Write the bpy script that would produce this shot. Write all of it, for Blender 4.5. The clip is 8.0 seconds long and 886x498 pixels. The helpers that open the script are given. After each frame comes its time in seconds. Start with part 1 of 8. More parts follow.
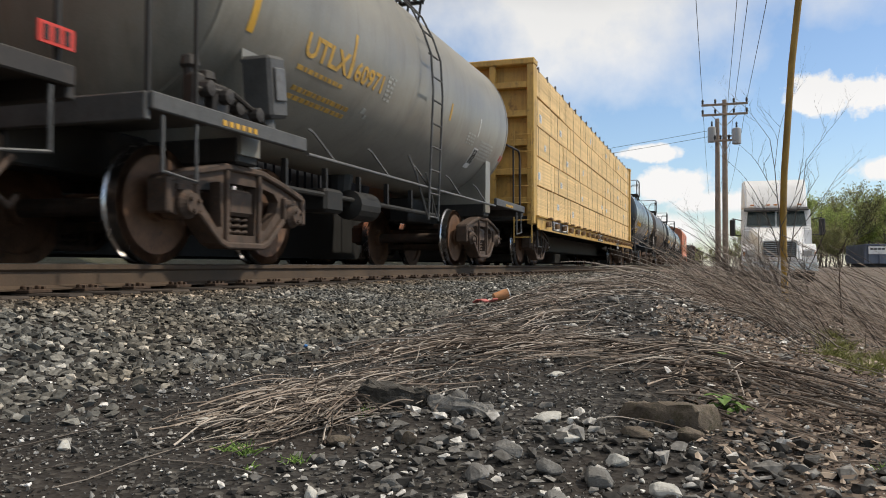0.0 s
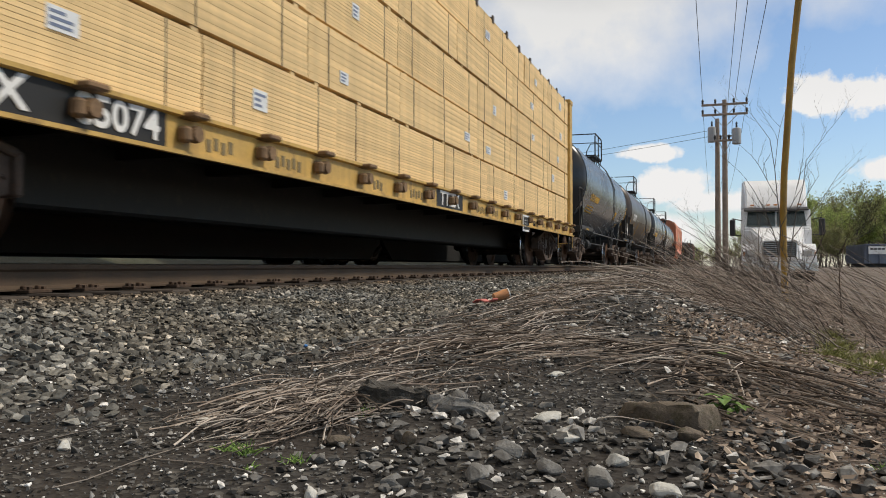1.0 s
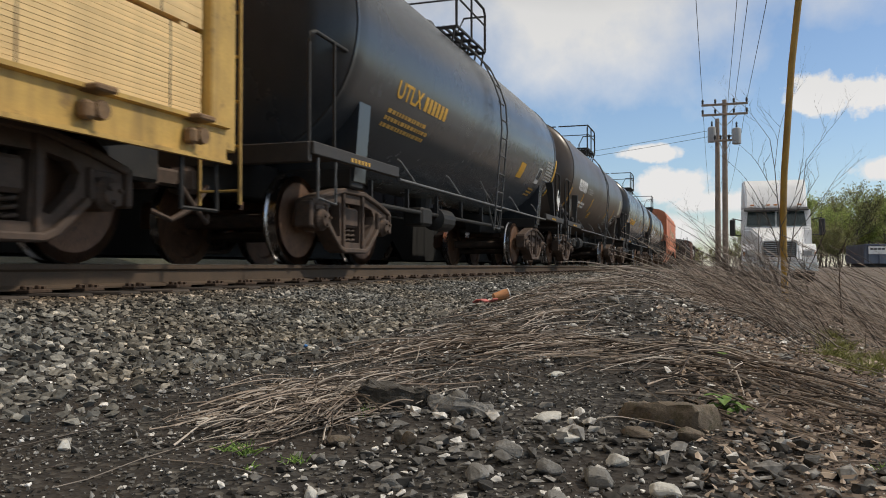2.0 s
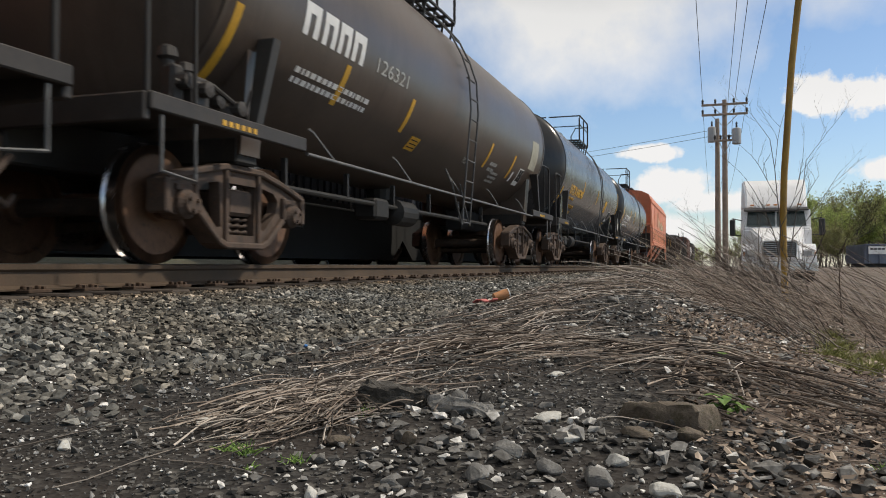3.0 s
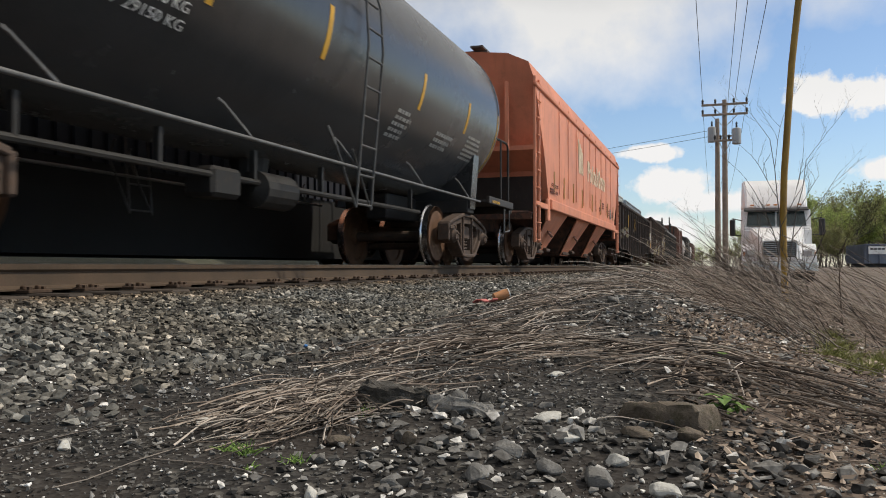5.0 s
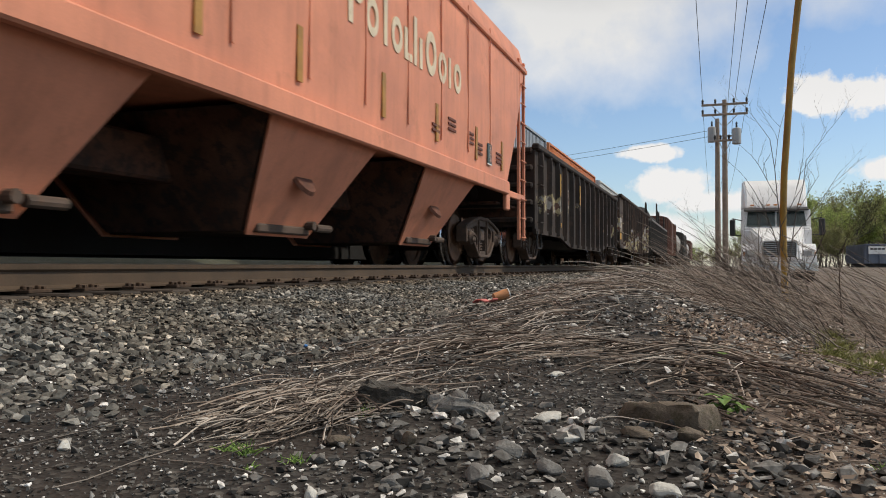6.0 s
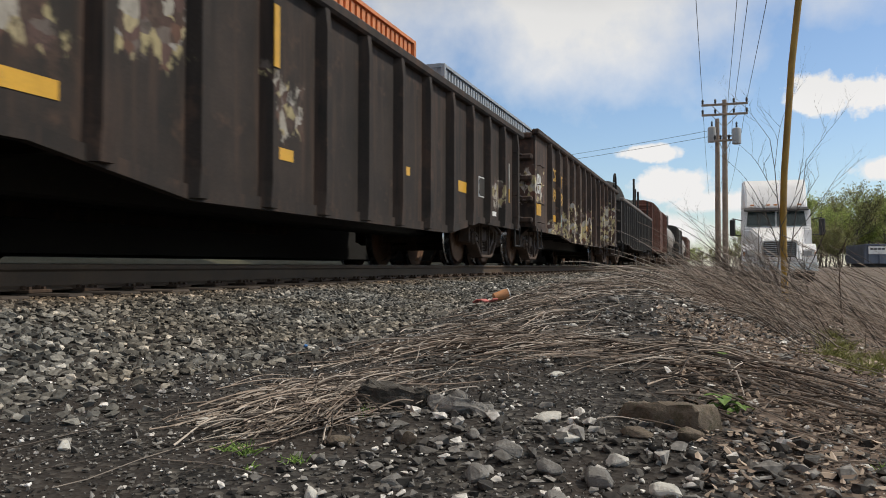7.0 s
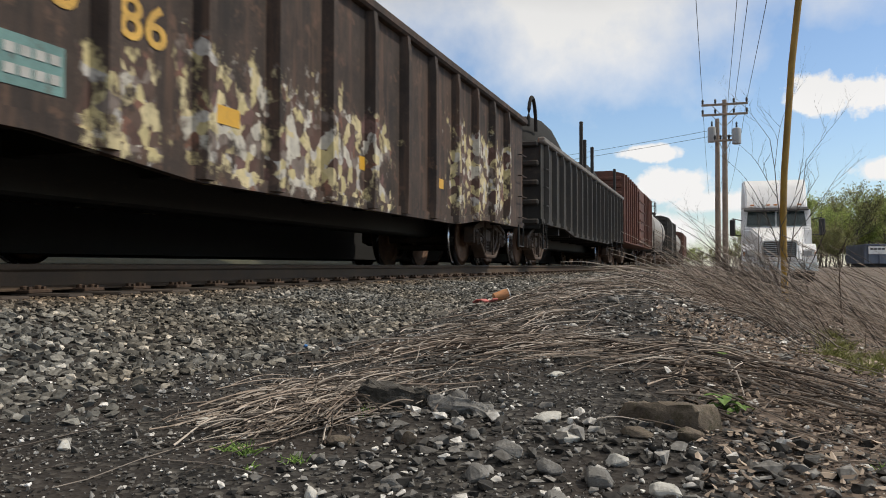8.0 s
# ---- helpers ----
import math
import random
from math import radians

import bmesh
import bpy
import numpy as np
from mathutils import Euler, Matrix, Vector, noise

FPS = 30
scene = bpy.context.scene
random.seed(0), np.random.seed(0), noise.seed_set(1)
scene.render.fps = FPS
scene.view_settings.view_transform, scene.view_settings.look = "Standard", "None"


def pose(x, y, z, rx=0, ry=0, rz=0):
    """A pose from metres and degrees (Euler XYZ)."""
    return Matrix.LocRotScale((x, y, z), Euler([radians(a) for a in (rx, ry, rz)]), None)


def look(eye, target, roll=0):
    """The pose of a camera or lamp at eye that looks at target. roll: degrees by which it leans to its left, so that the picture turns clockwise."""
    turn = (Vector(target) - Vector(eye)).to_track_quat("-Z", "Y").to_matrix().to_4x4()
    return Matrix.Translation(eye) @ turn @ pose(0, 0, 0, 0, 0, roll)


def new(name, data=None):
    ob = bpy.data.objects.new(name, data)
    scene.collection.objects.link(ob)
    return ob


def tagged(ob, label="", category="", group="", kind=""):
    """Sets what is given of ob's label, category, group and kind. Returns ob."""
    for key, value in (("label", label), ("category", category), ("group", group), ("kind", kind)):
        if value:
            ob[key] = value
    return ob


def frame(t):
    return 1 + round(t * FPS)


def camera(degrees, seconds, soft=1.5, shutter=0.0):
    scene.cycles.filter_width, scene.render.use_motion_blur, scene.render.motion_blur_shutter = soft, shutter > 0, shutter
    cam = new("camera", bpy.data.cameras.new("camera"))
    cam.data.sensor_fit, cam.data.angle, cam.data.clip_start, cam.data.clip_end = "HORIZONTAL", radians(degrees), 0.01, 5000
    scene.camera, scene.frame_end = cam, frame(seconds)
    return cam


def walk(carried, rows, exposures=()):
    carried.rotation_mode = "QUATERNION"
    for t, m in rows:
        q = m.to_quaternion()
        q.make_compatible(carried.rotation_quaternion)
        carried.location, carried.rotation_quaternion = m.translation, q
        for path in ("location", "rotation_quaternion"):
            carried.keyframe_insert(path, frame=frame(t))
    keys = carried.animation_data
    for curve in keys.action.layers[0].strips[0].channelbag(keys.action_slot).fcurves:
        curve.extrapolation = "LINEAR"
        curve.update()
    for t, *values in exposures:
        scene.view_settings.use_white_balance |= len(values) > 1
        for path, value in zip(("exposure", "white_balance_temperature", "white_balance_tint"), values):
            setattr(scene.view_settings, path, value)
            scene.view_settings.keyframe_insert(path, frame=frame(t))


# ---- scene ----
TURN = math.degrees(math.atan(479.5 / 1430))
cam = camera(57.46, 8.0, soft=1.0, shutter=0.08)
STAND = pose(0, 0, 0, 90 + 1.22, 0, TURN - 90)
walk(cam, [(0, STAND), (8, STAND)],
     exposures=[(0, 0.02), (0.5, 0.02), (1.0, -0.10), (1.5, -0.28), (2.2, -0.18), (3.0, -0.06), (3.5, -0.05), (4.5, -0.03), (6.0, -0.10), (7.0, -0.10), (7.5, -0.08), (8.0, -0.04)])

# ---- numbers of the place: x runs along the track, y across it, z = 0 at the eye ----
SPEED = 16.9          # metres a second, towards -x
TOR = 0.02            # top of rail
YC = 5.18             # centre of the train's track
YB = 8.90             # centre of the second track
SUN_ELEVATION, SUN_TURN = 50, 160

# ---- world and sun ----
world = bpy.data.worlds.new("sky")
scene.world = world
world.use_nodes = True


def sky_nodes():
    nt = world.node_tree
    nt.nodes.clear()
    N, L = nt.nodes.new, nt.links.new
    out, bg = N("ShaderNodeOutputWorld"), N("ShaderNodeBackground")
    sky = N("ShaderNodeTexSky")
    sky.sky_type, sky.sun_disc = "NISHITA", False
    sky.sun_elevation, sky.sun_rotation = radians(SUN_ELEVATION), radians(SUN_TURN)
    sky.air_density, sky.dust_density, sky.ozone_density = 1.0, 0.6, 1.6
    tc = N("ShaderNodeTexCoord")
    sep = N("ShaderNodeSeparateXYZ")
    L(tc.outputs["Generated"], sep.inputs[0])

    def m(op, a, b=None, clamp=False):
        n = N("ShaderNodeMath")
        n.operation, n.use_clamp = op, clamp
        for i, v in enumerate((a, b)):
            if v is None:
                continue
            if isinstance(v, (int, float)):
                n.inputs[i].default_value = v
            else:
                L(v, n.inputs[i])
        return n.outputs[0]

    # plane coordinates of a cloud deck overhead
    zz = m("ADD", m("MAXIMUM", sep.outputs[2], 0.0), 0.16)
    px, py = m("DIVIDE", sep.outputs[0], zz), m("DIVIDE", sep.outputs[1], zz)
    comb = N("ShaderNodeCombineXYZ")
    L(px, comb.inputs[0]), L(py, comb.inputs[1])
    n1 = N("ShaderNodeTexNoise")
    n1.inputs["Scale"].default_value, n1.inputs["Detail"].default_value, n1.inputs["Roughness"].default_value = 1.15, 9, 0.52
    L(comb.outputs[0], n1.inputs["Vector"])
    n2 = N("ShaderNodeTexNoise")
    n2.inputs["Scale"].default_value, n2.inputs["Detail"].default_value, n2.inputs["Roughness"].default_value = 13.0, 9, 0.62
    L(tc.outputs["Generated"], n2.inputs["Vector"])
    # bearing across the sky: 0 along the track, + to the track's side
    bearing = m("ARCTAN2", sep.outputs[1], sep.outputs[0])
    height = m("ARCSINE", sep.outputs[2])

    def bank(b0, h0, wb, hb, soft):
        a = m("DIVIDE", m("SUBTRACT", bearing, b0), wb)
        h = m("DIVIDE", m("SUBTRACT", height, h0), hb)
        r = m("SQRT", m("ADD", m("MULTIPLY", a, a), m("MULTIPLY", h, h)))
        r = m("ADD", r, m("MULTIPLY", m("SUBTRACT", n2.outputs[0], 0.5), 3.4))
        return m("MULTIPLY", m("SUBTRACT", 1.0, r), soft, True)

    # a grey deck overhead, with a lower edge that hangs deepest beside the track
    fine = N("ShaderNodeTexNoise")
    fine.inputs["Scale"].default_value, fine.inputs["Detail"].default_value, fine.inputs["Roughness"].default_value = 7.0, 8, 0.55
    L(tc.outputs["Generated"], fine.inputs["Vector"])
    edge = m("ADD", 0.185, m("MINIMUM", m("MULTIPLY", m("ABSOLUTE", m("SUBTRACT", bearing, 0.12)), 0.36), 0.12))
    above = m("ADD", m("SUBTRACT", height, edge), m("MULTIPLY", m("SUBTRACT", fine.outputs[0], 0.5), 0.30))
    deck = m("MULTIPLY", m("ADD", above, 0.03), 7.5, True)
    total = deck
    for b0, h0, wb, hb, soft in CLOUDS:
        total = m("MAXIMUM", total, bank(b0, h0, wb, hb, soft))
    ramp = N("ShaderNodeValToRGB")
    ramp.color_ramp.elements[0].position, ramp.color_ramp.elements[0].color = 0.0, (8.1, 8.0, 7.9, 1)
    ramp.color_ramp.elements[1].position, ramp.color_ramp.elements[1].color = 1.0, (4.65, 4.65, 4.65, 1)
    e = ramp.color_ramp.elements.new(0.55)
    e.color = (7.15, 7.1, 7.0, 1)
    shade = m("ADD", m("MULTIPLY", m("SUBTRACT", n1.outputs[0], 0.45), 0.9), m("MULTIPLY", m("SUBTRACT", height, 0.205), 6.0), True)
    L(shade, ramp.inputs[0])
    mix = N("ShaderNodeMix")
    mix.data_type = "RGBA"
    L(total, mix.inputs["Factor"])
    blue = N("ShaderNodeMix")
    blue.data_type, blue.blend_type = "RGBA", "MULTIPLY"
    blue.inputs["Factor"].default_value = 1.0
    L(sky.outputs[0], blue.inputs["A"])
    blue.inputs["B"].default_value = (1.10, 1.16, 1.24, 1)
    L(blue.outputs["Result"], mix.inputs["A"])
    L(ramp.outputs[0], mix.inputs["B"])
    L(mix.outputs["Result"], bg.inputs[0])
    bg.inputs[1].default_value = 0.115
    L(bg.outputs[0], out.inputs[0])


CLOUDS = [(-0.165, 0.190, 0.060, 0.026, 3.5), (-0.115, 0.188, 0.045, 0.022, 3.5), (0.075, 0.135, 0.045, 0.010, 3.0),
          (0.055, 0.095, 0.06, 0.020, 2.6), (0.0, 0.075, 0.05, 0.016, 2.4), (-0.19, 0.105, 0.05, 0.014, 2.4), 
          (0.08, 0.040, 0.25, 0.022, 1.8)]
sky_nodes()

sun = new("sun", bpy.data.lights.new("sun", "SUN"))
sun.data.energy, sun.data.angle, sun.data.color = 2.9, radians(2.0), (1.0, 0.90, 0.76)
_e, _a = radians(SUN_ELEVATION), radians(SUN_TURN)
SUN_WAY = Vector((math.cos(_e) * math.sin(_a), math.cos(_e) * math.cos(_a), math.sin(_e)))
sun.matrix_world = look(SUN_WAY * 50, (0, 0, 0))


# ---- materials ----
def paint(name, color, rough=0.6, metal=0.0, vary=0.25, scale=3.0, fine=60.0, bump=0.15, dirt=None, dirt_at=0.56, dirt_amount=0.6,
          streak=0.0, per_object=0.0, island=0.0, space="Object", bump_dist=0.004, sky_sheen=0.0):
    """A worn surface: base colour, broad and fine variation, blotches of dirt, run-down streaks, relief."""
    mt = bpy.data.materials.new(name)
    mt.use_nodes = True
    nt = mt.node_tree
    N, L = nt.nodes.new, nt.links.new
    b = nt.nodes["Principled BSDF"]
    b.inputs["Roughness"].default_value, b.inputs["Metallic"].default_value = rough, metal
    # sheen weight puts a pale sky reflection into the tank paints at grazing angles
    b.inputs["Sheen Weight"].default_value, b.inputs["Sheen Roughness"].default_value = sky_sheen, 0.45
    tc = N("ShaderNodeTexCoord")
    src = tc.outputs[space]

    def noise_tex(sc, det, vec=None, ro=0.6):
        n = N("ShaderNodeTexNoise")
        n.inputs["Scale"].default_value, n.inputs["Detail"].default_value, n.inputs["Roughness"].default_value = sc, det, ro
        L(vec or src, n.inputs["Vector"])
        return n.outputs["Fac"]

    def mixc(fac, a, bb, mode="MIX"):
        n = N("ShaderNodeMix")
        n.data_type, n.blend_type = "RGBA", mode
        for sock, v in (("Factor", fac), ("A", a), ("B", bb)):
            if isinstance(v, (int, float)):
                n.inputs[sock].default_value = v
            elif isinstance(v, tuple):
                n.inputs[sock].default_value = (*v[:3], 1)
            else:
                L(v, n.inputs[sock])
        return n.outputs["Result"]

    def ramp(fac, p0, p1):
        n = N("ShaderNodeMapRange")
        n.inputs[1].default_value, n.inputs[2].default_value = p0, p1
        L(fac, n.inputs[0])
        return n.outputs[0]

    broad, grain = noise_tex(scale, 6), noise_tex(fine, 4)
    lo = tuple(c * (1 - vary) for c in color)
    hi = tuple(min(1, c * (1 + vary)) for c in color)
    col = mixc(ramp(broad, 0.32, 0.68), lo, hi)
    g = mixc(ramp(grain, 0.25, 0.75), (1 - vary * 0.6,) * 3, (1 + vary * 0.4,) * 3)
    col = mixc(1.0, col, g, "MULTIPLY")
    if dirt:
        spots = ramp(noise_tex(scale * 2.3, 9, ro=0.7), dirt_at, dirt_at + 0.10)
        n = N("ShaderNodeMath")
        n.operation = "MULTIPLY"
        L(spots, n.inputs[0])
        n.inputs[1].default_value = dirt_amount
        col = mixc(n.outputs[0], col, dirt)
        if streak:
            mp = N("ShaderNodeMapping")
            mp.inputs["Scale"].default_value = (5.0, 5.0, 0.35)
            L(src, mp.inputs["Vector"])
            st = ramp(noise_tex(1.6, 6, mp.outputs[0]), 0.50, 0.72)
            n2 = N("ShaderNodeMath")
            n2.operation = "MULTIPLY"
            L(st, n2.inputs[0])
            n2.inputs[1].default_value = streak
            col = mixc(n2.outputs[0], col, dirt)
            mp2 = N("ShaderNodeMapping")
            mp2.inputs["Scale"].default_value, mp2.inputs["Location"].default_value = (2.6, 2.6, 0.22), (7, 3, 1)
            L(src, mp2.inputs["Vector"])
            dk = ramp(noise_tex(1.3, 7, mp2.outputs[0], 0.65), 0.52, 0.70)
            n3 = N("ShaderNodeMath")
            n3.operation = "MULTIPLY"
            L(dk, n3.inputs[0])
            n3.inputs[1].default_value = min(0.8, streak)
            col = mixc(n3.outputs[0], col, tuple(c * 0.35 for c in color))
    if per_object or island:
        if island:
            r = N("ShaderNodeNewGeometry").outputs["Random Per Island"]
        else:
            r = N("ShaderNodeObjectInfo").outputs["Random"]
        k = island or per_object
        mr = N("ShaderNodeMapRange")
        mr.inputs[3].default_value, mr.inputs[4].default_value = 1 - k, 1 + k
        L(r, mr.inputs[0])
        hsv = N("ShaderNodeHueSaturation")
        L(mr.outputs[0], hsv.inputs["Value"])
        L(col, hsv.inputs["Color"])
        col = hsv.outputs[0]
    L(col, b.inputs["Base Color"])
    rr = N("ShaderNodeMapRange")
    rr.inputs[3].default_value, rr.inputs[4].default_value = max(0.02, rough - 0.12), min(1, rough + 0.12)
    L(broad, rr.inputs[0])
    L(rr.outputs[0], b.inputs["Roughness"])
    if bump:
        bp = N("ShaderNodeBump")
        bp.inputs["Strength"].default_value, bp.inputs["Distance"].default_value = bump, bump_dist
        L(grain, bp.inputs["Height"])
        L(bp.outputs[0], b.inputs["Normal"])
    return mt


M_PALE = (0.40, 0.38, 0.30)
M = {}
M["tank_grey"] = paint("tank_grey", (0.250, 0.238, 0.205), 0.40, vary=0.22, scale=0.9, dirt=(0.26, 0.22, 0.165), dirt_amount=0.35, streak=0.35, sky_sheen=0.12)
M["tank_black"] = paint("tank_black", (0.034, 0.035, 0.038), 0.25, vary=0.25, scale=0.9, dirt=(0.045, 0.040, 0.036), dirt_amount=0.3, streak=0.25, sky_sheen=0.13)
M["tank_navy"] = paint("tank_navy", (0.030, 0.035, 0.042), 0.25, vary=0.25, scale=0.9, dirt=(0.04, 0.04, 0.04), dirt_amount=0.25, streak=0.2, sky_sheen=0.13)
M["tank_brown"] = paint("tank_brown", (0.086, 0.065, 0.052), 0.36, vary=0.25, scale=0.8, dirt=(0.115, 0.088, 0.068), dirt_amount=0.4, streak=0.35)
M["black_iron"] = paint("black_iron", (0.020, 0.019, 0.018), 0.65, vary=0.3, scale=4, dirt=(0.06, 0.042, 0.03), dirt_amount=0.5)
M["sill_grey"] = paint("sill_grey", (0.085, 0.085, 0.085), 0.6, vary=0.3, scale=4, dirt=(0.05, 0.04, 0.03), dirt_amount=0.5)
M["sill_dark"] = paint("sill_dark", (0.036, 0.031, 0.028), 0.6, vary=0.3, scale=4, dirt=(0.06, 0.045, 0.035), dirt_amount=0.5)
M["pipe_grey"] = paint("pipe_grey", (0.13, 0.13, 0.13), 0.5, vary=0.25, scale=6, dirt=(0.07, 0.05, 0.04), dirt_amount=0.5)
M["truck_iron"] = paint("truck_iron", (0.088, 0.060, 0.045), 0.8, vary=0.35, scale=6, dirt=(0.14, 0.07, 0.035), dirt_amount=0.6, bump=0.4)
M["wheel_rust"] = paint("wheel_rust", (0.150, 0.080, 0.046), 0.75, vary=0.35, scale=5, dirt=(0.045, 0.033, 0.026), dirt_amount=0.7)
M["steel_bright"] = paint("steel_bright", (0.50, 0.50, 0.52), 0.25, metal=1.0, vary=0.15, scale=8, bump=0.05)
M["rail_rust"] = paint("rail_rust", (0.082, 0.055, 0.035), 0.85, vary=0.25, scale=3, dirt=(0.09, 0.055, 0.035), dirt_amount=0.5)
M["plate_rust"] = paint("plate_rust", (0.072, 0.044, 0.028), 0.9, vary=0.35, scale=8, bump=0.4)
M["rail_head"] = paint("rail_head", (0.42, 0.40, 0.38), 0.35, metal=1.0, vary=0.2, scale=5)
M["yellow_steel"] = paint("yellow_steel", (0.56, 0.36, 0.10), 0.6, vary=0.2, scale=2, dirt=(0.12, 0.07, 0.04), dirt_amount=0.6, streak=0.4)
M["lumber"] = paint("lumber", (0.80, 0.58, 0.29), 0.75, vary=0.12, scale=2.2, fine=40, per_object=0.10)
M["orange_paint"] = paint("orange_paint", (0.70, 0.275, 0.165), 0.6, vary=0.14, scale=1.0, dirt=(0.42, 0.17, 0.09), dirt_amount=0.35, streak=0.25)
M["gondola_brown"] = paint("gondola_brown", (0.046, 0.032, 0.026), 0.8, vary=0.6, scale=2.2, dirt=(0.140, 0.080, 0.054), dirt_amount=0.7, streak=0.75, bump=0.3)
M["gondola_dark"] = paint("gondola_dark", (0.026, 0.019, 0.016), 0.82, vary=0.6, scale=1.6, dirt=(0.074, 0.042, 0.029), dirt_amount=0.7, streak=0.75, bump=0.3)
M["gondola_black"] = paint("gondola_black", (0.030, 0.028, 0.026), 0.7, vary=0.35, scale=1.3, dirt=(0.075, 0.058, 0.045), dirt_amount=0.5, streak=0.5, bump=0.3)
M["boxcar_red"] = paint("boxcar_red", (0.125, 0.050, 0.034), 0.7, vary=0.3, scale=1.2, dirt=(0.07, 0.045, 0.035), dirt_amount=0.5, streak=0.4)
M["white_paint"] = paint("white_paint", (0.75, 0.75, 0.74), 0.55, vary=0.08, scale=4, dirt=(0.4, 0.37, 0.33), dirt_amount=0.3)
M["yellow_mark"] = paint("yellow_mark", (0.66, 0.37, 0.035), 0.5, vary=0.12, scale=5, dirt=(0.3, 0.2, 0.06), dirt_amount=0.4)
M["faded_yellow"] = paint("faded_yellow", (0.60, 0.36, 0.075), 0.6, vary=0.25, scale=6, dirt=(0.20, 0.16, 0.10), dirt_amount=0.5, dirt_at=0.55)
M["label_grey"] = paint("label_grey", (0.42, 0.42, 0.40), 0.6, vary=0.2, scale=6)
M["truck_black"] = paint("truck_black", (0.012, 0.012, 0.012), 0.6, vary=0.2)
M["pale_panel"] = paint("pale_panel", M_PALE, 0.7, vary=0.2, scale=3, dirt=(0.16, 0.13, 0.10), dirt_amount=0.6)
M["red_paint"] = paint("red_paint", (0.55, 0.045, 0.030), 0.5, vary=0.15, scale=5)


# ---- mesh helpers ----
def part(name, bm, material, parent, label=""):
    me = bpy.data.meshes.new(name)
    bm.to_mesh(me)
    bm.free()
    me.materials.append(M[material] if isinstance(material, str) else material)
    ob = new(name, me)
    ob.parent = parent
    if label:
        ob["label"] = label
    return ob


def smooth(ob, angle=40):
    ob.data.shade_smooth()
    ob.data.set_sharp_from_angle(angle=radians(angle))
    return ob


def thing(name, label, category, group="", at=None):
    ob = new(name)
    ob.empty_display_size = 0.2
    if at is not None:
        ob.matrix_basis = at
    return tagged(ob, label, category, group)


def box(bm, c, size, turn=None, bevel=0.0):
    """A box of that size centred on c, with an optional turn and bevel."""
    mat = Matrix.Translation(c) @ (turn or Matrix.Identity(4)) @ Matrix.Diagonal((*size, 1))
    r = bmesh.ops.create_cube(bm, size=1.0, matrix=mat)
    if bevel:
        edges = list({e for v in r["verts"] for e in v.link_edges})
        bmesh.ops.bevel(bm, geom=edges, offset=bevel, segments=1, affect="EDGES")


def tube(bm, pts, r, n=8, close=True):
    """A round bar along points."""
    pts = [Vector(p) for p in pts]
    rings = []
    for i, p in enumerate(pts):
        d = (pts[min(i + 1, len(pts) - 1)] - pts[max(i - 1, 0)]).normalized()
        a = d.orthogonal().normalized() if abs(d.z) > 0.95 else d.cross(Vector((0, 0, 1))).normalized()
        b = d.cross(a)
        rr = r[i] if isinstance(r, (list, tuple)) else r
        rings.append([bm.verts.new(p + rr * (math.cos(k * math.tau / n) * a + math.sin(k * math.tau / n) * b)) for k in range(n)])
    for u, w in zip(rings, rings[1:]):
        for k in range(n):
            bm.faces.new((u[k], u[(k + 1) % n], w[(k + 1) % n], w[k]))
    if close:
        bm.faces.new(rings[0][::-1]), bm.faces.new(rings[-1])


def lathe(bm, profile, n, axis="X", centre=(0, 0, 0)):
    """Profile of (along, radius) turned round an axis."""
    c, rings = Vector(centre), []
    for s, r in profile:
        ring = []
        for k in range(n):
            a = k * math.tau / n
            q = (s, r * math.cos(a), r * math.sin(a)) if axis == "X" else (r * math.cos(a), s, r * math.sin(a)) if axis == "Y" else (r * math.cos(a), r * math.sin(a), s)
            ring.append(bm.verts.new(c + Vector(q)))
        rings.append(ring)
    for u, w in zip(rings, rings[1:]):
        for k in range(n):
            bm.faces.new((u[k], u[(k + 1) % n], w[(k + 1) % n], w[k]))
    bm.faces.new(rings[0][::-1]), bm.faces.new(rings[-1])
    bmesh.ops.recalc_face_normals(bm, faces=bm.faces)


def prism(bm, outline, y0, y1):
    """An outline of (x, z) carried from y0 to y1."""
    a = [bm.verts.new((x, y0, z)) for x, z in outline]
    b = [bm.verts.new((x, y1, z)) for x, z in outline]
    n = len(outline)
    bm.faces.new(a), bm.faces.new(b[::-1])
    for i in range(n):
        bm.faces.new((a[i], b[i], b[(i + 1) % n], a[(i + 1) % n]))
    bmesh.ops.recalc_face_normals(bm, faces=bm.faces)


def loft(bm, sections):
    """Closed sections of equal count joined in a row, with end caps."""
    rings = [[bm.verts.new(p) for p in s] for s in sections]
    n = len(rings[0])
    for u, w in zip(rings, rings[1:]):
        for k in range(n):
            bm.faces.new((u[k], u[(k + 1) % n], w[(k + 1) % n], w[k]))
    bm.faces.new(rings[0][::-1]), bm.faces.new(rings[-1])
    bmesh.ops.recalc_face_normals(bm, faces=bm.faces)


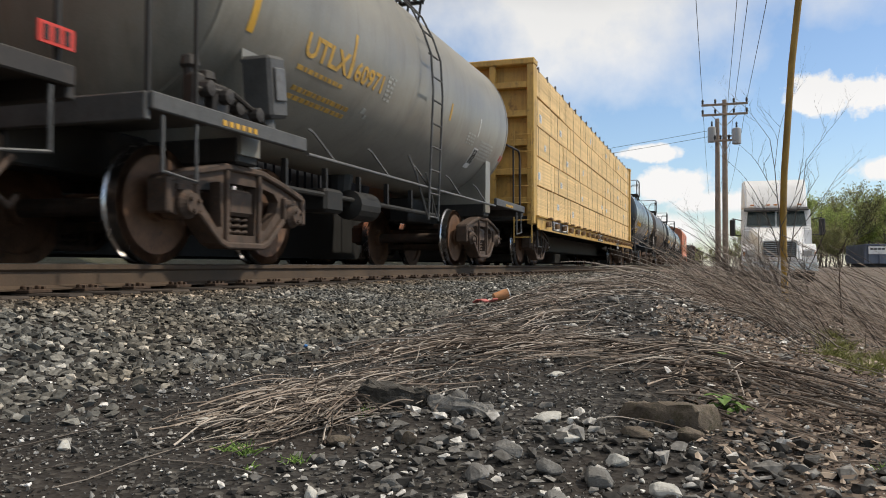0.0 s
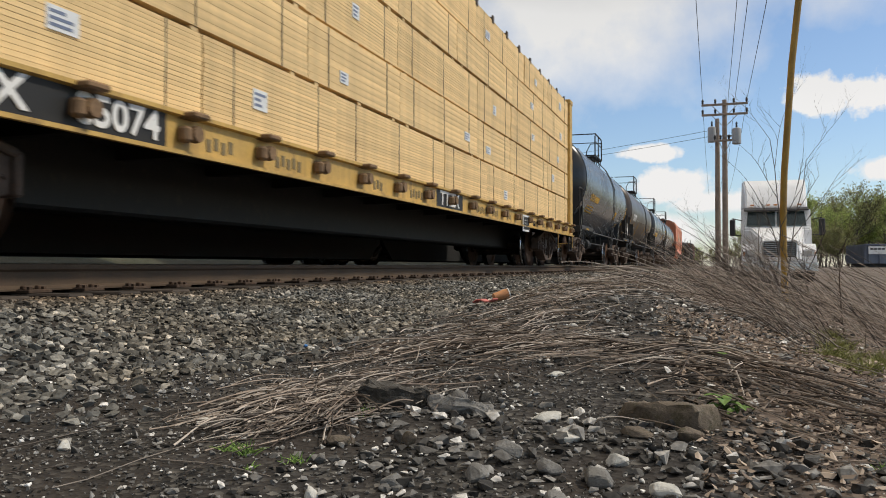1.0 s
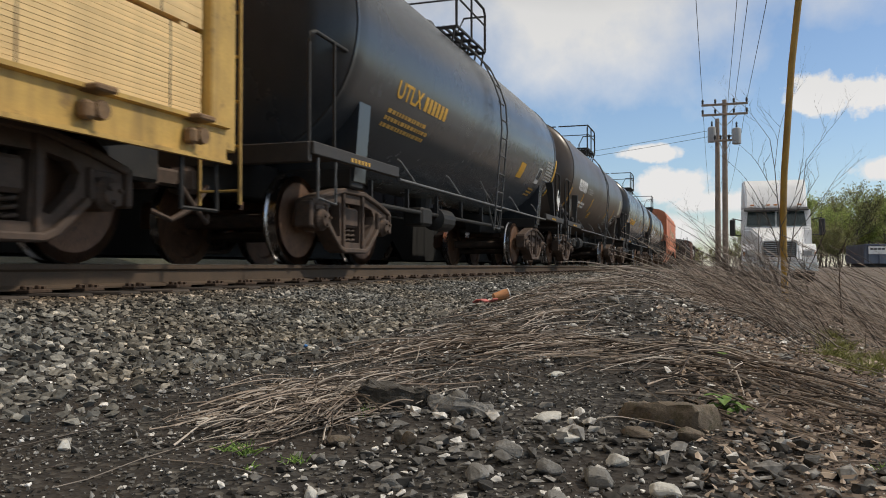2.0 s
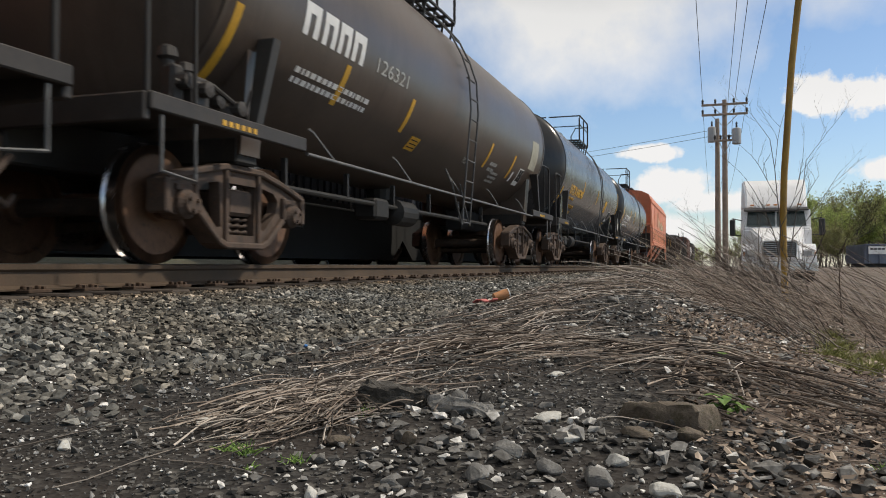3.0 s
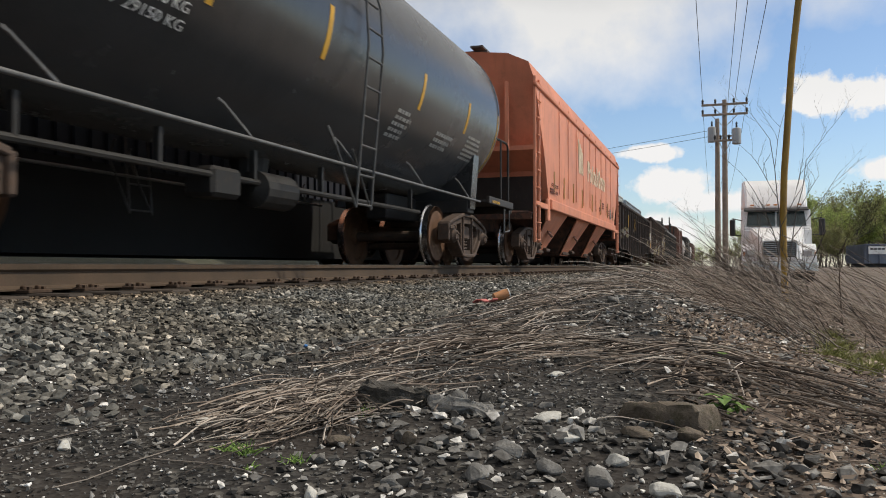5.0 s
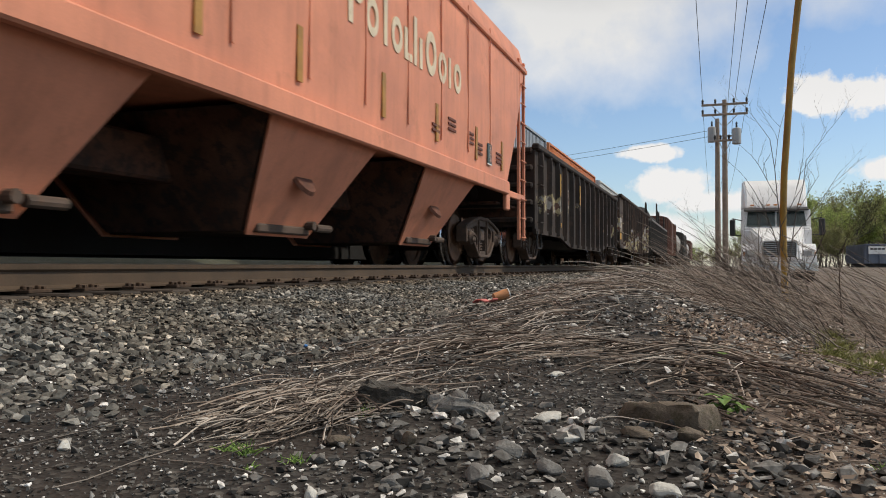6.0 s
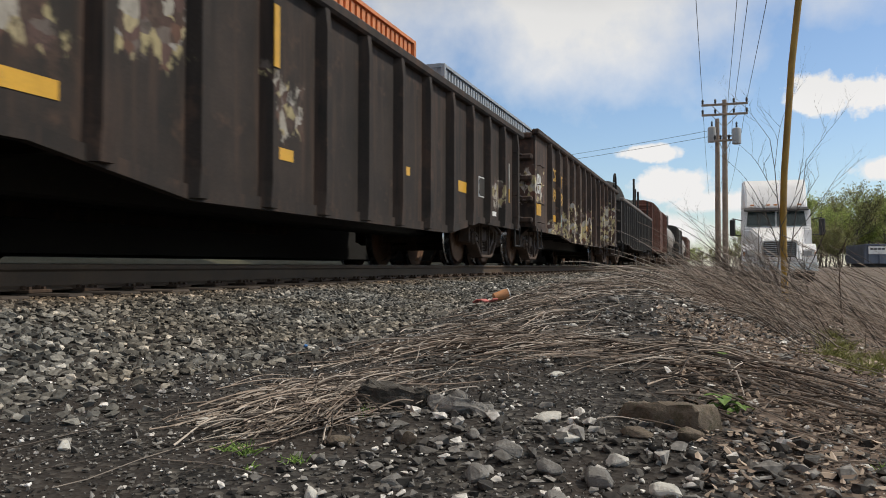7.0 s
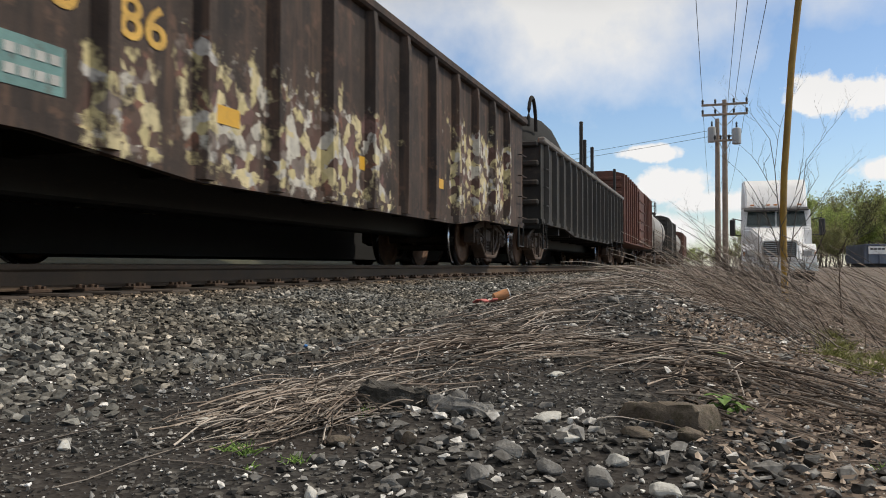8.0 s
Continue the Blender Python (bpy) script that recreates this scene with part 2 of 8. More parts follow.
def lettering(name, text, height, material, parent, place, bold=0.0, width=None, wrap=None, spread=0.0):
    """Raised painted letters on the -y side: place = (x, y, z) of the lower left corner, or wrapped on a lying cylinder (radius, centre z)."""
    cu = bpy.data.curves.new(name, "FONT")
    cu.body, cu.size, cu.extrude, cu.offset = text, height / 0.70, 0.002, bold
    cu.space_character = 1.0 + spread
    cu.resolution_u = 3
    tmp = bpy.data.objects.new(name, cu)
    me = bpy.data.meshes.new_from_object(tmp)
    bpy.data.objects.remove(tmp)
    x0, y0, z0 = place
    left, right = min(v.co.x for v in me.vertices), max(v.co.x for v in me.vertices)
    stretch = width / (right - left) if width else 1.0
    for v in me.vertices:
        v.co.x -= left
        x, z, e = v.co.x * stretch, v.co.y, v.co.z
        if wrap:
            r, zc = wrap
            a = (z0 + z - zc) / r
            rr = r + 0.004 + e
            v.co = (x0 + x, -rr * math.cos(a), zc + rr * math.sin(a))
        else:
            v.co = (x0 + x, y0 - 0.004 - e, z0 + z)
    me.materials.clear()
    me.materials.append(M[material])
    ob = new(name, me)
    ob.parent = parent
    return ob


def plate(name, parent, material, x, z, w, h, y=None, wrap=None, lean=0.0, label="", proud=0.004, n=6):
    """A thin painted patch or sheet on the -y side, flat or wrapped on a lying cylinder. z is its lower edge, arc length on a cylinder."""
    bm = bmesh.new()
    front, back = [], []
    for i in range(n + 1):
        zz = z + h * i / n
        for row, off in ((front, proud), (back, -0.01)):
            pair = []
            for xx in (x + lean * i / n, x + w + lean * i / n):
                if wrap:
                    r, zc = wrap
                    a = (zz - zc) / r
                    pair.append(bm.verts.new((xx, -(r + off) * math.cos(a), zc + (r + off) * math.sin(a))))
                else:
                    pair.append(bm.verts.new((xx, y - off, zz)))
            row.append(pair)
    for i in range(n):
        (a, b), (c, d) = front[i], front[i + 1]
        (e, f), (g, h2) = back[i], back[i + 1]
        bm.faces.new((a, b, d, c)), bm.faces.new((f, e, g, h2)), bm.faces.new((e, a, c, g)), bm.faces.new((b, f, h2, d))
    bm.faces.new((back[0][0], back[0][1], front[0][1], front[0][0]))
    bm.faces.new((front[n][0], front[n][1], back[n][1], back[n][0]))
    bmesh.ops.recalc_face_normals(bm, faces=bm.faces)
    return part(name, bm, material, parent, label)


MOVERS = []   # things of the fast train: thing, x, y, z at the start
SLOW = []     # things of the slow train on the second track
AXLES = []    # (axle, local x)
# ---- ground ----
def ridge_y(x):
    return 0.05 + 0.10 * x if x < 9 else 0.95 + 0.03 * (x - 9)


def step01(a, b, v):
    t = max(0.0, min(1.0, (v - a) / (b - a)))
    return t * t * (3 - 2 * t)


def ground_z(x, y):
    """Height of the ground: two ballasted tracks, a shoulder, a rubble ridge, a lower yard."""
    yard = -0.52
    near = -0.40
    base = yard + (near - yard) * step01(-2.2, -0.6, y)
    # shoulder up to the tracks
    if y > 1.9:
        base = near + 0.185 * step01(1.9, 3.75, y) if y < 3.75 else -0.215
    if y > 10.5:
        base = -0.215 - 0.10 * step01(10.5, 11.3, y) + 0.80 * step01(11.3, 15, y)
    if abs(y - (YC + YB) / 2) < 0.8:
        base -= 0.05
    # the yard climbs a little far off
    if y < 0 and x > 30:
        base += 0.42 * step01(30, 56, x) * step01(0, -4, y)
    # rubble ridge
    if -3 < y < 4 and x > 0:
        h = 0.12 * step01(1.2, 3.0, x) + 0.13 * step01(2.6, 5.5, x) + 0.05 * step01(5, 9, x)
        h *= 1 - 0.4 * step01(25, 60, x)
        d = y - ridge_y(x)
        w = 1.0 if d > 0 else 0.80
        base += h * math.exp(-(d / w) ** 2) * (1 - step01(2.6, 3.6, y))
    if -6 < y < 3.7:
        base += 0.018 * noise.noise((x * 1.3, y * 1.3, 0)) + 0.010 * noise.noise((x * 4.1, y * 4.1, 3))
    return base


def graded(lo, hi, fine_lo, fine_hi, step, grow=1.16):
    vals, v = list(np.arange(fine_lo, fine_hi + 1e-6, step)), None
    s, v = step, fine_hi
    while v < hi:
        s *= grow
        v += s
        vals.append(min(v, hi))
    s, v = step, fine_lo
    while v > lo:
        s *= grow
        v -= s
        vals.insert(0, max(v, lo))
    return vals


def sheet(name, xs, ys, zf):
    verts = [(x, y, zf(x, y)) for x in xs for y in ys]
    n = len(ys)
    faces = [(i * n + j, (i + 1) * n + j, (i + 1) * n + j + 1, i * n + j + 1) for i in range(len(xs) - 1) for j in range(n - 1)]
    me = bpy.data.meshes.new(name)
    me.from_pydata(verts, [], faces)
    me.shade_smooth()
    return new(name, me)


def ground_material():
    """Cinder and soil, paler gravel, damp patches, yard dirt and a strip of far grass, laid out by place."""
    mt = bpy.data.materials.new("ground_cinder")
    mt.use_nodes = True
    nt = mt.node_tree
    N, L = nt.nodes.new, nt.links.new
    b = nt.nodes["Principled BSDF"]
    b.inputs["Roughness"].default_value = 0.92
    tc = N("ShaderNodeTexCoord")
    sep = N("ShaderNodeSeparateXYZ")
    L(tc.outputs["Object"], sep.inputs[0])

    def tex(sc, det):
        n = N("ShaderNodeTexNoise")
        n.inputs["Scale"].default_value, n.inputs["Detail"].default_value = sc, det
        L(tc.outputs["Object"], n.inputs["Vector"])
        return n.outputs["Fac"]

    def rng(v, a, c):
        n = N("ShaderNodeMapRange")
        n.inputs[1].default_value, n.inputs[2].default_value = a, c
        L(v, n.inputs[0])
        return n.outputs[0]

    def mix(fac, a, c):
        n = N("ShaderNodeMix")
        n.data_type = "RGBA"
        L(fac, n.inputs["Factor"])
        for s, v in (("A", a), ("B", c)):
            if isinstance(v, tuple):
                n.inputs[s].default_value = (*v, 1)
            else:
                L(v, n.inputs[s])
        return n.outputs["Result"]

    vor = N("ShaderNodeTexVoronoi")
    vor.inputs["Scale"].default_value = 55
    L(tc.outputs["Object"], vor.inputs["Vector"])
    cinder = mix(rng(tex(9, 8), 0.35, 0.65), (0.006, 0.0055, 0.005), (0.027, 0.023, 0.021))
    chips = mix(rng(vor.outputs["Color"], 0.60, 0.95), cinder, (0.15, 0.14, 0.125))
    soil = mix(rng(tex(2.2, 6), 0.42, 0.62), chips, (0.030, 0.024, 0.020))
    yard = mix(rng(tex(1.1, 9), 0.35, 0.65), (0.105, 0.080, 0.064), (0.185, 0.148, 0.120))
    # brown leaf mould down the yard side of the ridge
    mould = mix(rng(tex(14, 8), 0.35, 0.65), (0.060, 0.042, 0.032), (0.230, 0.175, 0.140))
    off = N("ShaderNodeMath")
    off.operation = "MULTIPLY_ADD"
    L(sep.outputs[0], off.inputs[0])
    off.inputs[1].default_value = -0.10
    L(sep.outputs[1], off.inputs[2])
    soil = mix(rng(off.outputs[0], -0.12, -0.42), soil, mould)
    col = mix(rng(sep.outputs[1], -0.9, -2.4), soil, yard)
    grass = mix(rng(tex(1.5, 6), 0.4, 0.6), (0.060, 0.078, 0.028), (0.115, 0.115, 0.055))
    col = mix(rng(sep.outputs[1], 12.0, 15.0), col, grass)
    L(col, b.inputs["Base Color"])
    bp = N("ShaderNodeBump")
    bp.inputs["Strength"].default_value, bp.inputs["Distance"].default_value = 0.7, 0.012
    L(vor.outputs["Distance"], bp.inputs["Height"])
    L(bp.outputs[0], b.inputs["Normal"])
    return mt


M["ground"] = ground_material()
ground = sheet("ground", graded(-900, 2500, -1.0, 11.0, 0.05), graded(-1500, 1500, -3.0, 4.4, 0.05), ground_z)
ground.data.materials.append(M["ground"])
tagged(ground, "dark cinder and gravel ground with a rubble ridge", "ground", kind="structure")


# ---- track ----
def rail_outline(x):
    pr = [(-0.07, 0), (0.07, 0), (0.07, 0.012), (0.012, 0.032), (0.009, 0.125), (0.034, 0.142), (0.037, 0.178), (0.026, 0.184),
          (-0.026, 0.184), (-0.037, 0.178), (-0.034, 0.142), (-0.009, 0.125), (-0.012, 0.032), (-0.07, 0.012)]
    return [(x, y, z) for y, z in pr]


def railway(yc, name):
    track = thing(name, "standard-gauge railway track of rusty steel rails on timber sleepers", "track")
    track["kind"] = "structure"
    for side in (-0.753, 0.753):
        bm = bmesh.new()
        loft(bm, [rail_outline(x) for x in (-60, 0, 40, 320)])
        bmesh.ops.translate(bm, verts=bm.verts, vec=(0, yc + side, TOR - 0.184))
        rail = part("rail", bm, "rail_rust", track, "rusty steel rail with a worn bright head")
        rail.data.materials.append(M["rail_head"])
        for p in rail.data.polygons:
            if p.normal.z > 0.7 and p.center.z > TOR - 0.02:
                p.material_index = 1
    return track


M["sleeper"] = paint("sleeper", (0.060, 0.046, 0.036), 0.9, vary=0.35, scale=6, dirt=(0.11, 0.075, 0.05), dirt_amount=0.5, bump=0.6, per_object=0.25)
main_track = railway(YC, "track_1")
back_track = railway(YB, "track_2")
SLEEPER_STEP = 0.52


def sleeper_mesh():
    bm = bmesh.new()
    box(bm, (0, 0, -0.09), (0.225, 2.59, 0.18), bevel=0.012)
    me = bpy.data.meshes.new("sleeper")
    bm.to_mesh(me)
    me.materials.append(M["sleeper"])
    bm.free()
    return me


def plate_mesh():
    bm = bmesh.new()
    box(bm, (0, 0, 0.012), (0.20, 0.36, 0.024), bevel=0.004)
    for sx in (-0.06, 0.06):
        for sy in (-0.095, 0.095):
            box(bm, (sx, sy, 0.035), (0.035, 0.04, 0.03), bevel=0.006)
            box(bm, (sx, sy * 1.5, 0.030), (0.022, 0.022, 0.026))
    me = bpy.data.meshes.new("tie_plate")
    bm.to_mesh(me)
    me.materials.append(M["plate_rust"])
    bm.free()
    return me


ME_SLEEPER, ME_PLATE = sleeper_mesh(), plate_mesh()


def lay_sleepers(track, yc, x0, count, plates):
    rng = random.Random(int(yc * 10))
    for i in range(count):
        x = x0 + i * SLEEPER_STEP + rng.uniform(-0.02, 0.02)
        child_at("sleeper", ME_SLEEPER, track, pose(x, yc + rng.uniform(-0.04, 0.04), TOR - 0.200, 0, 0, rng.uniform(-0.8, 0.8)))
        if plates:
            child_at("tie_plate", ME_PLATE, track, pose(x, yc - 0.753, TOR - 0.199))


def child_at(name, me, parent, m):
    ob = new(name, me)
    ob.parent = parent
    ob.matrix_basis = m
    return ob
# ---- running gear ----
def wheel_mesh():
    """A cast wheel: tread, flange on the inner side (+y), dished plate, hub. The outer face looks to -y."""
    bm = bmesh.new()
    lathe(bm, [(0.0, 0.455), (0.0, 0.385), (0.028, 0.365), (0.055, 0.20), (0.015, 0.135), (-0.045, 0.125), (-0.045, 0.075), (0.17, 0.075),
               (0.17, 0.125), (0.11, 0.14), (0.085, 0.20), (0.10, 0.365), (0.135, 0.385), (0.14, 0.482), (0.115, 0.485), (0.098, 0.462), (0.006, 0.457)],
          40, "Y")
    bmesh.ops.scale(bm, verts=bm.verts, vec=(1.075, 1.0, 1.075))
    me = bpy.data.meshes.new("wheel")
    bm.to_mesh(me)
    bm.free()
    me.materials.append(M["wheel_rust"])
    me.materials.append(M["steel_bright"])
    for p in me.polygons:
        c = p.center
        if math.hypot(c.x, c.z) > 0.473 and c.y > 0.004:
            p.material_index = 1
    me.shade_smooth()
    me.set_sharp_from_angle(angle=radians(35))
    return me


def side_frame_mesh():
    """A cast truck side frame with its window, two triangular openings and pedestal ends."""
    bm = bmesh.new()
    T = 0.055
    outer = [(-1.12, 0.40), (-1.14, 0.54), (-1.06, 0.66), (-0.72, 0.72), (-0.30, 0.80), (0.30, 0.80), (0.72, 0.72), (1.06, 0.66), (1.14, 0.54), (1.12, 0.40),
             (0.98, 0.36), (0.90, 0.42), (0.80, 0.40), (0.68, 0.36), (0.42, 0.17), (0.30, 0.13), (-0.30, 0.13), (-0.42, 0.17), (-0.68, 0.36), (-0.80, 0.40),
             (-0.90, 0.42), (-0.98, 0.36)]
    holes = [[(-0.21, 0.24), (0.21, 0.24), (0.24, 0.66), (-0.24, 0.66)],
             [(0.33, 0.30), (0.40, 0.29), (0.62, 0.46), (0.66, 0.56), (0.58, 0.63), (0.36, 0.66)],
             [(-0.36, 0.66), (-0.58, 0.63), (-0.66, 0.56), (-0.62, 0.46), (-0.40, 0.29), (-0.33, 0.30)]]
    for y in (-T, T):
        loops = []
        for o in [outer] + holes:
            vs = [bm.verts.new((x, y, z)) for x, z in o]
            loops.append([bm.edges.new((vs[i], vs[(i + 1) % len(vs)])) for i in range(len(vs))])
        bmesh.ops.triangle_fill(bm, use_beauty=True, use_dissolve=False, edges=[e for l in loops for e in l])
    # walls between the two faces
    bm.verts.ensure_lookup_table()
    n = len(bm.verts) // 2
    k = 0
    for o in [outer] + holes:
        m = len(o)
        for i in range(m):
            a, b = k + i, k + (i + 1) % m
            bm.faces.new((bm.verts[a], bm.verts[b], bm.verts[n + b], bm.verts[n + a]))
        k += m
    # thick rims of the casting, top flange and bottom flange
    def rim(pts, w, h):
        for (x0, z0), (x1, z1) in zip(pts, pts[1:]):
            ln = math.hypot(x1 - x0, z1 - z0)
            t = Matrix.Rotation(-math.atan2(z1 - z0, x1 - x0), 4, "Y")
            box(bm, ((x0 + x1) / 2, 0, (z0 + z1) / 2), (ln + 0.02, w, h), t, 0.012)
    rim([(-1.10, 0.62), (-0.72, 0.71), (-0.30, 0.785), (0.30, 0.785), (0.72, 0.71), (1.10, 0.62)], 0.20, 0.055)
    rim([(-0.70, 0.39), (-0.41, 0.185), (-0.30, 0.15), (0.30, 0.15), (0.41, 0.185), (0.70, 0.39)], 0.22, 0.055)
    rim([(-0.27, 0.16), (-0.27, 0.76)], 0.18, 0.05)
    rim([(0.27, 0.16), (0.27, 0.76)], 0.18, 0.05)
    for s in (-1, 1):
        box(bm, (s * 1.12, 0, 0.50), (0.07, 0.20, 0.26), bevel=0.015)
        box(bm, (s * 0.74, 0, 0.50), (0.05, 0.20, 0.22), bevel=0.015)
    bmesh.ops.scale(bm, verts=bm.verts, vec=(0.985, 1.0, 1.10))
    bmesh.ops.recalc_face_normals(bm, faces=bm.faces)
    me = bpy.data.meshes.new("side_frame")
    bm.to_mesh(me)
    bm.free()
    me.materials.append(M["truck_iron"])
    return me


def coil_mesh(r=0.066, h=0.28, turns=5, wire=0.016):
    bm = bmesh.new()
    n = turns * 10
    tube(bm, [(r * math.cos(i * math.tau / 10), r * math.sin(i * math.tau / 10), h * i / n) for i in range(n + 1)], wire, 6)
    me = bpy.data.meshes.new("spring")
    bm.to_mesh(me)
    bm.free()
    me.materials.append(M["truck_iron"])
    me.shade_smooth()
    return me


def bearing_mesh():
    bm = bmesh.new()
    lathe(bm, [(-0.16, 0.02), (-0.16, 0.085), (-0.13, 0.10), (-0.10, 0.125), (0.10, 0.125), (0.10, 0.05)], 20, "Y")
    for k in range(3):
        a = k * math.tau / 3 + 0.4
        lathe(bm, [(-0.185, 0.018), (-0.15, 0.02)], 6, "Y", (0.06 * math.cos(a), 0, 0.06 * math.sin(a)))
    box(bm, (0, 0, 0.135), (0.22, 0.16, 0.06), bevel=0.01)
    me = bpy.data.meshes.new("bearing")
    bm.to_mesh(me)
    bm.free()
    me.materials.append(M["truck_iron"])
    return me


ME_WHEEL, ME_FRAME, ME_COIL, ME_BEARING = wheel_mesh(), side_frame_mesh(), coil_mesh(), bearing_mesh()


def child(name, me, parent, m):
    ob = new(name, me)
    ob.parent = parent
    ob.matrix_basis = m
    return ob


AXLE_Z = 0.491      # height of the axles over the rail


def bogie(car, x):
    """A two-axle freight truck under a car, with keyed axles."""
    x += 0.06
    bm = bmesh.new()
    box(bm, (x, 0, 0.56), (0.40, 2.10, 0.24), bevel=0.03)
    box(bm, (x, 0, 0.72), (0.50, 0.60, 0.12), bevel=0.02)
    for s in (-1, 1):
        box(bm, (x + s * 0.36, 0, 0.34), (0.10, 1.9, 0.10), bevel=0.02)
        for y in (-0.72, 0.72):
            box(bm, (x + s * 0.42, y, 0.42), (0.06, 0.13, 0.34), bevel=0.01)
    bolster = part("bolster", bm, "truck_iron", car)
    for y in (-1.0, 1.0):
        child("side_frame", ME_FRAME, bolster, pose(x, y, 0.0))
        for k in (-0.13, 0.0, 0.13):
            child("spring", ME_COIL, bolster, pose(x + k, y - math.copysign(0.06, y), 0.20))
        for k in (-0.865, 0.865):
            child("bearing", ME_BEARING, bolster, pose(x + k, y, AXLE_Z, 0, 0, 0 if y < 0 else 180))
    for k in (-0.865, 0.865):
        bm = bmesh.new()
        lathe(bm, [(-1.0, 0.07), (-0.72, 0.085), (-0.4, 0.082), (0.4, 0.082), (0.72, 0.085), (1.0, 0.07)], 14, "Y")
        axle = part("axle", bm, "truck_iron", car, "steel axle with a pair of rust-brown wheels")
        axle.matrix_basis = pose(x + k, 0, AXLE_Z)
        child("wheel", ME_WHEEL, axle, pose(0, -0.80, 0))
        child("wheel", ME_WHEEL, axle, pose(0, 0.80, 0, 0, 0, 180))
        AXLES.append((axle, x + k))


def coupler(car, x, s):
    bm = bmesh.new()
    box(bm, (x + s * 0.25, 0, 0.86), (0.7, 0.16, 0.18), bevel=0.03)
    box(bm, (x + s * 0.66, 0, 0.86), (0.22, 0.30, 0.28), bevel=0.05)
    tube(bm, [(x + s * 0.1, -0.35, 0.78), (x + s * 0.35, -0.36, 0.55), (x + s * 0.62, -0.30, 0.42), (x + s * 0.78, -0.2, 0.50)], 0.028, 8)
    part("coupler", bm, "truck_iron", car)


def railcar(name, label, category, centre):
    car = thing(name, label, category, "freight train on the near track")
    car.location = (centre, YC, TOR)
    MOVERS.append((car, centre, YC, TOR))
    return car
# ---- tank cars ----
def tank_car(label, centre, half_trucks, half_tank, radius, zc, paint_name, dome_x=0.0, bands=(), rails=True, ladder_x=0.1, sill="sill_dark", platform=(-0.9, 0.9),
             head_bulge=0.42, beam=2.25):
    car = railcar("tank_car", label, "tank car", centre)
    R = radius
    prof = []
    for i in range(9):
        a = math.pi / 2 * i / 8
        prof.append((-half_tank - head_bulge * math.cos(a) + head_bulge, max(0.02, R * math.sin(a))))
    full = prof + [(x, R) for x in np.linspace(-half_tank + head_bulge + 0.3, half_tank - head_bulge - 0.3, 12)] + [(-x, r) for x, r in prof[::-1]]
    bm = bmesh.new()
    lathe(bm, full, 72, "X", (0, 0, zc))
    tank = smooth(part("tank", bm, paint_name, car), 50)
    for bx in (-half_tank + head_bulge, half_tank - head_bulge, *bands):
        bm = bmesh.new()
        lathe(bm, [(bx - 0.035, R - 0.01), (bx - 0.03, R + 0.008), (bx + 0.03, R + 0.008), (bx + 0.035, R - 0.01)], 72, "X", (0, 0, zc))
        smooth(part("jacket_seam", bm, paint_name, tank), 30)
    ends = half_trucks + 1.75
    for s in (-1, 1):
        bm = bmesh.new()
        x0, x1 = s * (half_trucks - 1.5), s * ends
        box(bm, ((x0 + x1) / 2, 0, 0.96), (abs(x1 - x0), 0.36, 0.42), bevel=0.02)
        box(bm, (s * half_trucks, 0, 1.02), (0.35, 2.3, 0.24), bevel=0.02)
        part("stub_sill", bm, "black_iron", car)
        # saddle under the tank
        bm = bmesh.new()
        th = [math.radians(a) for a in range(-58, 59, 8)]
        up = [(R * math.sin(a), zc - (R + 0.002) * math.cos(a)) for a in th]
        ring = [(y, z) for y, z in up] + [(1.18, 0.98), (-1.18, 0.98)]
        loft(bm, [[(s * half_trucks + dx, y, z) for y, z in ring] for dx in (-0.16, 0.16)])
        part("saddle", bm, paint_name, car)
        # end platform with its edge beam, step and grab irons
        bm = bmesh.new()
        box(bm, (s * (ends - 0.55), 0, 1.17), (1.05, 2.75, 0.05), bevel=0.008)
        deck = part("end_platform", bm, sill, car)
        for y in (-1.46, 1.46):
            bm = bmesh.new()
            box(bm, (s * (ends - beam / 2), y, 1.14), (beam, 0.06, 0.13), bevel=0.01)
            part("edge_beam", bm, sill, deck)
        bm = bmesh.new()
        box(bm, (s * ends, 0, 1.10), (0.07, 2.9, 0.20), bevel=0.01)
        part("end_beam", bm, sill, deck)
        for y in (-1.45, 1.45):
            bm = bmesh.new()
            xs, xe = s * (ends - 0.16), s * (ends - 0.56)
            tube(bm, [(xs, y, 1.06), (xs, y, 0.66), (xe, y, 0.62), (xe, y, 1.06)], 0.017, 6)
            part("stirrup_step", bm, "pipe_grey", car)
        for y in (-1.40, 1.40):
            bm = bmesh.new()
            pts = [(s * (ends - 0.06), y, 1.15), (s * (ends - 0.06), y, 2.20), (s * (ends - 0.10), y, 2.30), (s * (ends - 0.20), y, 2.34),
                   (s * (half_tank - 0.35), y * 0.98, 2.34)]
            tube(bm, pts, 0.022, 8)
            tube(bm, [(s * (ends - 0.62), y, 1.15), (s * (ends - 0.62), y, 2.34)], 0.018, 6)
            smooth(part("handrail", bm, "black_iron", car), 60)
        coupler(car, s * ends, s)
    # side running pipe on brackets, both sides
    for y in (-1.47, 1.47):
        bm = bmesh.new()
        xr = half_trucks - 0.55
        tube(bm, [(-xr, y, 1.06), (xr, y, 1.06)], 0.019, 8)
        for bx in np.linspace(-xr + 0.6, xr - 0.6, 5):
            tube(bm, [(bx, y, 1.06), (bx - 0.28, y * 0.93, 1.32), (bx - 0.30, y * 0.90, 1.36)], 0.014, 5)
        smooth(part("side_handrail", bm, "pipe_grey", car), 60)
    # pipes, brake gear and valves under the tank
    bm = bmesh.new()
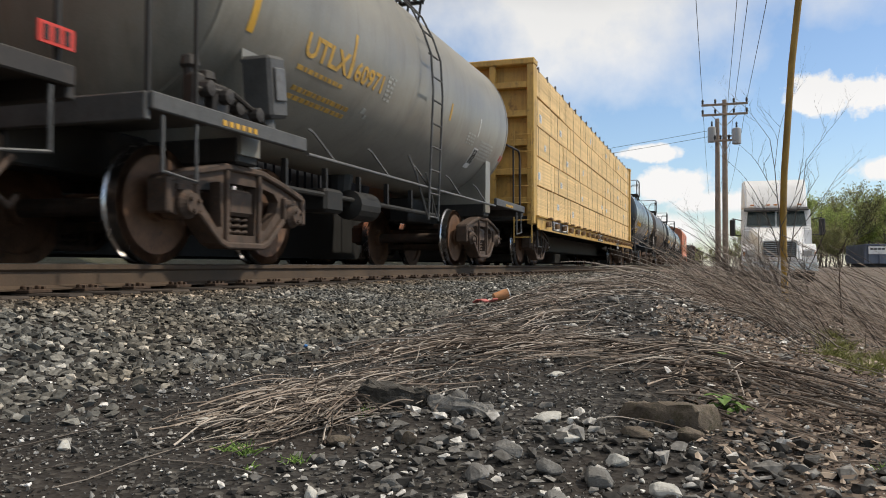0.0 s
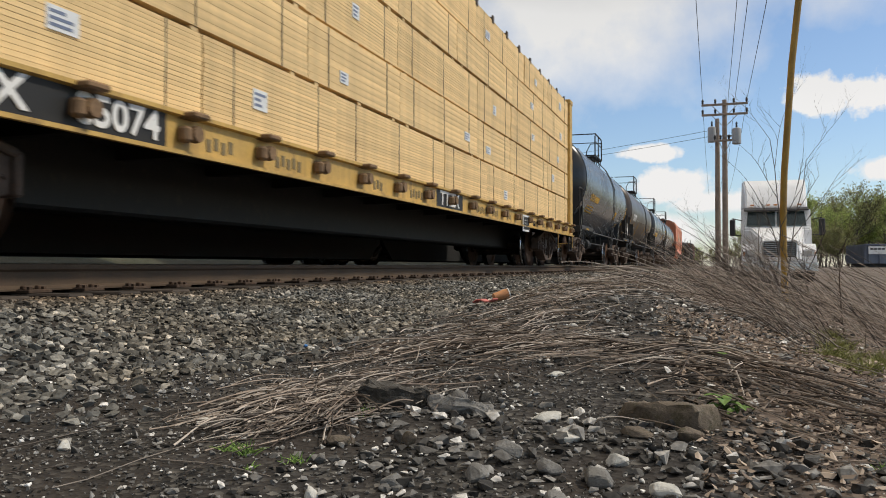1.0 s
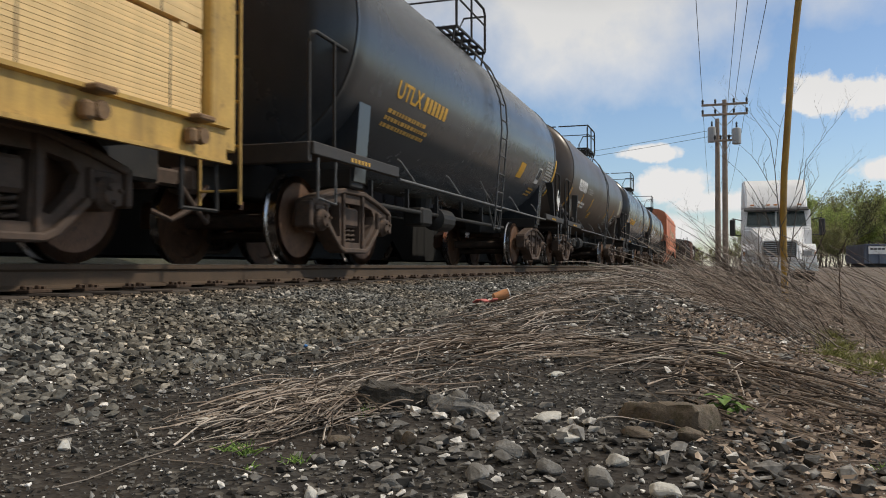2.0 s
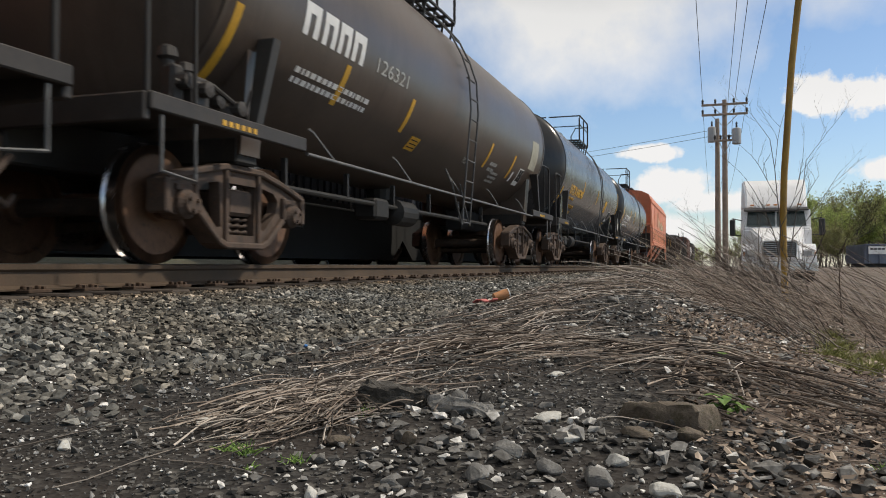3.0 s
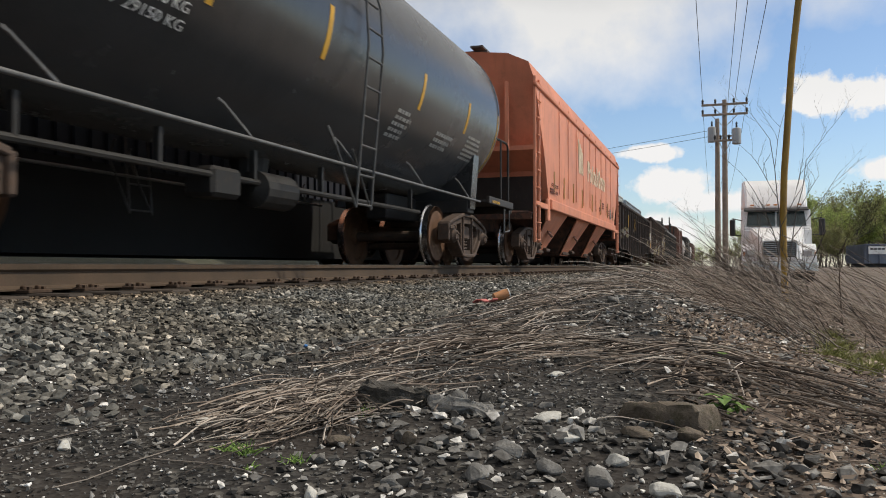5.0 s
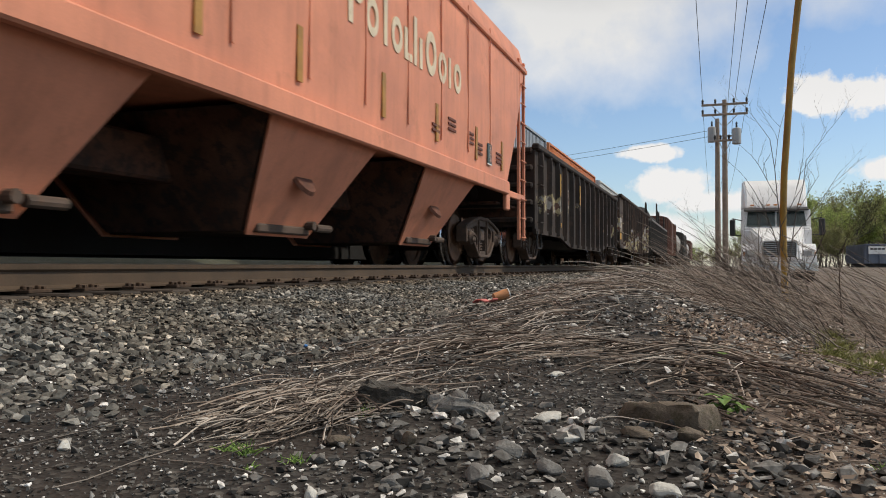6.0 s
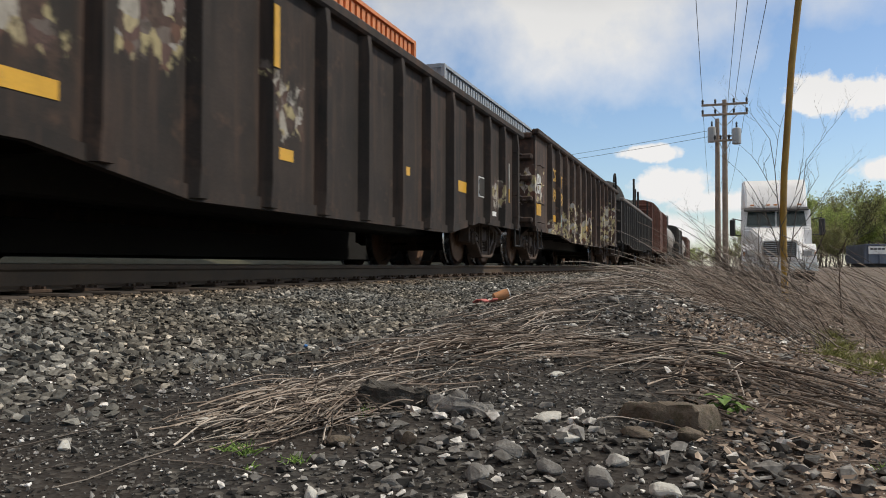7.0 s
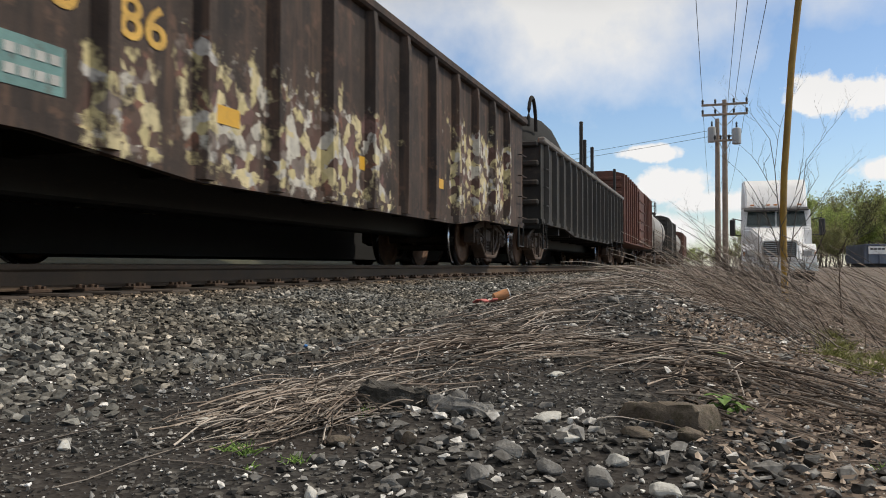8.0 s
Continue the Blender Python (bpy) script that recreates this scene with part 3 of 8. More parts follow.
    tube(bm, [(-half_trucks + 1.2, -0.62, 0.86), (half_trucks - 1.2, -0.62, 0.86)], 0.035, 8)
    for bx in np.linspace(-half_trucks + 1.6, half_trucks - 1.6, 6):
        box(bm, (bx, -0.62, 1.02), (0.05, 0.06, 0.34))
    part("brake_pipe", bm, "black_iron", car)
    bm = bmesh.new()
    lathe(bm, [(-1.1, 0.05), (-1.05, 0.2), (-0.4, 0.2), (-0.35, 0.05)], 16, "X", (0.4, -0.55, 0.80))
    box(bm, (-1.3, -0.5, 0.80), (0.5, 0.35, 0.30), bevel=0.04)
    part("brake_cylinder", bm, "black_iron", car)
    bm = bmesh.new()
    lathe(bm, [(zc - R - 0.35, 0.10), (zc - R - 0.30, 0.18), (zc - R + 0.05, 0.24)], 14, "Z", (0.15, 0, 0))
    part("bottom_outlet", bm, "black_iron", car)
    # side ladder
    if ladder_x is not None:
        for side in (-1, 1):
            bm = bmesh.new()
            for dx in (-0.20, 0.20):
                pts = [(ladder_x + dx, side * 1.49, 0.62), (ladder_x + dx, side * (R + 0.16), zc - 0.3), (ladder_x + dx, side * (R + 0.13), zc + 0.2)]
                for a in (0.35, 0.6, 0.85, 1.1):
                    pts.append((ladder_x + dx, side * (R + 0.11) * math.cos(a), zc + (R + 0.11) * math.sin(a)))
                tube(bm, pts, 0.015, 6)
            for k in range(11):
                z = 0.66 + k * 0.32
                a = math.asin(max(-1, min(1, (z - zc) / (R + 0.11)))) if z > zc else 0
                y = 1.49 + (R + 0.15 - 1.49) * min(1, (z - 0.62) / 1.6) if z < zc else (R + 0.11) * math.cos(a)
                tube(bm, [(ladder_x - 0.20, side * y, z), (ladder_x + 0.20, side * y, z)], 0.013, 6)
            # braces from the running pipe
            tube(bm, [(ladder_x - 0.20, side * 1.49, 0.62), (ladder_x - 0.62, side * 1.45, 1.25), (ladder_x - 0.62, side * 1.36, 1.45)], 0.016, 6)
            tube(bm, [(ladder_x + 0.20, side * 1.49, 0.62), (ladder_x - 0.25, side * 1.47, 1.25)], 0.014, 6)
            part("ladder", bm, "sill_grey", car)
    # dome fittings, platform and guard rails
    bm = bmesh.new()
    lathe(bm, [(zc + R - 0.12, 0.42), (zc + R + 0.16, 0.42), (zc + R + 0.20, 0.36), (zc + R + 0.30, 0.30)], 20, "Z", (dome_x, 0, 0))
    lathe(bm, [(zc + R - 0.06, 0.14), (zc + R + 0.28, 0.14)], 12, "Z", (dome_x + 0.8, 0.1, 0))
    part("manway", bm, paint_name, car)
    if platform:
        a, b = platform
        a, b = dome_x + a, dome_x + b
        for side in (-1, 1):
            bm = bmesh.new()
            y0, y1, zp = side * 0.48, side * 1.05, zc + R - 0.10
            for xx in np.linspace(a, b, 5):
                box(bm, (xx, (y0 + y1) / 2, zp - 0.02), (0.05, abs(y1 - y0), 0.05))
                tube(bm, [(xx, y1 * 0.97, zp), (xx, y1 * 0.90, zp - 0.42)], 0.02, 5)
            walkway = part("roof_walk", bm, "black_iron", car)
            for yy in np.linspace(y0, y1, 6):
                bm = bmesh.new()
                box(bm, ((a + b) / 2, yy, zp), (b - a, 0.035, 0.035))
                part("grating_bar", bm, "black_iron", walkway)
            if rails:
                bm = bmesh.new()
                zr = zp + 0.80
                tube(bm, [(a, y1, zp), (a, y1, zr - 0.1), (a + 0.1, y1, zr), (b - 0.1, y1, zr), (b, y1, zr - 0.1), (b, y1, zp)], 0.024, 8)
                tube(bm, [(a, y1, zp + 0.5), (b, y1, zp + 0.5)], 0.018, 6)
                tube(bm, [((a + b) / 2, y1, zp), ((a + b) / 2, y1, zr)], 0.02, 6)
                tube(bm, [(b, y1, zr - 0.12), (b, y1 * 0.6, zr - 0.12), (b, y0, zr - 0.40), (b, y0, zp)], 0.020, 6)
                tube(bm, [(a, y1, zr - 0.02), (a, y0 * 0.1, zr - 0.02)], 0.022, 6)
                tube(bm, [(a, y1, zp + 0.45), (a, y0 * 0.1, zp + 0.45)], 0.016, 6)
                part("guard_rail", bm, "black_iron", car)
    bogie(car, -half_trucks)
    bogie(car, half_trucks)
    return car, tank, (R, zc)


def mid(a, b):
    return (a + b) / 2, (b - a) / 2


c, h = mid(-8.6, 2.2)
tank0, shell0, w0 = tank_car("dark grey tank car with a red placard at its end", c, h, h + 1.05, 1.38, 2.60, "tank_grey")
c, h = mid(6.41, 14.55)
tank1, shell1, w1 = tank_car("weathered dark grey tank car with faded yellow lettering", c, h, h + 1.05, 1.40, 2.68, "tank_grey", sill="sill_grey")
c, h = mid(42.6, 52.88)
tank2, shell2, w2 = tank_car("black tank car with yellow lettering and placard", c, h, h + 1.1, 1.48, 2.70, "tank_navy")
c, h = mid(57.1, 68.35)
tank3, shell3, w3 = tank_car("brown-black tank car with orange stripes and white marks", c, h, h + 1.1, 1.48, 2.70, "tank_brown")
c, h = mid(72.6, 83.15)
tank4, shell4, w4 = tank_car("black tank car with yellow lettering", c, h, h + 1.1, 1.50, 2.70, "tank_black", beam=1.55)
c, h = mid(87.2, 98.05)
tank5, shell5, w5 = tank_car("glossy black tank car with white lettering and yellow stripes", c, h, h + 1.1, 1.48, 2.70, "tank_black", beam=1.75)
# ---- lumber car ----
def lumber_car(centre, half_trucks, half_bed):
    car = railcar("centerbeam_flat_car", "yellow bulkhead flat car loaded with stacked lumber", "flat car", centre)
    HB, W, DZ, TZ = half_bed, 1.42, 1.12, 4.56
    bm = bmesh.new()
    box(bm, (0, 0, DZ - 0.06), (2 * HB, 2 * W - 0.1, 0.10))
    box(bm, (0, 0, 0.80), (2 * HB - 3.4, 0.5, 0.75), bevel=0.03)
    box(bm, (0, 0, 0.95), (2 * HB + 1.6, 0.36, 0.36), bevel=0.03)
    for x in np.linspace(-HB + 1, HB - 1, 16):
        box(bm, (x, 0, 0.98), (0.12, 2 * W - 0.1, 0.16))
    part("deck", bm, "black_iron", car)
    bm = bmesh.new()
    box(bm, (0, 0, 2.8), (2 * HB - 0.3, 0.12, 3.3))
    part("center_beam", bm, "yellow_steel", car)
    for y in (-W, W):
        bm = bmesh.new()
        sec = [(-0.03, -0.32), (-0.07, -0.32), (-0.07, -0.29), (-0.025, -0.28), (-0.025, -0.04), (-0.07, -0.03), (-0.07, 0.0), (0.03, 0.0)]
        k = 1 if y < 0 else -1
        loft(bm, [[(x, y + k * p, DZ + q) for p, q in sec] for x in (-HB, HB)])
        part("side_sill", bm, "yellow_steel", car)
    for s in (-1, 1):
        x = s * (HB + 0.02)
        bm = bmesh.new()
        box(bm, (x - s * 0.10, 0, (DZ + TZ) / 2), (0.05, 2.6, TZ - DZ))
        head = part("bulkhead", bm, "yellow_steel", car)
        for y in (-1.33, 1.33):
            bm = bmesh.new()
            box(bm, (x, y, (DZ + TZ) / 2 - 0.1), (0.34, 0.16, TZ - DZ + 0.2), bevel=0.015)
            part("corner_post", bm, "yellow_steel", head)
        for y in (-0.45, 0.45):
            bm = bmesh.new()
            box(bm, (x + s * 0.10, y, (DZ + TZ) / 2), (0.12, 0.14, TZ - DZ), bevel=0.01)
            part("stiffener", bm, "yellow_steel", head)
        for z in (1.45, 2.1, 2.75, 3.4, 4.05):
            bm = bmesh.new()
            box(bm, (x + s * 0.02, 0, z), (0.24, 2.5, 0.14), bevel=0.01)
            part("crossbar", bm, "yellow_steel", head)
        bm = bmesh.new()
        box(bm, (x, 0, TZ), (0.40, 2.85, 0.14), bevel=0.02)
        part("top_cap", bm, "yellow_steel", head)
        for y in (-1.18, 1.18):
            bm = bmesh.new()
            xe = x + s * 0.28
            for dy in (-0.2, 0.2):
                tube(bm, [(xe, y + dy, 0.5), (xe, y + dy, 3.0)], 0.016, 6)
            for k in range(7):
                tube(bm, [(xe, y - 0.2, 0.62 + 0.38 * k), (xe, y + 0.2, 0.62 + 0.38 * k)], 0.013, 6)
            part("ladder", bm, "yellow_steel", head)
        bm = bmesh.new()
        tube(bm, [(s * (HB - 0.1), -1.42, 0.85), (s * (HB - 0.1), -1.42, 0.42), (s * (HB - 0.55), -1.42, 0.42), (s * (HB - 0.55), -1.42, 0.85)], 0.022, 6)
        part("stirrup_step", bm, "black_iron", car)
        coupler(car, s * (HB + 0.75), s)
    bogie(car, -half_trucks)
    bogie(car, half_trucks)
    return car


c, h = mid(19.65, 37.55)
lumber_flat = lumber_car(c, h, (39.40 - 17.75) / 2)


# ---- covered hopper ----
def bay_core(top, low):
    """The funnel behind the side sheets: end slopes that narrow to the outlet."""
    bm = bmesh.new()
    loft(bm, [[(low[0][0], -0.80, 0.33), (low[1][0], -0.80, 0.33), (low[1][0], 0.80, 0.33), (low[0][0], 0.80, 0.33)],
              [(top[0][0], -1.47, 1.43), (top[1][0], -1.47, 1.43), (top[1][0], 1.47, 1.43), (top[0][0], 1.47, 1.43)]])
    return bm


def hopper_car(centre, half_trucks):
    car = railcar("covered_hopper_car", "salmon-orange covered hopper car with sloped bays", "hopper car", centre)
    W = 1.57

    def sec(x, zb, zt, w):
        return [(x, -w * 0.985, zb), (x, w * 0.985, zb), (x, w, zb + 0.9), (x, w * 0.985, zt - 0.75), (x, w * 0.90, zt - 0.32), (x, w * 0.6, zt - 0.10), (x, 0, zt),
                (x, -w * 0.6, zt - 0.10), (x, -w * 0.90, zt - 0.32), (x, -w * 0.985, zt - 0.75), (x, -w, zb + 0.9)]
    # the end sheets lean outwards: cut the long shell by its end sections
    bm = bmesh.new()
    ring = []
    for xs in (-1, 1):
        s = sec(0, 1.50, 4.72, W)
        ring.append([(xs * (6.45 + 1.55 * min(1, max(0, (p[2] - 1.5) / 2.6))), p[1], p[2]) for p in s])
    n = 7
    secs = [[tuple(a + (b - a) * i / n for a, b in zip(p, q)) for p, q in zip(*ring)] for i in range(n + 1)]
    loft(bm, secs)
    body = smooth(part("body", bm, "orange_paint", car), 35)
    for x in np.linspace(-5.2, 5.2, 9):
        bm = bmesh.new()
        box(bm, (x, -W - 0.003, 2.9), (0.035, 0.014, 2.3))
        part("side_seam", bm, "orange_paint", body)
    for y in (-W, W):
        bm = bmesh.new()
        box(bm, (0, y, 1.42), (12.75, 0.10, 0.24), bevel=0.02)
        part("side_sill", bm, "orange_paint", car)
        bm = bmesh.new()
        box(bm, (0, y * 0.99, 3.92), (16.0, 0.08, 0.10), bevel=0.02)
        part("roof_rail", bm, "orange_paint", car)
    for k in (-4.62, -0.65, 3.40):
        top = [(k - 1.22, 1.42), (k + 1.22, 1.42)]
        low = [(k - 0.62, 0.36), (k + 0.62, 0.36)]
        # funnel coloured as if shaded; only the side sheets keep the orange
        bay = part("hopper_bay", bay_core(top, low), "underside_shade", car, "hopper bay funnel, dark brown for the shade between bays")
        for y in (-1, 1):
            bm = bmesh.new()
            q = [(top[0][0], y * 1.50, 1.42), (top[1][0], y * 1.50, 1.42), (low[1][0], y * 0.84, 0.30), (low[0][0], y * 0.84, 0.30)]
            loft(bm, [q, [(a, b + y * 0.022, c - 0.012) for a, b, c in q]])
            part("side_sheet", bm, "orange_paint", bay, "salmon-orange sloped side sheet")
        bm = bmesh.new()
        box(bm, (k, 0, 0.36), (1.05, 1.9, 0.09), bevel=0.015)
        tube(bm, [(k + 0.45, -1.05, 0.42), (k + 0.45, 1.05, 0.42)], 0.05, 10)
        tube(bm, [(k + 0.55, -1.0, 0.40), (k + 0.9, -1.0, 0.40)], 0.045, 10)
        part("gate", bm, "truck_iron", bay, "rusty discharge gate")
        bm = bmesh.new()
        lathe(bm, [(-0.02, 0.0), (-0.02, 0.17), (0.02, 0.19)], 16, "Y")
        bmesh.ops.rotate(bm, verts=bm.verts, cent=(0, 0, 0), matrix=Matrix.Rotation(radians(-35), 3, "X"))
        bmesh.ops.translate(bm, verts=bm.verts, vec=(k - 0.10, -1.20, 0.86))
        part("vibrator_bracket", bm, "rust_patch", bay)
    # center sill, with the underside's shade in its colour
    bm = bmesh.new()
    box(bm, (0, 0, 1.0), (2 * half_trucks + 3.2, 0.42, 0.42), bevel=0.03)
    part("center_sill", bm, "underside_shade", car)
    for s in (-1, 1):
        # sloped end sheet, end platform, corner posts and ladders
        bm = bmesh.new()
        loft(bm, [[(s * 5.4, -1.45, 1.42), (s * 5.4, 1.45, 1.42), (s * 5.45, 1.45, 1.50), (s * 5.45, -1.45, 1.50)],
                  [(s * 7.6, -1.45, 2.55), (s * 7.6, 1.45, 2.55), (s * 7.6, 1.45, 2.65), (s * 7.6, -1.45, 2.65)]])
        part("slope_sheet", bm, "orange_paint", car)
        # black panel added across the end opening to stand in for its shade
        bm = bmesh.new()
        box(bm, (s * 6.75, 0, 1.62), (0.06, 2.85, 1.05))
        part("end_shade_panel", bm, "black_iron", car)
        # end platform, also coloured dark for shade
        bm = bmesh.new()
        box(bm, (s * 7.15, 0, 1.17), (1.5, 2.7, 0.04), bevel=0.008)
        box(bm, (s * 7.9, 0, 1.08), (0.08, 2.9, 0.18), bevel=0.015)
        part("end_platform", bm, "underside_shade", car)
        for y in (-1.53, 1.53):
            bm = bmesh.new()
            box(bm, (s * 6.48, y, 1.28), (0.26, 0.08, 0.52), bevel=0.02)
            part("jacking_pad", bm, "orange_paint", car)
            bm = bmesh.new()
            box(bm, (s * 7.12, y, 1.34), (1.55, 0.07, 0.12), bevel=0.01)
            part("sill_step", bm, "orange_paint", car)
            bm = bmesh.new()
            for dx in (0, -0.42):
                box(bm, (s * 7.9 + s * dx, y, 2.3), (0.07, 0.06, 3.6), bevel=0.008)
            for k in range(10):
                tube(bm, [(s * 7.9, y - 0.05, 0.55 + 0.38 * k), (s * 7.48, y - 0.05, 0.55 + 0.38 * k)], 0.014, 6)
            part("ladder", bm, "orange_paint", car)
        for y in (-0.9, -0.3, 0.3, 0.9):
            bm = bmesh.new()
            box(bm, (s * 7.85, y, 3.3), (0.08, 0.09, 1.6), bevel=0.01)
            part("end_post", bm, "orange_paint", car)
        coupler(car, s * (half_trucks + 1.55), s)
    bm = bmesh.new()
    for y in (-0.28, 0.28):
        box(bm, (0, y, 4.79), (16.2, 0.28, 0.04))
    for x in np.linspace(-7.8, 7.8, 14):
        box(bm, (x, 0, 4.74), (0.06, 0.9, 0.06))
    part("roof_walk", bm, "sill_grey", car)
    bm = bmesh.new()
    lathe(bm, [(-0.35, 0.05), (-0.3, 0.16), (0.35, 0.16), (0.4, 0.05)], 14, "X", (7.0, -0.75, 1.38))
    part("air_tank", bm, "black_iron", car)
    # cream marks of the maker's sign as plain shapes, ochre stripes, stencils
    for i in range(4):
        plate("sign_stripe", car, "cream_paint", -2.15 + 0.22 * i, 2.62, 0.13, 0.95 - 0.1 * i, y=-W - 0.006, lean=-0.10, label="cream painted stripe")
    # ten plain cream shapes, bars and rings, in place of the maker's name
    for kind, dx, wide, tall in (("bar", 0.0, 0.11, 0.62), ("ring", 0.10, 0.30, 0.36), ("ring", 0.46, 0.34, 0.44), ("bar", 0.96, 0.10, 0.56), ("ring", 1.20, 0.34, 0.44), ("bar", 1.66, 0.22, 0.10),
                                 ("bar", 1.62, 0.10, 0.40), ("bar", 1.95, 0.10, 0.62), ("bar", 2.16, 0.10, 0.40), ("ring", 2.40, 0.42, 0.60), ("ring", 2.92, 0.34, 0.44), ("bar", 3.38, 0.08, 0.44), ("ring", 3.62, 0.34, 0.44)):
        if kind == "bar":
            plate("sign_bar", car, "cream_paint", -0.47 + dx, 2.55, wide, tall, y=-W - 0.006, n=2)
        else:
            bm = bmesh.new()
            cx, cz = -0.47 + dx + wide / 2, 2.55 + (tall / 2 if dx > 0.2 else 0.44)
            n = 20
            ringv = [[bm.verts.new((cx + wide / 2 * k * math.cos(a), -W - 0.010 + yy, cz + tall / 2 * k * math.sin(a))) for a in (i * math.tau / n for i in range(n))] for k, yy in ((1, 0), (0.55, 0), (0.55, 0.02), (1, 0.02))]
            for q in range(4):
                u, v = ringv[q], ringv[(q + 1) % 4]
                for i in range(n):
                    bm.faces.new((u[i], u[(i + 1) % n], v[(i + 1) % n], v[i]))
            bmesh.ops.recalc_face_normals(bm, faces=bm.faces)
            part("sign_ring", bm, "cream_paint", car)
    for x, z in ((-5.9, 1.72), (-4.55, 1.70), (-3.1, 1.70), (-1.55, 1.68), (0.45, 1.70), (2.35, 1.70), (4.3, 1.70), (5.95, 1.70)):
        plate("reflector_stripe", car, "ochre_mark", x, z, 0.10, 0.52, y=-W - 0.004, n=1)
    note = plate("notice", car, "notice_green", 5.0, 1.72, 0.26, 0.34, y=-W - 0.005, n=1, label="dark green notice with white border")
    plate("notice_edge", note, "white_paint", 4.99, 1.70, 0.28, 0.02, y=-W - 0.006, n=1)
    plate("notice_edge", note, "white_paint", 5.12, 1.76, 0.015, 0.28, y=-W - 0.011, n=1)
    for x, z, w, rows in ((-6.35, 1.78, 0.5, 2), (2.9, 2.1, 0.35, 3), (3.9, 2.05, 0.3, 3), (4.4, 1.95, 0.3, 3), (5.6, 1.95, 0.4, 3), (2.2, 1.9, 0.3, 2)):
        for r in range(rows):
            plate("stencil_line", car, "stencil_brown", x, z - 0.075 * r, w, 0.035, y=-W - 0.004, n=1)
    lettering("lettering", "LD LMT 224200", 0.085, "stencil_brown", car, (-6.25, -W - 0.004, 1.86), width=0.85)
    lettering("lettering", "LT WT 61800", 0.085, "stencil_brown", car, (-6.20, -W - 0.004, 1.70), width=0.75)
    bogie(car, -half_trucks)
    bogie(car, half_trucks)
    return car


# Dark brown copy of the hopper's orange, with underside shade put into the colour.
M["underside_shade"] = paint("underside_shade", (0.110, 0.050, 0.032), 0.9, vary=0.45, scale=2.5, dirt=(0.030, 0.022, 0.018), dirt_at=0.48, dirt_amount=0.8, bump=0.4)
M["tarp_black"] = paint("tarp_black", (0.012, 0.012, 0.012), 0.95, vary=0.3, scale=3, bump=0.4)
M["gondola_grey"] = paint("gondola_grey", (0.20, 0.185, 0.17), 0.7, vary=0.25, scale=2, dirt=(0.08, 0.06, 0.05), dirt_amount=0.5)
M["cream_paint"] = paint("cream_paint", (0.72, 0.62, 0.45), 0.6, vary=0.12, scale=5, dirt=(0.55, 0.30, 0.18), dirt_amount=0.4)
M["ochre_mark"] = paint("ochre_mark", (0.40, 0.21, 0.05), 0.6, vary=0.2, scale=6)
M["notice_green"] = paint("notice_green", (0.035, 0.055, 0.04), 0.5, vary=0.2, scale=8)
M["stencil_brown"] = paint("stencil_brown", (0.13, 0.04, 0.025), 0.7, vary=0.3, scale=12)
M["rust_patch"] = paint("rust_patch", (0.13, 0.05, 0.03), 0.85, vary=0.4, scale=9, bump=0.5)
c, h = mid(103.07, 115.95)
hopper = hopper_car(c, h)


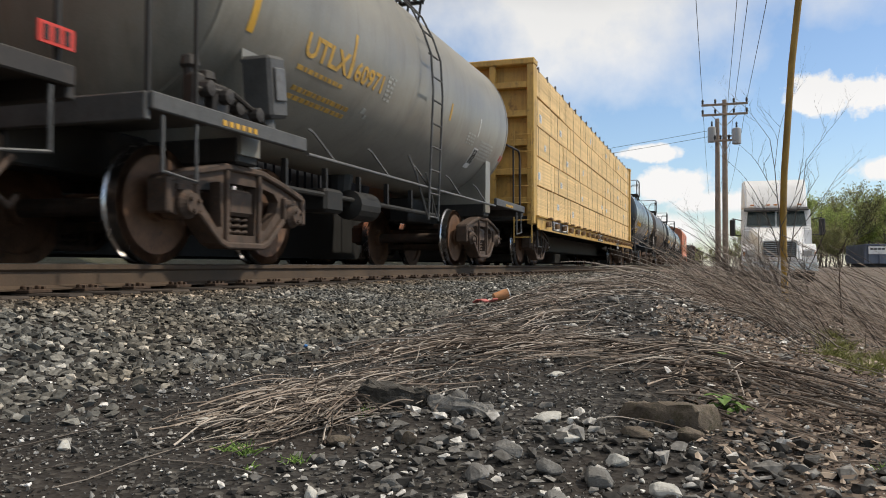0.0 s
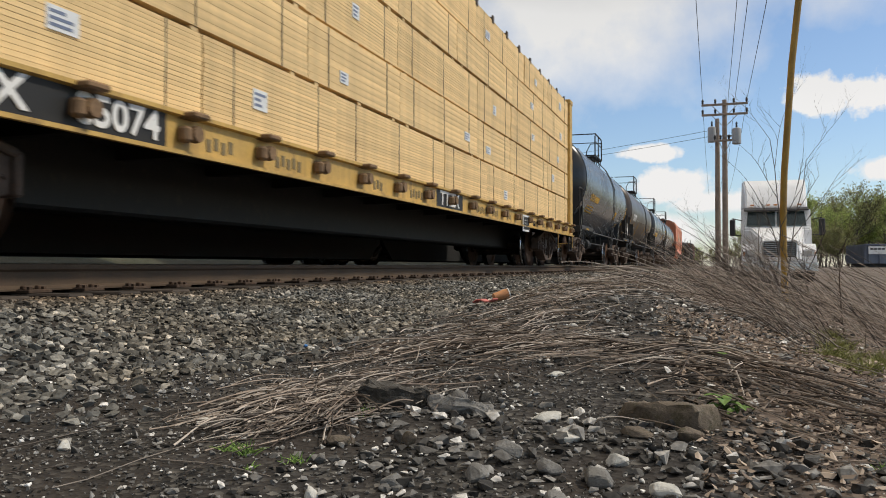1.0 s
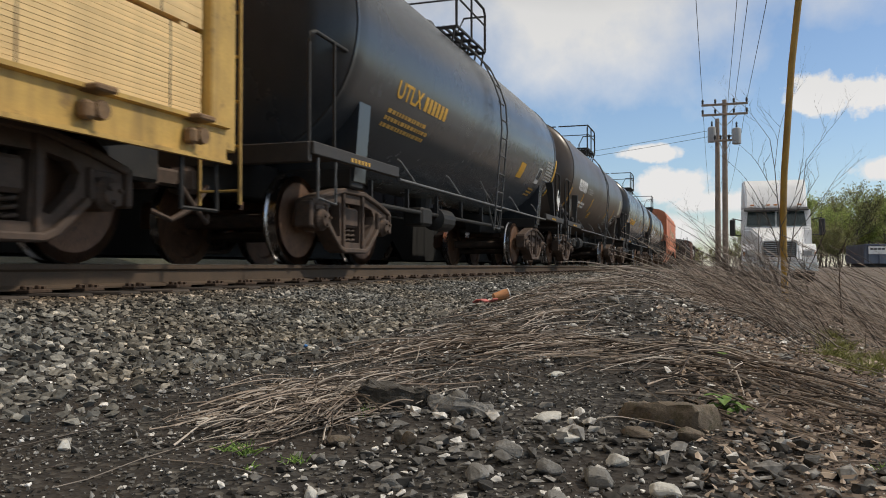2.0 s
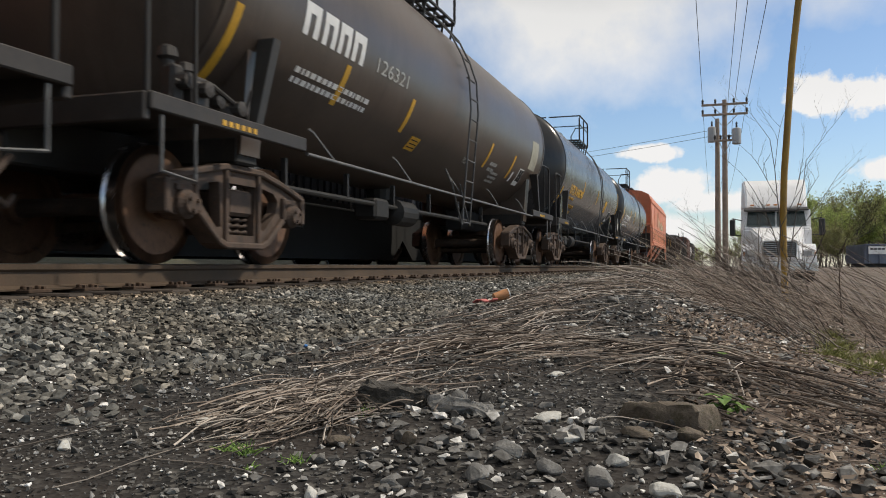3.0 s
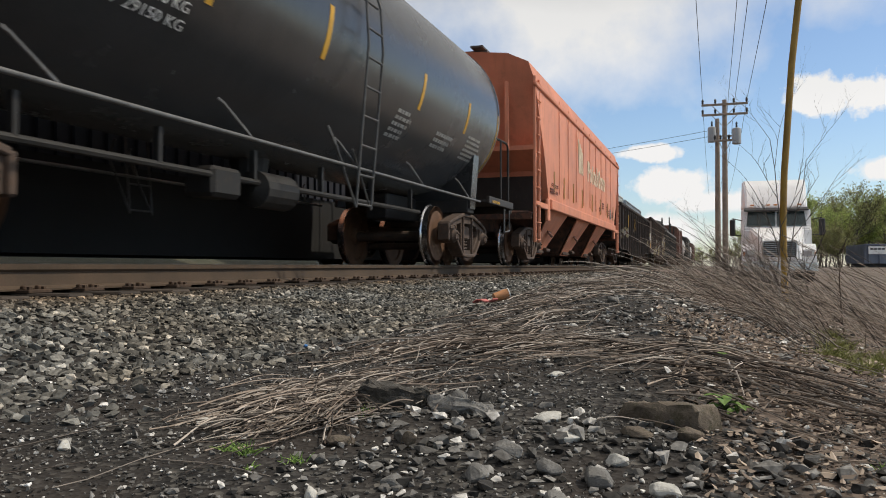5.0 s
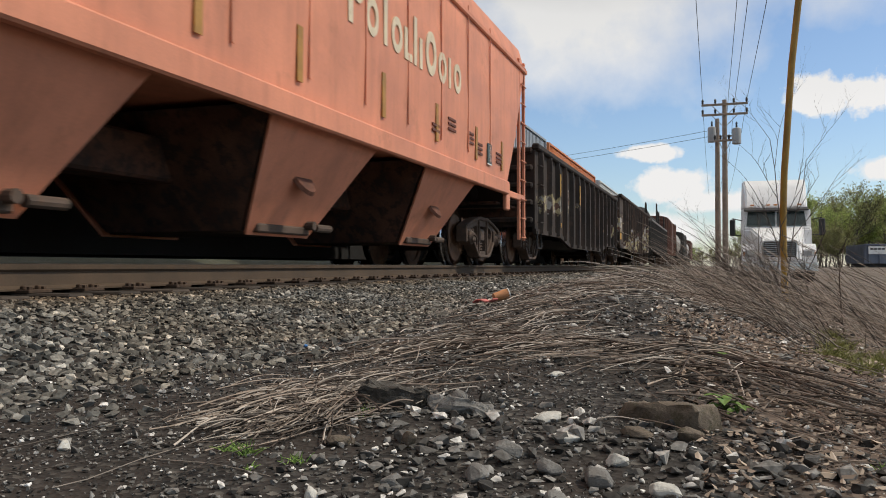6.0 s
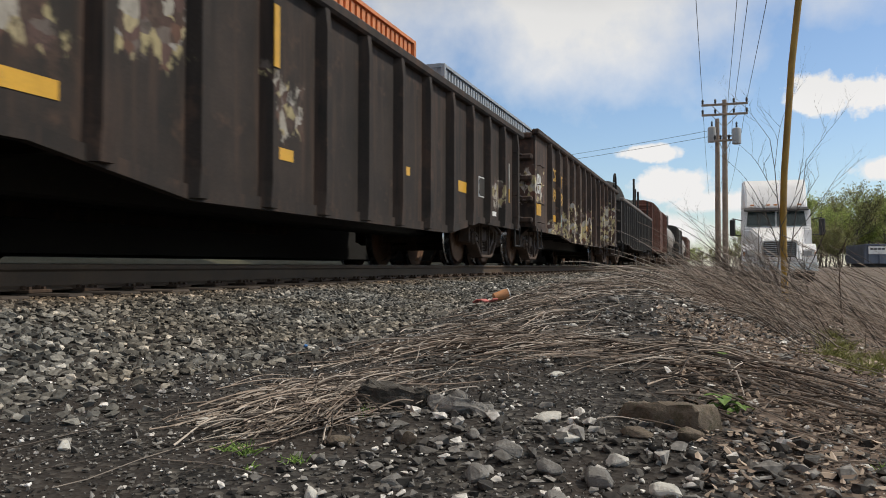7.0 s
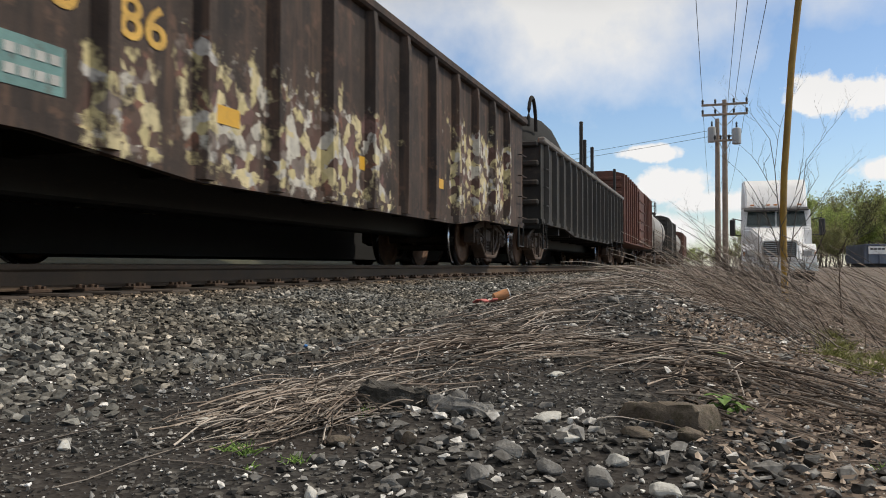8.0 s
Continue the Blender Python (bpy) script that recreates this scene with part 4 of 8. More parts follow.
# ---- gondolas ----
def peeling(name, base_name, zones, strength):
    """The gondola's rusty paint with remains of old paint layers in ragged patches, placed along the car by zones (x0, x1, z0, z1)."""
    mt = M[base_name].copy()
    mt.name = name
    nt = mt.node_tree
    N, L = nt.nodes.new, nt.links.new
    b = nt.nodes["Principled BSDF"]
    old = b.inputs["Base Color"].links[0].from_socket
    tc, sep = N("ShaderNodeTexCoord"), N("ShaderNodeSeparateXYZ")
    L(tc.outputs["Object"], sep.inputs[0])

    def m(op, a, bb, clamp=False):
        n = N("ShaderNodeMath")
        n.operation, n.use_clamp = op, clamp
        for i, v in enumerate((a, bb)):
            if isinstance(v, (int, float)):
                n.inputs[i].default_value = v
            else:
                L(v, n.inputs[i])
        return n.outputs[0]

    def tex(sc, det, rough, stretch):
        mp = N("ShaderNodeMapping")
        mp.inputs["Scale"].default_value = stretch
        L(tc.outputs["Object"], mp.inputs["Vector"])
        n = N("ShaderNodeTexNoise")
        n.inputs["Scale"].default_value, n.inputs["Detail"].default_value, n.inputs["Roughness"].default_value = sc, det, rough
        L(mp.outputs[0], n.inputs["Vector"])
        return n.outputs["Fac"]

    total = None
    for x0, x1, z0, z1 in zones:
        dx = m("SUBTRACT", 1.0, m("DIVIDE", m("ABSOLUTE", m("SUBTRACT", sep.outputs[0], (x0 + x1) / 2), 0), (x1 - x0) / 2))
        dz = m("SUBTRACT", 1.0, m("DIVIDE", m("ABSOLUTE", m("SUBTRACT", sep.outputs[2], (z0 + z1) / 2), 0), (z1 - z0) / 2))
        z = m("MINIMUM", m("MULTIPLY", dx, 3.0), m("MULTIPLY", dz, 1.6))
        total = z if total is None else m("MAXIMUM", total, z)
    total = m("MINIMUM", m("MAXIMUM", total, -0.8), 0.9)
    mask = m("MULTIPLY", m("SUBTRACT", m("ADD", m("MULTIPLY", total, 0.22), tex(3.4, 12, 0.72, (1.0, 1.0, 0.7))), 0.60), 14.0, True)
    rp = N("ShaderNodeValToRGB")
    el = rp.color_ramp.elements
    rp.color_ramp.interpolation = "CONSTANT"
    el[0].position, el[0].color = 0.0, (0.11, 0.07, 0.055, 1)
    el[1].position, el[1].color = 0.26, (0.58, 0.50, 0.27, 1)
    for p, cc in ((0.40, (0.10, 0.055, 0.045)), (0.46, (0.66, 0.57, 0.34)), (0.56, (0.16, 0.09, 0.08)), (0.62, (0.60, 0.57, 0.50)), (0.70, (0.22, 0.18, 0.16)), (0.76, (0.55, 0.53, 0.50)), (0.84, (0.20, 0.10, 0.07))):
        e = el.new(p)
        e.color = (*cc, 1)
    warp = N("ShaderNodeVectorMath")
    warp.operation = "MULTIPLY_ADD"
    wn = N("ShaderNodeTexNoise")
    wn.inputs["Scale"].default_value, wn.inputs["Detail"].default_value = 5.0, 5
    L(tc.outputs["Object"], wn.inputs["Vector"])
    L(wn.outputs["Color"], warp.inputs[0])
    warp.inputs[1].default_value = (0.18, 0.18, 0.26)
    L(tc.outputs["Object"], warp.inputs[2])
    flakes = N("ShaderNodeTexVoronoi")
    flakes.inputs["Scale"].default_value = 8.5
    L(warp.outputs[0], flakes.inputs["Vector"])
    L(flakes.outputs["Color"], rp.inputs[0])
    g = N("ShaderNodeMapRange")
    g.inputs[1].default_value, g.inputs[2].default_value, g.inputs[3].default_value, g.inputs[4].default_value = 0.3, 0.7, 0.65, 1.2
    L(tex(14, 6, 0.6, (1, 1, 0.5)), g.inputs[0])
    sc = N("ShaderNodeVectorMath")
    sc.operation = "SCALE"
    L(rp.outputs[0], sc.inputs[0]), L(g.outputs[0], sc.inputs["Scale"])
    mx = N("ShaderNodeMix")
    mx.data_type = "RGBA"
    L(m("MULTIPLY", mask, strength), mx.inputs["Factor"])
    L(old, mx.inputs["A"]), L(sc.outputs[0], mx.inputs["B"])
    L(mx.outputs["Result"], b.inputs["Base Color"])
    return mt


M["gondola_peeling"] = peeling("gondola_peeling", "gondola_brown", [(-3.7, 1.0, 0.45, 1.9), (-4.5, -3.6, 0.5, 1.5), (2.6, 7.0, 0.6, 2.4), (-8.0, -6.7, 1.35, 2.2), (-6.6, -5.2, 0.6, 1.1)], 0.9)
M["gondola_worn"] = peeling("gondola_worn", "gondola_dark", [(-7.6, -4.2, 1.15, 1.75), (-4.0, -3.1, 1.35, 2.1), (-2.2, -1.3, 1.1, 1.8), (5.2, 6.3, 0.9, 1.6)], 0.55)
def gondola_car(label, centre, half_trucks, paint_name, top, step, belly, shallow, over, rail_paint=None):
    car = railcar("gondola_car", label, "gondola car", centre)
    HL, W = half_trucks + over, 1.42
    b0, b1 = half_trucks - 1.75, half_trucks - 3.3

    def foot(x):
        x = abs(x)
        return shallow if x > b0 else belly if x < b1 else belly + (shallow - belly) * (x - b1) / (b0 - b1)

    for y in (-W, W):
        bm = bmesh.new()
        outline = [(-HL, shallow), (-b0, shallow), (-b1, belly), (b1, belly), (b0, shallow), (HL, shallow), (HL, top), (-HL, top)]
        prism(bm, outline, y - 0.025, y + 0.025)
        part("side_wall", bm, paint_name, car)
        bm = bmesh.new()
        pts = [(-HL, shallow), (-b0, shallow), (-b1, belly), (b1, belly), (b0, shallow), (HL, shallow)]
        yy = y + math.copysign(0.03, y)
        loft(bm, [[(x, yy - 0.025, z), (x, yy + 0.025, z), (x, yy + 0.025, z + 0.11), (x, yy - 0.025, z + 0.11)] for x, z in pts])
        part("bottom_flange", bm, paint_name, car)
    bm = bmesh.new()
    box(bm, (0, 0, 1.02), (2 * HL - 0.1, 2 * W - 0.06, 0.08))
    part("floor_plate", bm, "black_iron", car)
    bm = bmesh.new()
    box(bm, (0, 0, 0.76), (2 * HL - 0.6, 0.45, 0.5), bevel=0.03)
    part("center_sill", bm, "black_iron", car)
    for x in np.linspace(-HL + 1, HL - 1, 10):
        bm = bmesh.new()
        box(bm, (x, 0, 0.88), (0.16, 2 * W - 0.1, 0.20))
        part("crossbearer", bm, "black_iron", car)
    for s in (-1, 1):
        bm = bmesh.new()
        box(bm, (s * (HL - 0.03), 0, (0.85 + top) / 2), (0.06, 2 * W, top - 0.85))
        end = part("end_wall", bm, paint_name, car)
        for z in np.linspace(1.0, top - 0.08, 5):
            bm = bmesh.new()
            box(bm, (s * (HL + 0.04), 0, z), (0.14, 2 * W - 0.04, 0.13), bevel=0.03)
            part("end_rib", bm, paint_name, end)
        for y in (-W - 0.06, W + 0.06):
            bm = bmesh.new()
            for k in range(4):
                z = 0.95 + 0.42 * k
                tube(bm, [(s * (HL - 0.10), y, z), (s * (HL - 0.10), y - 0.07, z), (s * (HL - 0.55), y - 0.07, z), (s * (HL - 0.55), y, z)], 0.013, 6)
            part("grab_irons", bm, paint_name, car)
            bm = bmesh.new()
            tube(bm, [(s * (HL - 0.08), y, shallow + 0.05), (s * (HL - 0.08), y, 0.38), (s * (HL - 0.50), y, 0.38), (s * (HL - 0.50), y, shallow + 0.05)], 0.020, 6)
            part("stirrup_step", bm, "black_iron", car)
        coupler(car, s * (HL + 0.0), s)
    n = int((2 * HL - 0.9) / step) // 2 * 2
    for y in (-1, 1):
        bm = bmesh.new()
        box(bm, (0, y * (W + 0.05), top), (2 * HL + 0.1, 0.17, 0.14), bevel=0.03)
        part("top_rail", bm, rail_paint or paint_name, car)
        for k in range(n + 1):
            x = (k - n / 2) * step
            zb = foot(x)
            bm = bmesh.new()
            prof = [(-0.11, 0.0), (-0.055, 0.12), (0.055, 0.12), (0.11, 0.0)]
            loft(bm, [[(x + p * w, y * (W + 0.02 + q * dd), z) for p, q in prof] for z, w, dd in ((zb + 0.02, 1.15, 0.9), (zb + 0.25, 1.0, 1.0), (top - 0.30, 0.9, 1.0), (top - 0.06, 0.9, 0.8))])
            part("side_post", bm, paint_name, car)
    bogie(car, -half_trucks)
    bogie(car, half_trucks)
    return car


c, h = mid(120.15, 133.0)
gondola1 = gondola_car("rust-streaked dark brown steel gondola car", c, h, "gondola_worn", 2.62, 1.03, 0.47, 0.70, 1.25)
c, h = mid(137.1, 150.2)
gondola2 = gondola_car("dark gondola car with peeling colourful paint patches", c, h, "gondola_peeling", 2.95, 1.06, 0.62, 0.76, 1.28)
c, h = mid(154.6, 169.0)
gondola3 = gondola_car("black gondola car with covered humps in its load", c, h, "gondola_black", 2.86, 1.0, 0.80, 0.95, 1.25, "gondola_grey")


# covered load humps, hoops and stakes of the third gondola
def hump(x, length, top):
    bm = bmesh.new()
    secs = []
    for i in range(13):
        u = i / 12
        k = math.sin(math.pi * min(1, max(0.0, u * 0.92 + 0.04))) ** 0.35
        ring = [(x + (u - 0.5) * length, 1.28 * math.copysign(abs(math.cos(a)) ** 0.5, math.cos(a)), 1.6 + (top - 1.6) * k * math.sin(a) ** 0.5) for a in np.linspace(0, math.pi, 15)]
        secs.append([(a, b + 0.05 * noise.noise((a * 2, b * 2, 1)), z + 0.06 * noise.noise((a * 2, b * 2, 7))) for a, b, z in ring])
    loft(bm, secs)
    ob = smooth(part("tarp_cover", bm, "tarp_black", None), 50)
    tagged(ob, "black tarpaulin hump over a load in the gondola", "tarpaulin")
    return ob


g3x = gondola3.location.x
for x, length, top in ((-5.4, 5.4, 3.95), (2.8, 6.0, 3.75)):
    ob = hump(0, length, top)
    ob.location = (g3x + x, YC, TOR)
    MOVERS.append((ob, g3x + x, YC, TOR))
for x, z1 in ((-2.2, 4.35), (-1.5, 3.9), (0.1, 3.9), (6.4, 3.9)):
    bm = bmesh.new()
    box(bm, (x, -1.40, (2.4 + z1) / 2), (0.12, 0.10, z1 - 2.4), bevel=0.015)
    part("stake", bm, "gondola_black", gondola3)
for x in (-7.75,):
    bm = bmesh.new()
    tube(bm, [(x + 0.42 * math.cos(a), -1.10, 3.25 + 0.75 * math.sin(a)) for a in np.linspace(0, math.pi, 12)], 0.045, 8)
    part("load_hoop", bm, "tarp_black", gondola3)


def box_car(label, centre, half, paint_name, top, ribs=16):
    car = railcar("box_car", label, "box car", centre)
    bm = bmesh.new()
    loft(bm, [[(x, -1.42, 1.05), (x, 1.42, 1.05), (x, 1.42, top - 0.15), (x, 0.9, top), (x, -0.9, top), (x, -1.42, top - 0.15)] for x in (-half, half)])
    part("body", bm, paint_name, car)
    for k in range(ribs):
        x = -half + 0.5 + k * (2 * half - 1.0) / (ribs - 1)
        if abs(x) < 1.6:
            continue
        bm = bmesh.new()
        box(bm, (x, -1.45, (1.05 + top) / 2 - 0.05), (0.12, 0.10, top - 1.25), bevel=0.02)
        part("side_post", bm, paint_name, car)
    bm = bmesh.new()
    box(bm, (0, -1.47, 2.55), (3.0, 0.08, 2.7), bevel=0.02)
    door = part("sliding_door", bm, paint_name, car)
    for z in (1.4, 1.9, 2.4, 2.9, 3.4):
        bm = bmesh.new()
        box(bm, (0, -1.53, z), (2.8, 0.05, 0.08), bevel=0.01)
        part("door_rib", bm, paint_name, door)
    for s in (-1, 1):
        for z in np.linspace(1.25, top - 0.35, 9):
            bm = bmesh.new()
            box(bm, (s * half, 0, z), (0.12, 2.6, 0.18), bevel=0.04)
            part("end_rib", bm, paint_name, car)
        coupler(car, s * (half + 0.1), s)
    bm = bmesh.new()
    box(bm, (0, 0, 0.9), (2 * half, 0.5, 0.35))
    part("center_sill", bm, "black_iron", car)
    bogie(car, -half + 1.8)
    bogie(car, half - 1.8)
    return car


boxcar = box_car("rust-red box car with ribbed sides", 179.9, 8.1, "boxcar_red", 4.25)
M["tank_pale"] = paint("tank_pale", (0.40, 0.38, 0.35), 0.55, vary=0.2, scale=1, dirt=(0.16, 0.13, 0.10), dirt_amount=0.5, streak=0.5)
tank6, _, _ = tank_car("pale grey weathered tank car", 197.2, 5.2, 6.2, 1.42, 2.6, "tank_pale")
boxcar2 = box_car("dark green-grey box car", 214.0, 7.6, "gondola_black", 4.3)
tank7, _, _ = tank_car("pale tank car far down the train", 230.5, 5.2, 6.2, 1.42, 2.6, "tank_pale")
boxcar3 = box_car("dark brown box car far down the train", 247.5, 7.6, "boxcar_red", 4.3)
# ---- the lumber load ----
M["label_white"] = paint("label_white", (0.72, 0.74, 0.76), 0.5, vary=0.08, scale=14)
M["label_blue"] = paint("label_blue", (0.16, 0.20, 0.30), 0.5, vary=0.1)
M["strap"] = paint("strap", (0.11, 0.085, 0.06), 0.5, vary=0.1)


def lumber_material():
    """Stacked sawn boards seen on their edges: thin dark joints between boards, grain, knots; each bundle its own tone."""
    mt = M["lumber"]
    nt = mt.node_tree
    N, L = nt.nodes.new, nt.links.new
    b = nt.nodes["Principled BSDF"]
    old = b.inputs["Base Color"].links[0].from_socket
    tc = N("ShaderNodeTexCoord")
    sep = N("ShaderNodeSeparateXYZ")
    L(tc.outputs["Object"], sep.inputs[0])
    mp = N("ShaderNodeMapping")
    mp.inputs["Scale"].default_value = (0.9, 1, 24.0)
    L(tc.outputs["Object"], mp.inputs["Vector"])
    gr = N("ShaderNodeTexNoise")
    gr.inputs["Scale"].default_value, gr.inputs["Detail"].default_value = 1.0, 5
    L(mp.outputs[0], gr.inputs["Vector"])
    mr = N("ShaderNodeMapRange")
    mr.inputs[1].default_value, mr.inputs[2].default_value, mr.inputs[3].default_value, mr.inputs[4].default_value = 0.3, 0.7, 0.86, 1.10
    L(gr.outputs["Fac"], mr.inputs[0])
    sc = N("ShaderNodeVectorMath")
    sc.operation = "SCALE"
    L(old, sc.inputs[0]), L(mr.outputs[0], sc.inputs["Scale"])
    # knots
    vo = N("ShaderNodeTexVoronoi")
    vo.inputs["Scale"].default_value = 2.6
    L(tc.outputs["Object"], vo.inputs["Vector"])
    kn = N("ShaderNodeMapRange")
    kn.inputs[1].default_value, kn.inputs[2].default_value, kn.inputs[3].default_value, kn.inputs[4].default_value = 0.05, 0.09, 0.55, 0.0
    L(vo.outputs["Distance"], kn.inputs[0])
    mx = N("ShaderNodeMix")
    mx.data_type = "RGBA"
    L(kn.outputs[0], mx.inputs["Factor"])
    L(sc.outputs[0], mx.inputs["A"])
    mx.inputs["B"].default_value = (0.36, 0.20, 0.08, 1)
    L(mx.outputs["Result"], b.inputs["Base Color"])


lumber_material()


def board_mesh(length, height, depth):
    """A sawn board, the bundle's full depth behind its edge."""
    bm = bmesh.new()
    box(bm, (0, 0, 0), (length, depth, height))
    me = bpy.data.meshes.new("board")
    bm.to_mesh(me)
    bm.free()
    me.materials.append(M["lumber"])
    return me


def lumber_load(car, half_bed):
    """Five tiers of bundles on each side of the beam; straps and labels on the side that is seen."""
    rng = random.Random(17)
    inner = 2 * half_bed - 0.34
    tiers = [0.70, 0.68, 0.70, 0.66, 0.66]
    z = 1.14
    for ti, th in enumerate(tiers):
        rows = (18, 8, 17, 8, 17)[ti] if ti < 5 else 8
        lens = {0: [1.9, 2.5, 2.4, 3.7, 2.4, 2.5, 3.7, 2.2], 1: [2.45, 3.7, 2.5, 3.6, 2.4, 3.8, 2.85], 2: [3.7, 2.4, 2.5, 3.7, 2.4, 3.6, 3.0], 3: [2.5, 2.4, 3.7, 2.5, 3.7, 2.4, 4.1],
                4: [3.7, 3.6, 2.4, 2.5, 3.7, 2.5, 2.9]}[ti]
        k = inner / sum(lens)
        x = -inner / 2
        for ln in lens:
            w = ln * k
            for side in (-1, 1):
                bund = thing("lumber_bundle", "strapped bundle of yellow sawn softwood boards", "lumber bundle", "lumber on the flat car")
                pitch = (th - 0.035) / rows
                if side > 0:
                    child("board_stack", board_mesh(w - 0.012, th - 0.035, 1.27), bund, pose(0, 0, (th - 0.035) / 2))
                else:
                    me = board_mesh(w - 0.012, pitch - 0.0035, 1.27)
                    for row in range(rows):
                        child("board", me, bund, pose(rng.uniform(-0.006, 0.006), 0.004 * math.sin(row * 12.9898), (row + 0.5) * pitch))
                local = (x + w / 2, side * (0.70 + rng.uniform(-0.008, 0.012)), z + 0.02)
                bund.location = (car.location.x + local[0], YC + local[1], TOR + local[2])
                MOVERS.append((bund, *bund.location))
                if ti:
                    for lx in np.linspace(-0.42, 0.42, 3):
                        bm = bmesh.new()
                        box(bm, (lx * w, 0, -0.018), (0.09, 1.25, 0.034))
                        part("lath", bm, "lumber", bund)
                if side < 0:
                    for sx in ((-0.32, 0.32) if w < 3 else (-0.36, 0.0, 0.36)):
                        bm = bmesh.new()
                        box(bm, (sx * w, -0.638, th / 2 - 0.02), (0.010, 0.006, th - 0.03))
                        part("strap", bm, "strap", bund)
                    if rng.random() < 0.62:
                        lw = rng.uniform(0.18, 0.30)
                        lx, lz, lh = rng.uniform(-0.4, 0.35) * w, rng.uniform(0.12, 0.4) * th, rng.uniform(0.13, 0.20)
                        tag = plate("label", bund, "label_white", lx, lz, lw, lh, y=-0.641, n=1, label="white paper label", proud=0.002)
                        for q in range(3):
                            plate("label_print", tag, "label_blue", lx + 0.02, lz + lh * (0.16 + 0.27 * q), lw * rng.uniform(0.4, 0.8), lh * 0.13, y=-0.6445, n=1, proud=0.001)
            x += w
        z += th
    # black corner guards along the top edge
    for cx in np.linspace(-inner / 2 + 0.5, inner / 2 - 0.5, 20):
        bm = bmesh.new()
        box(bm, (cx, -1.335, z + 0.0), (0.10, 0.03, 0.14), bevel=0.005)
        box(bm, (cx, -1.27, z + 0.03), (0.10, 0.14, 0.02))
        part("corner_guard", bm, "strap", car)
    # cable winches along the sill, with their pawl boxes
    for cx in np.linspace(-half_bed + 1.05, half_bed - 0.45, 20):
        bm = bmesh.new()
        lathe(bm, [(-0.08, 0.02), (-0.08, 0.06), (-0.04, 0.068), (0.02, 0.05), (0.06, 0.05)], 12, "Y", (cx, -1.48, 0.96))
        box(bm, (cx - 0.09, -1.50, 0.95), (0.09, 0.09, 0.12), bevel=0.02)
        box(bm, (cx, -1.51, 1.095), (0.20, 0.16, 0.045), bevel=0.012)
        part("winch", bm, "winch_brown", car)


M["faded_stencil"] = paint("faded_stencil", (0.20, 0.15, 0.07), 0.7, vary=0.3, scale=9)
M["winch_brown"] = paint("winch_brown", (0.19, 0.115, 0.06), 0.75, vary=0.35, scale=8, dirt=(0.35, 0.22, 0.07), dirt_amount=0.5)
lumber_load(lumber_flat, (39.40 - 17.75) / 2)
# black number panels and the lettering on the sill
plate("number_panel", lumber_flat, "truck_black", -9.10, 0.82, 2.26, 0.30, y=-1.445, n=1, label="black stencil panel")
for name, x0, w in (("TTZX", -9.00, 0.93), ("85074", -7.72, 0.80)):
    lettering("lettering", name, 0.20, "white_paint", lumber_flat, (x0, -1.452, 0.875), bold=0.007, width=w)
plate("number_panel", lumber_flat, "truck_black", -0.85, 0.83, 1.25, 0.29, y=-1.445, n=1, label="black stencil panel")
lettering("lettering", "TTZX", 0.20, "white_paint", lumber_flat, (-0.72, -1.452, 0.875), bold=0.007, width=0.93)
tag = plate("reader_tag", lumber_flat, "white_paint", 4.48, 0.70, 0.56, 0.34, y=-1.475, n=1, label="white framed black notice panel", proud=0.01)
plate("notice", tag, "truck_black", 4.52, 0.74, 0.48, 0.26, y=-1.486, n=1)
plate("notice_line", tag, "label_grey", 4.80, 0.78, 0.015, 0.18, y=-1.491, n=1)
for k in range(3):
    plate("notice_line", tag, "label_grey", 4.58, 0.80 + 0.06 * k, 0.16, 0.018, y=-1.491, n=1)
lettering("lettering", "85074", 0.16, "truck_black", lumber_flat, (0, 0, 0), bold=0.004).matrix_basis = pose(-10.94, 0.62, 4.18, 0, 0, -90)
lettering("lettering", "RSH 75", 0.11, "truck_black", lumber_flat, (5.60, -1.446, 0.86), bold=0.002, width=0.46)
# faded stencils along the sill
_r = random.Random(4)
for x0 in (-6.35, -5.3, -3.1, -1.9, 1.2, 2.2, 3.3, 6.6, 7.6):
    for k in range(_r.randint(3, 6)):
        plate("faded_stencil", lumber_flat, "faded_stencil", x0 + 0.10 * k, 0.87 + 0.02 * (k % 2), 0.06, 0.10, y=-1.446, n=1)
# ---- the slow container train on the second track ----
M["box_orange"] = paint("box_orange", (0.68, 0.24, 0.09), 0.6, vary=0.12, scale=1.5, dirt=(0.25, 0.10, 0.05), dirt_amount=0.4, streak=0.3)
M["box_grey"] = paint("box_grey", (0.33, 0.36, 0.40), 0.55, vary=0.1, scale=1.5, dirt=(0.2, 0.2, 0.2), dirt_amount=0.3, streak=0.3)
M["box_white"] = paint("box_white", (0.62, 0.62, 0.60), 0.55, vary=0.1, scale=1.5, dirt=(0.35, 0.33, 0.3), dirt_amount=0.3, streak=0.3)
M["box_navy"] = paint("box_navy", (0.014, 0.017, 0.026), 0.7, vary=0.15, scale=1.5, dirt=(0.02, 0.02, 0.02), dirt_amount=0.3)


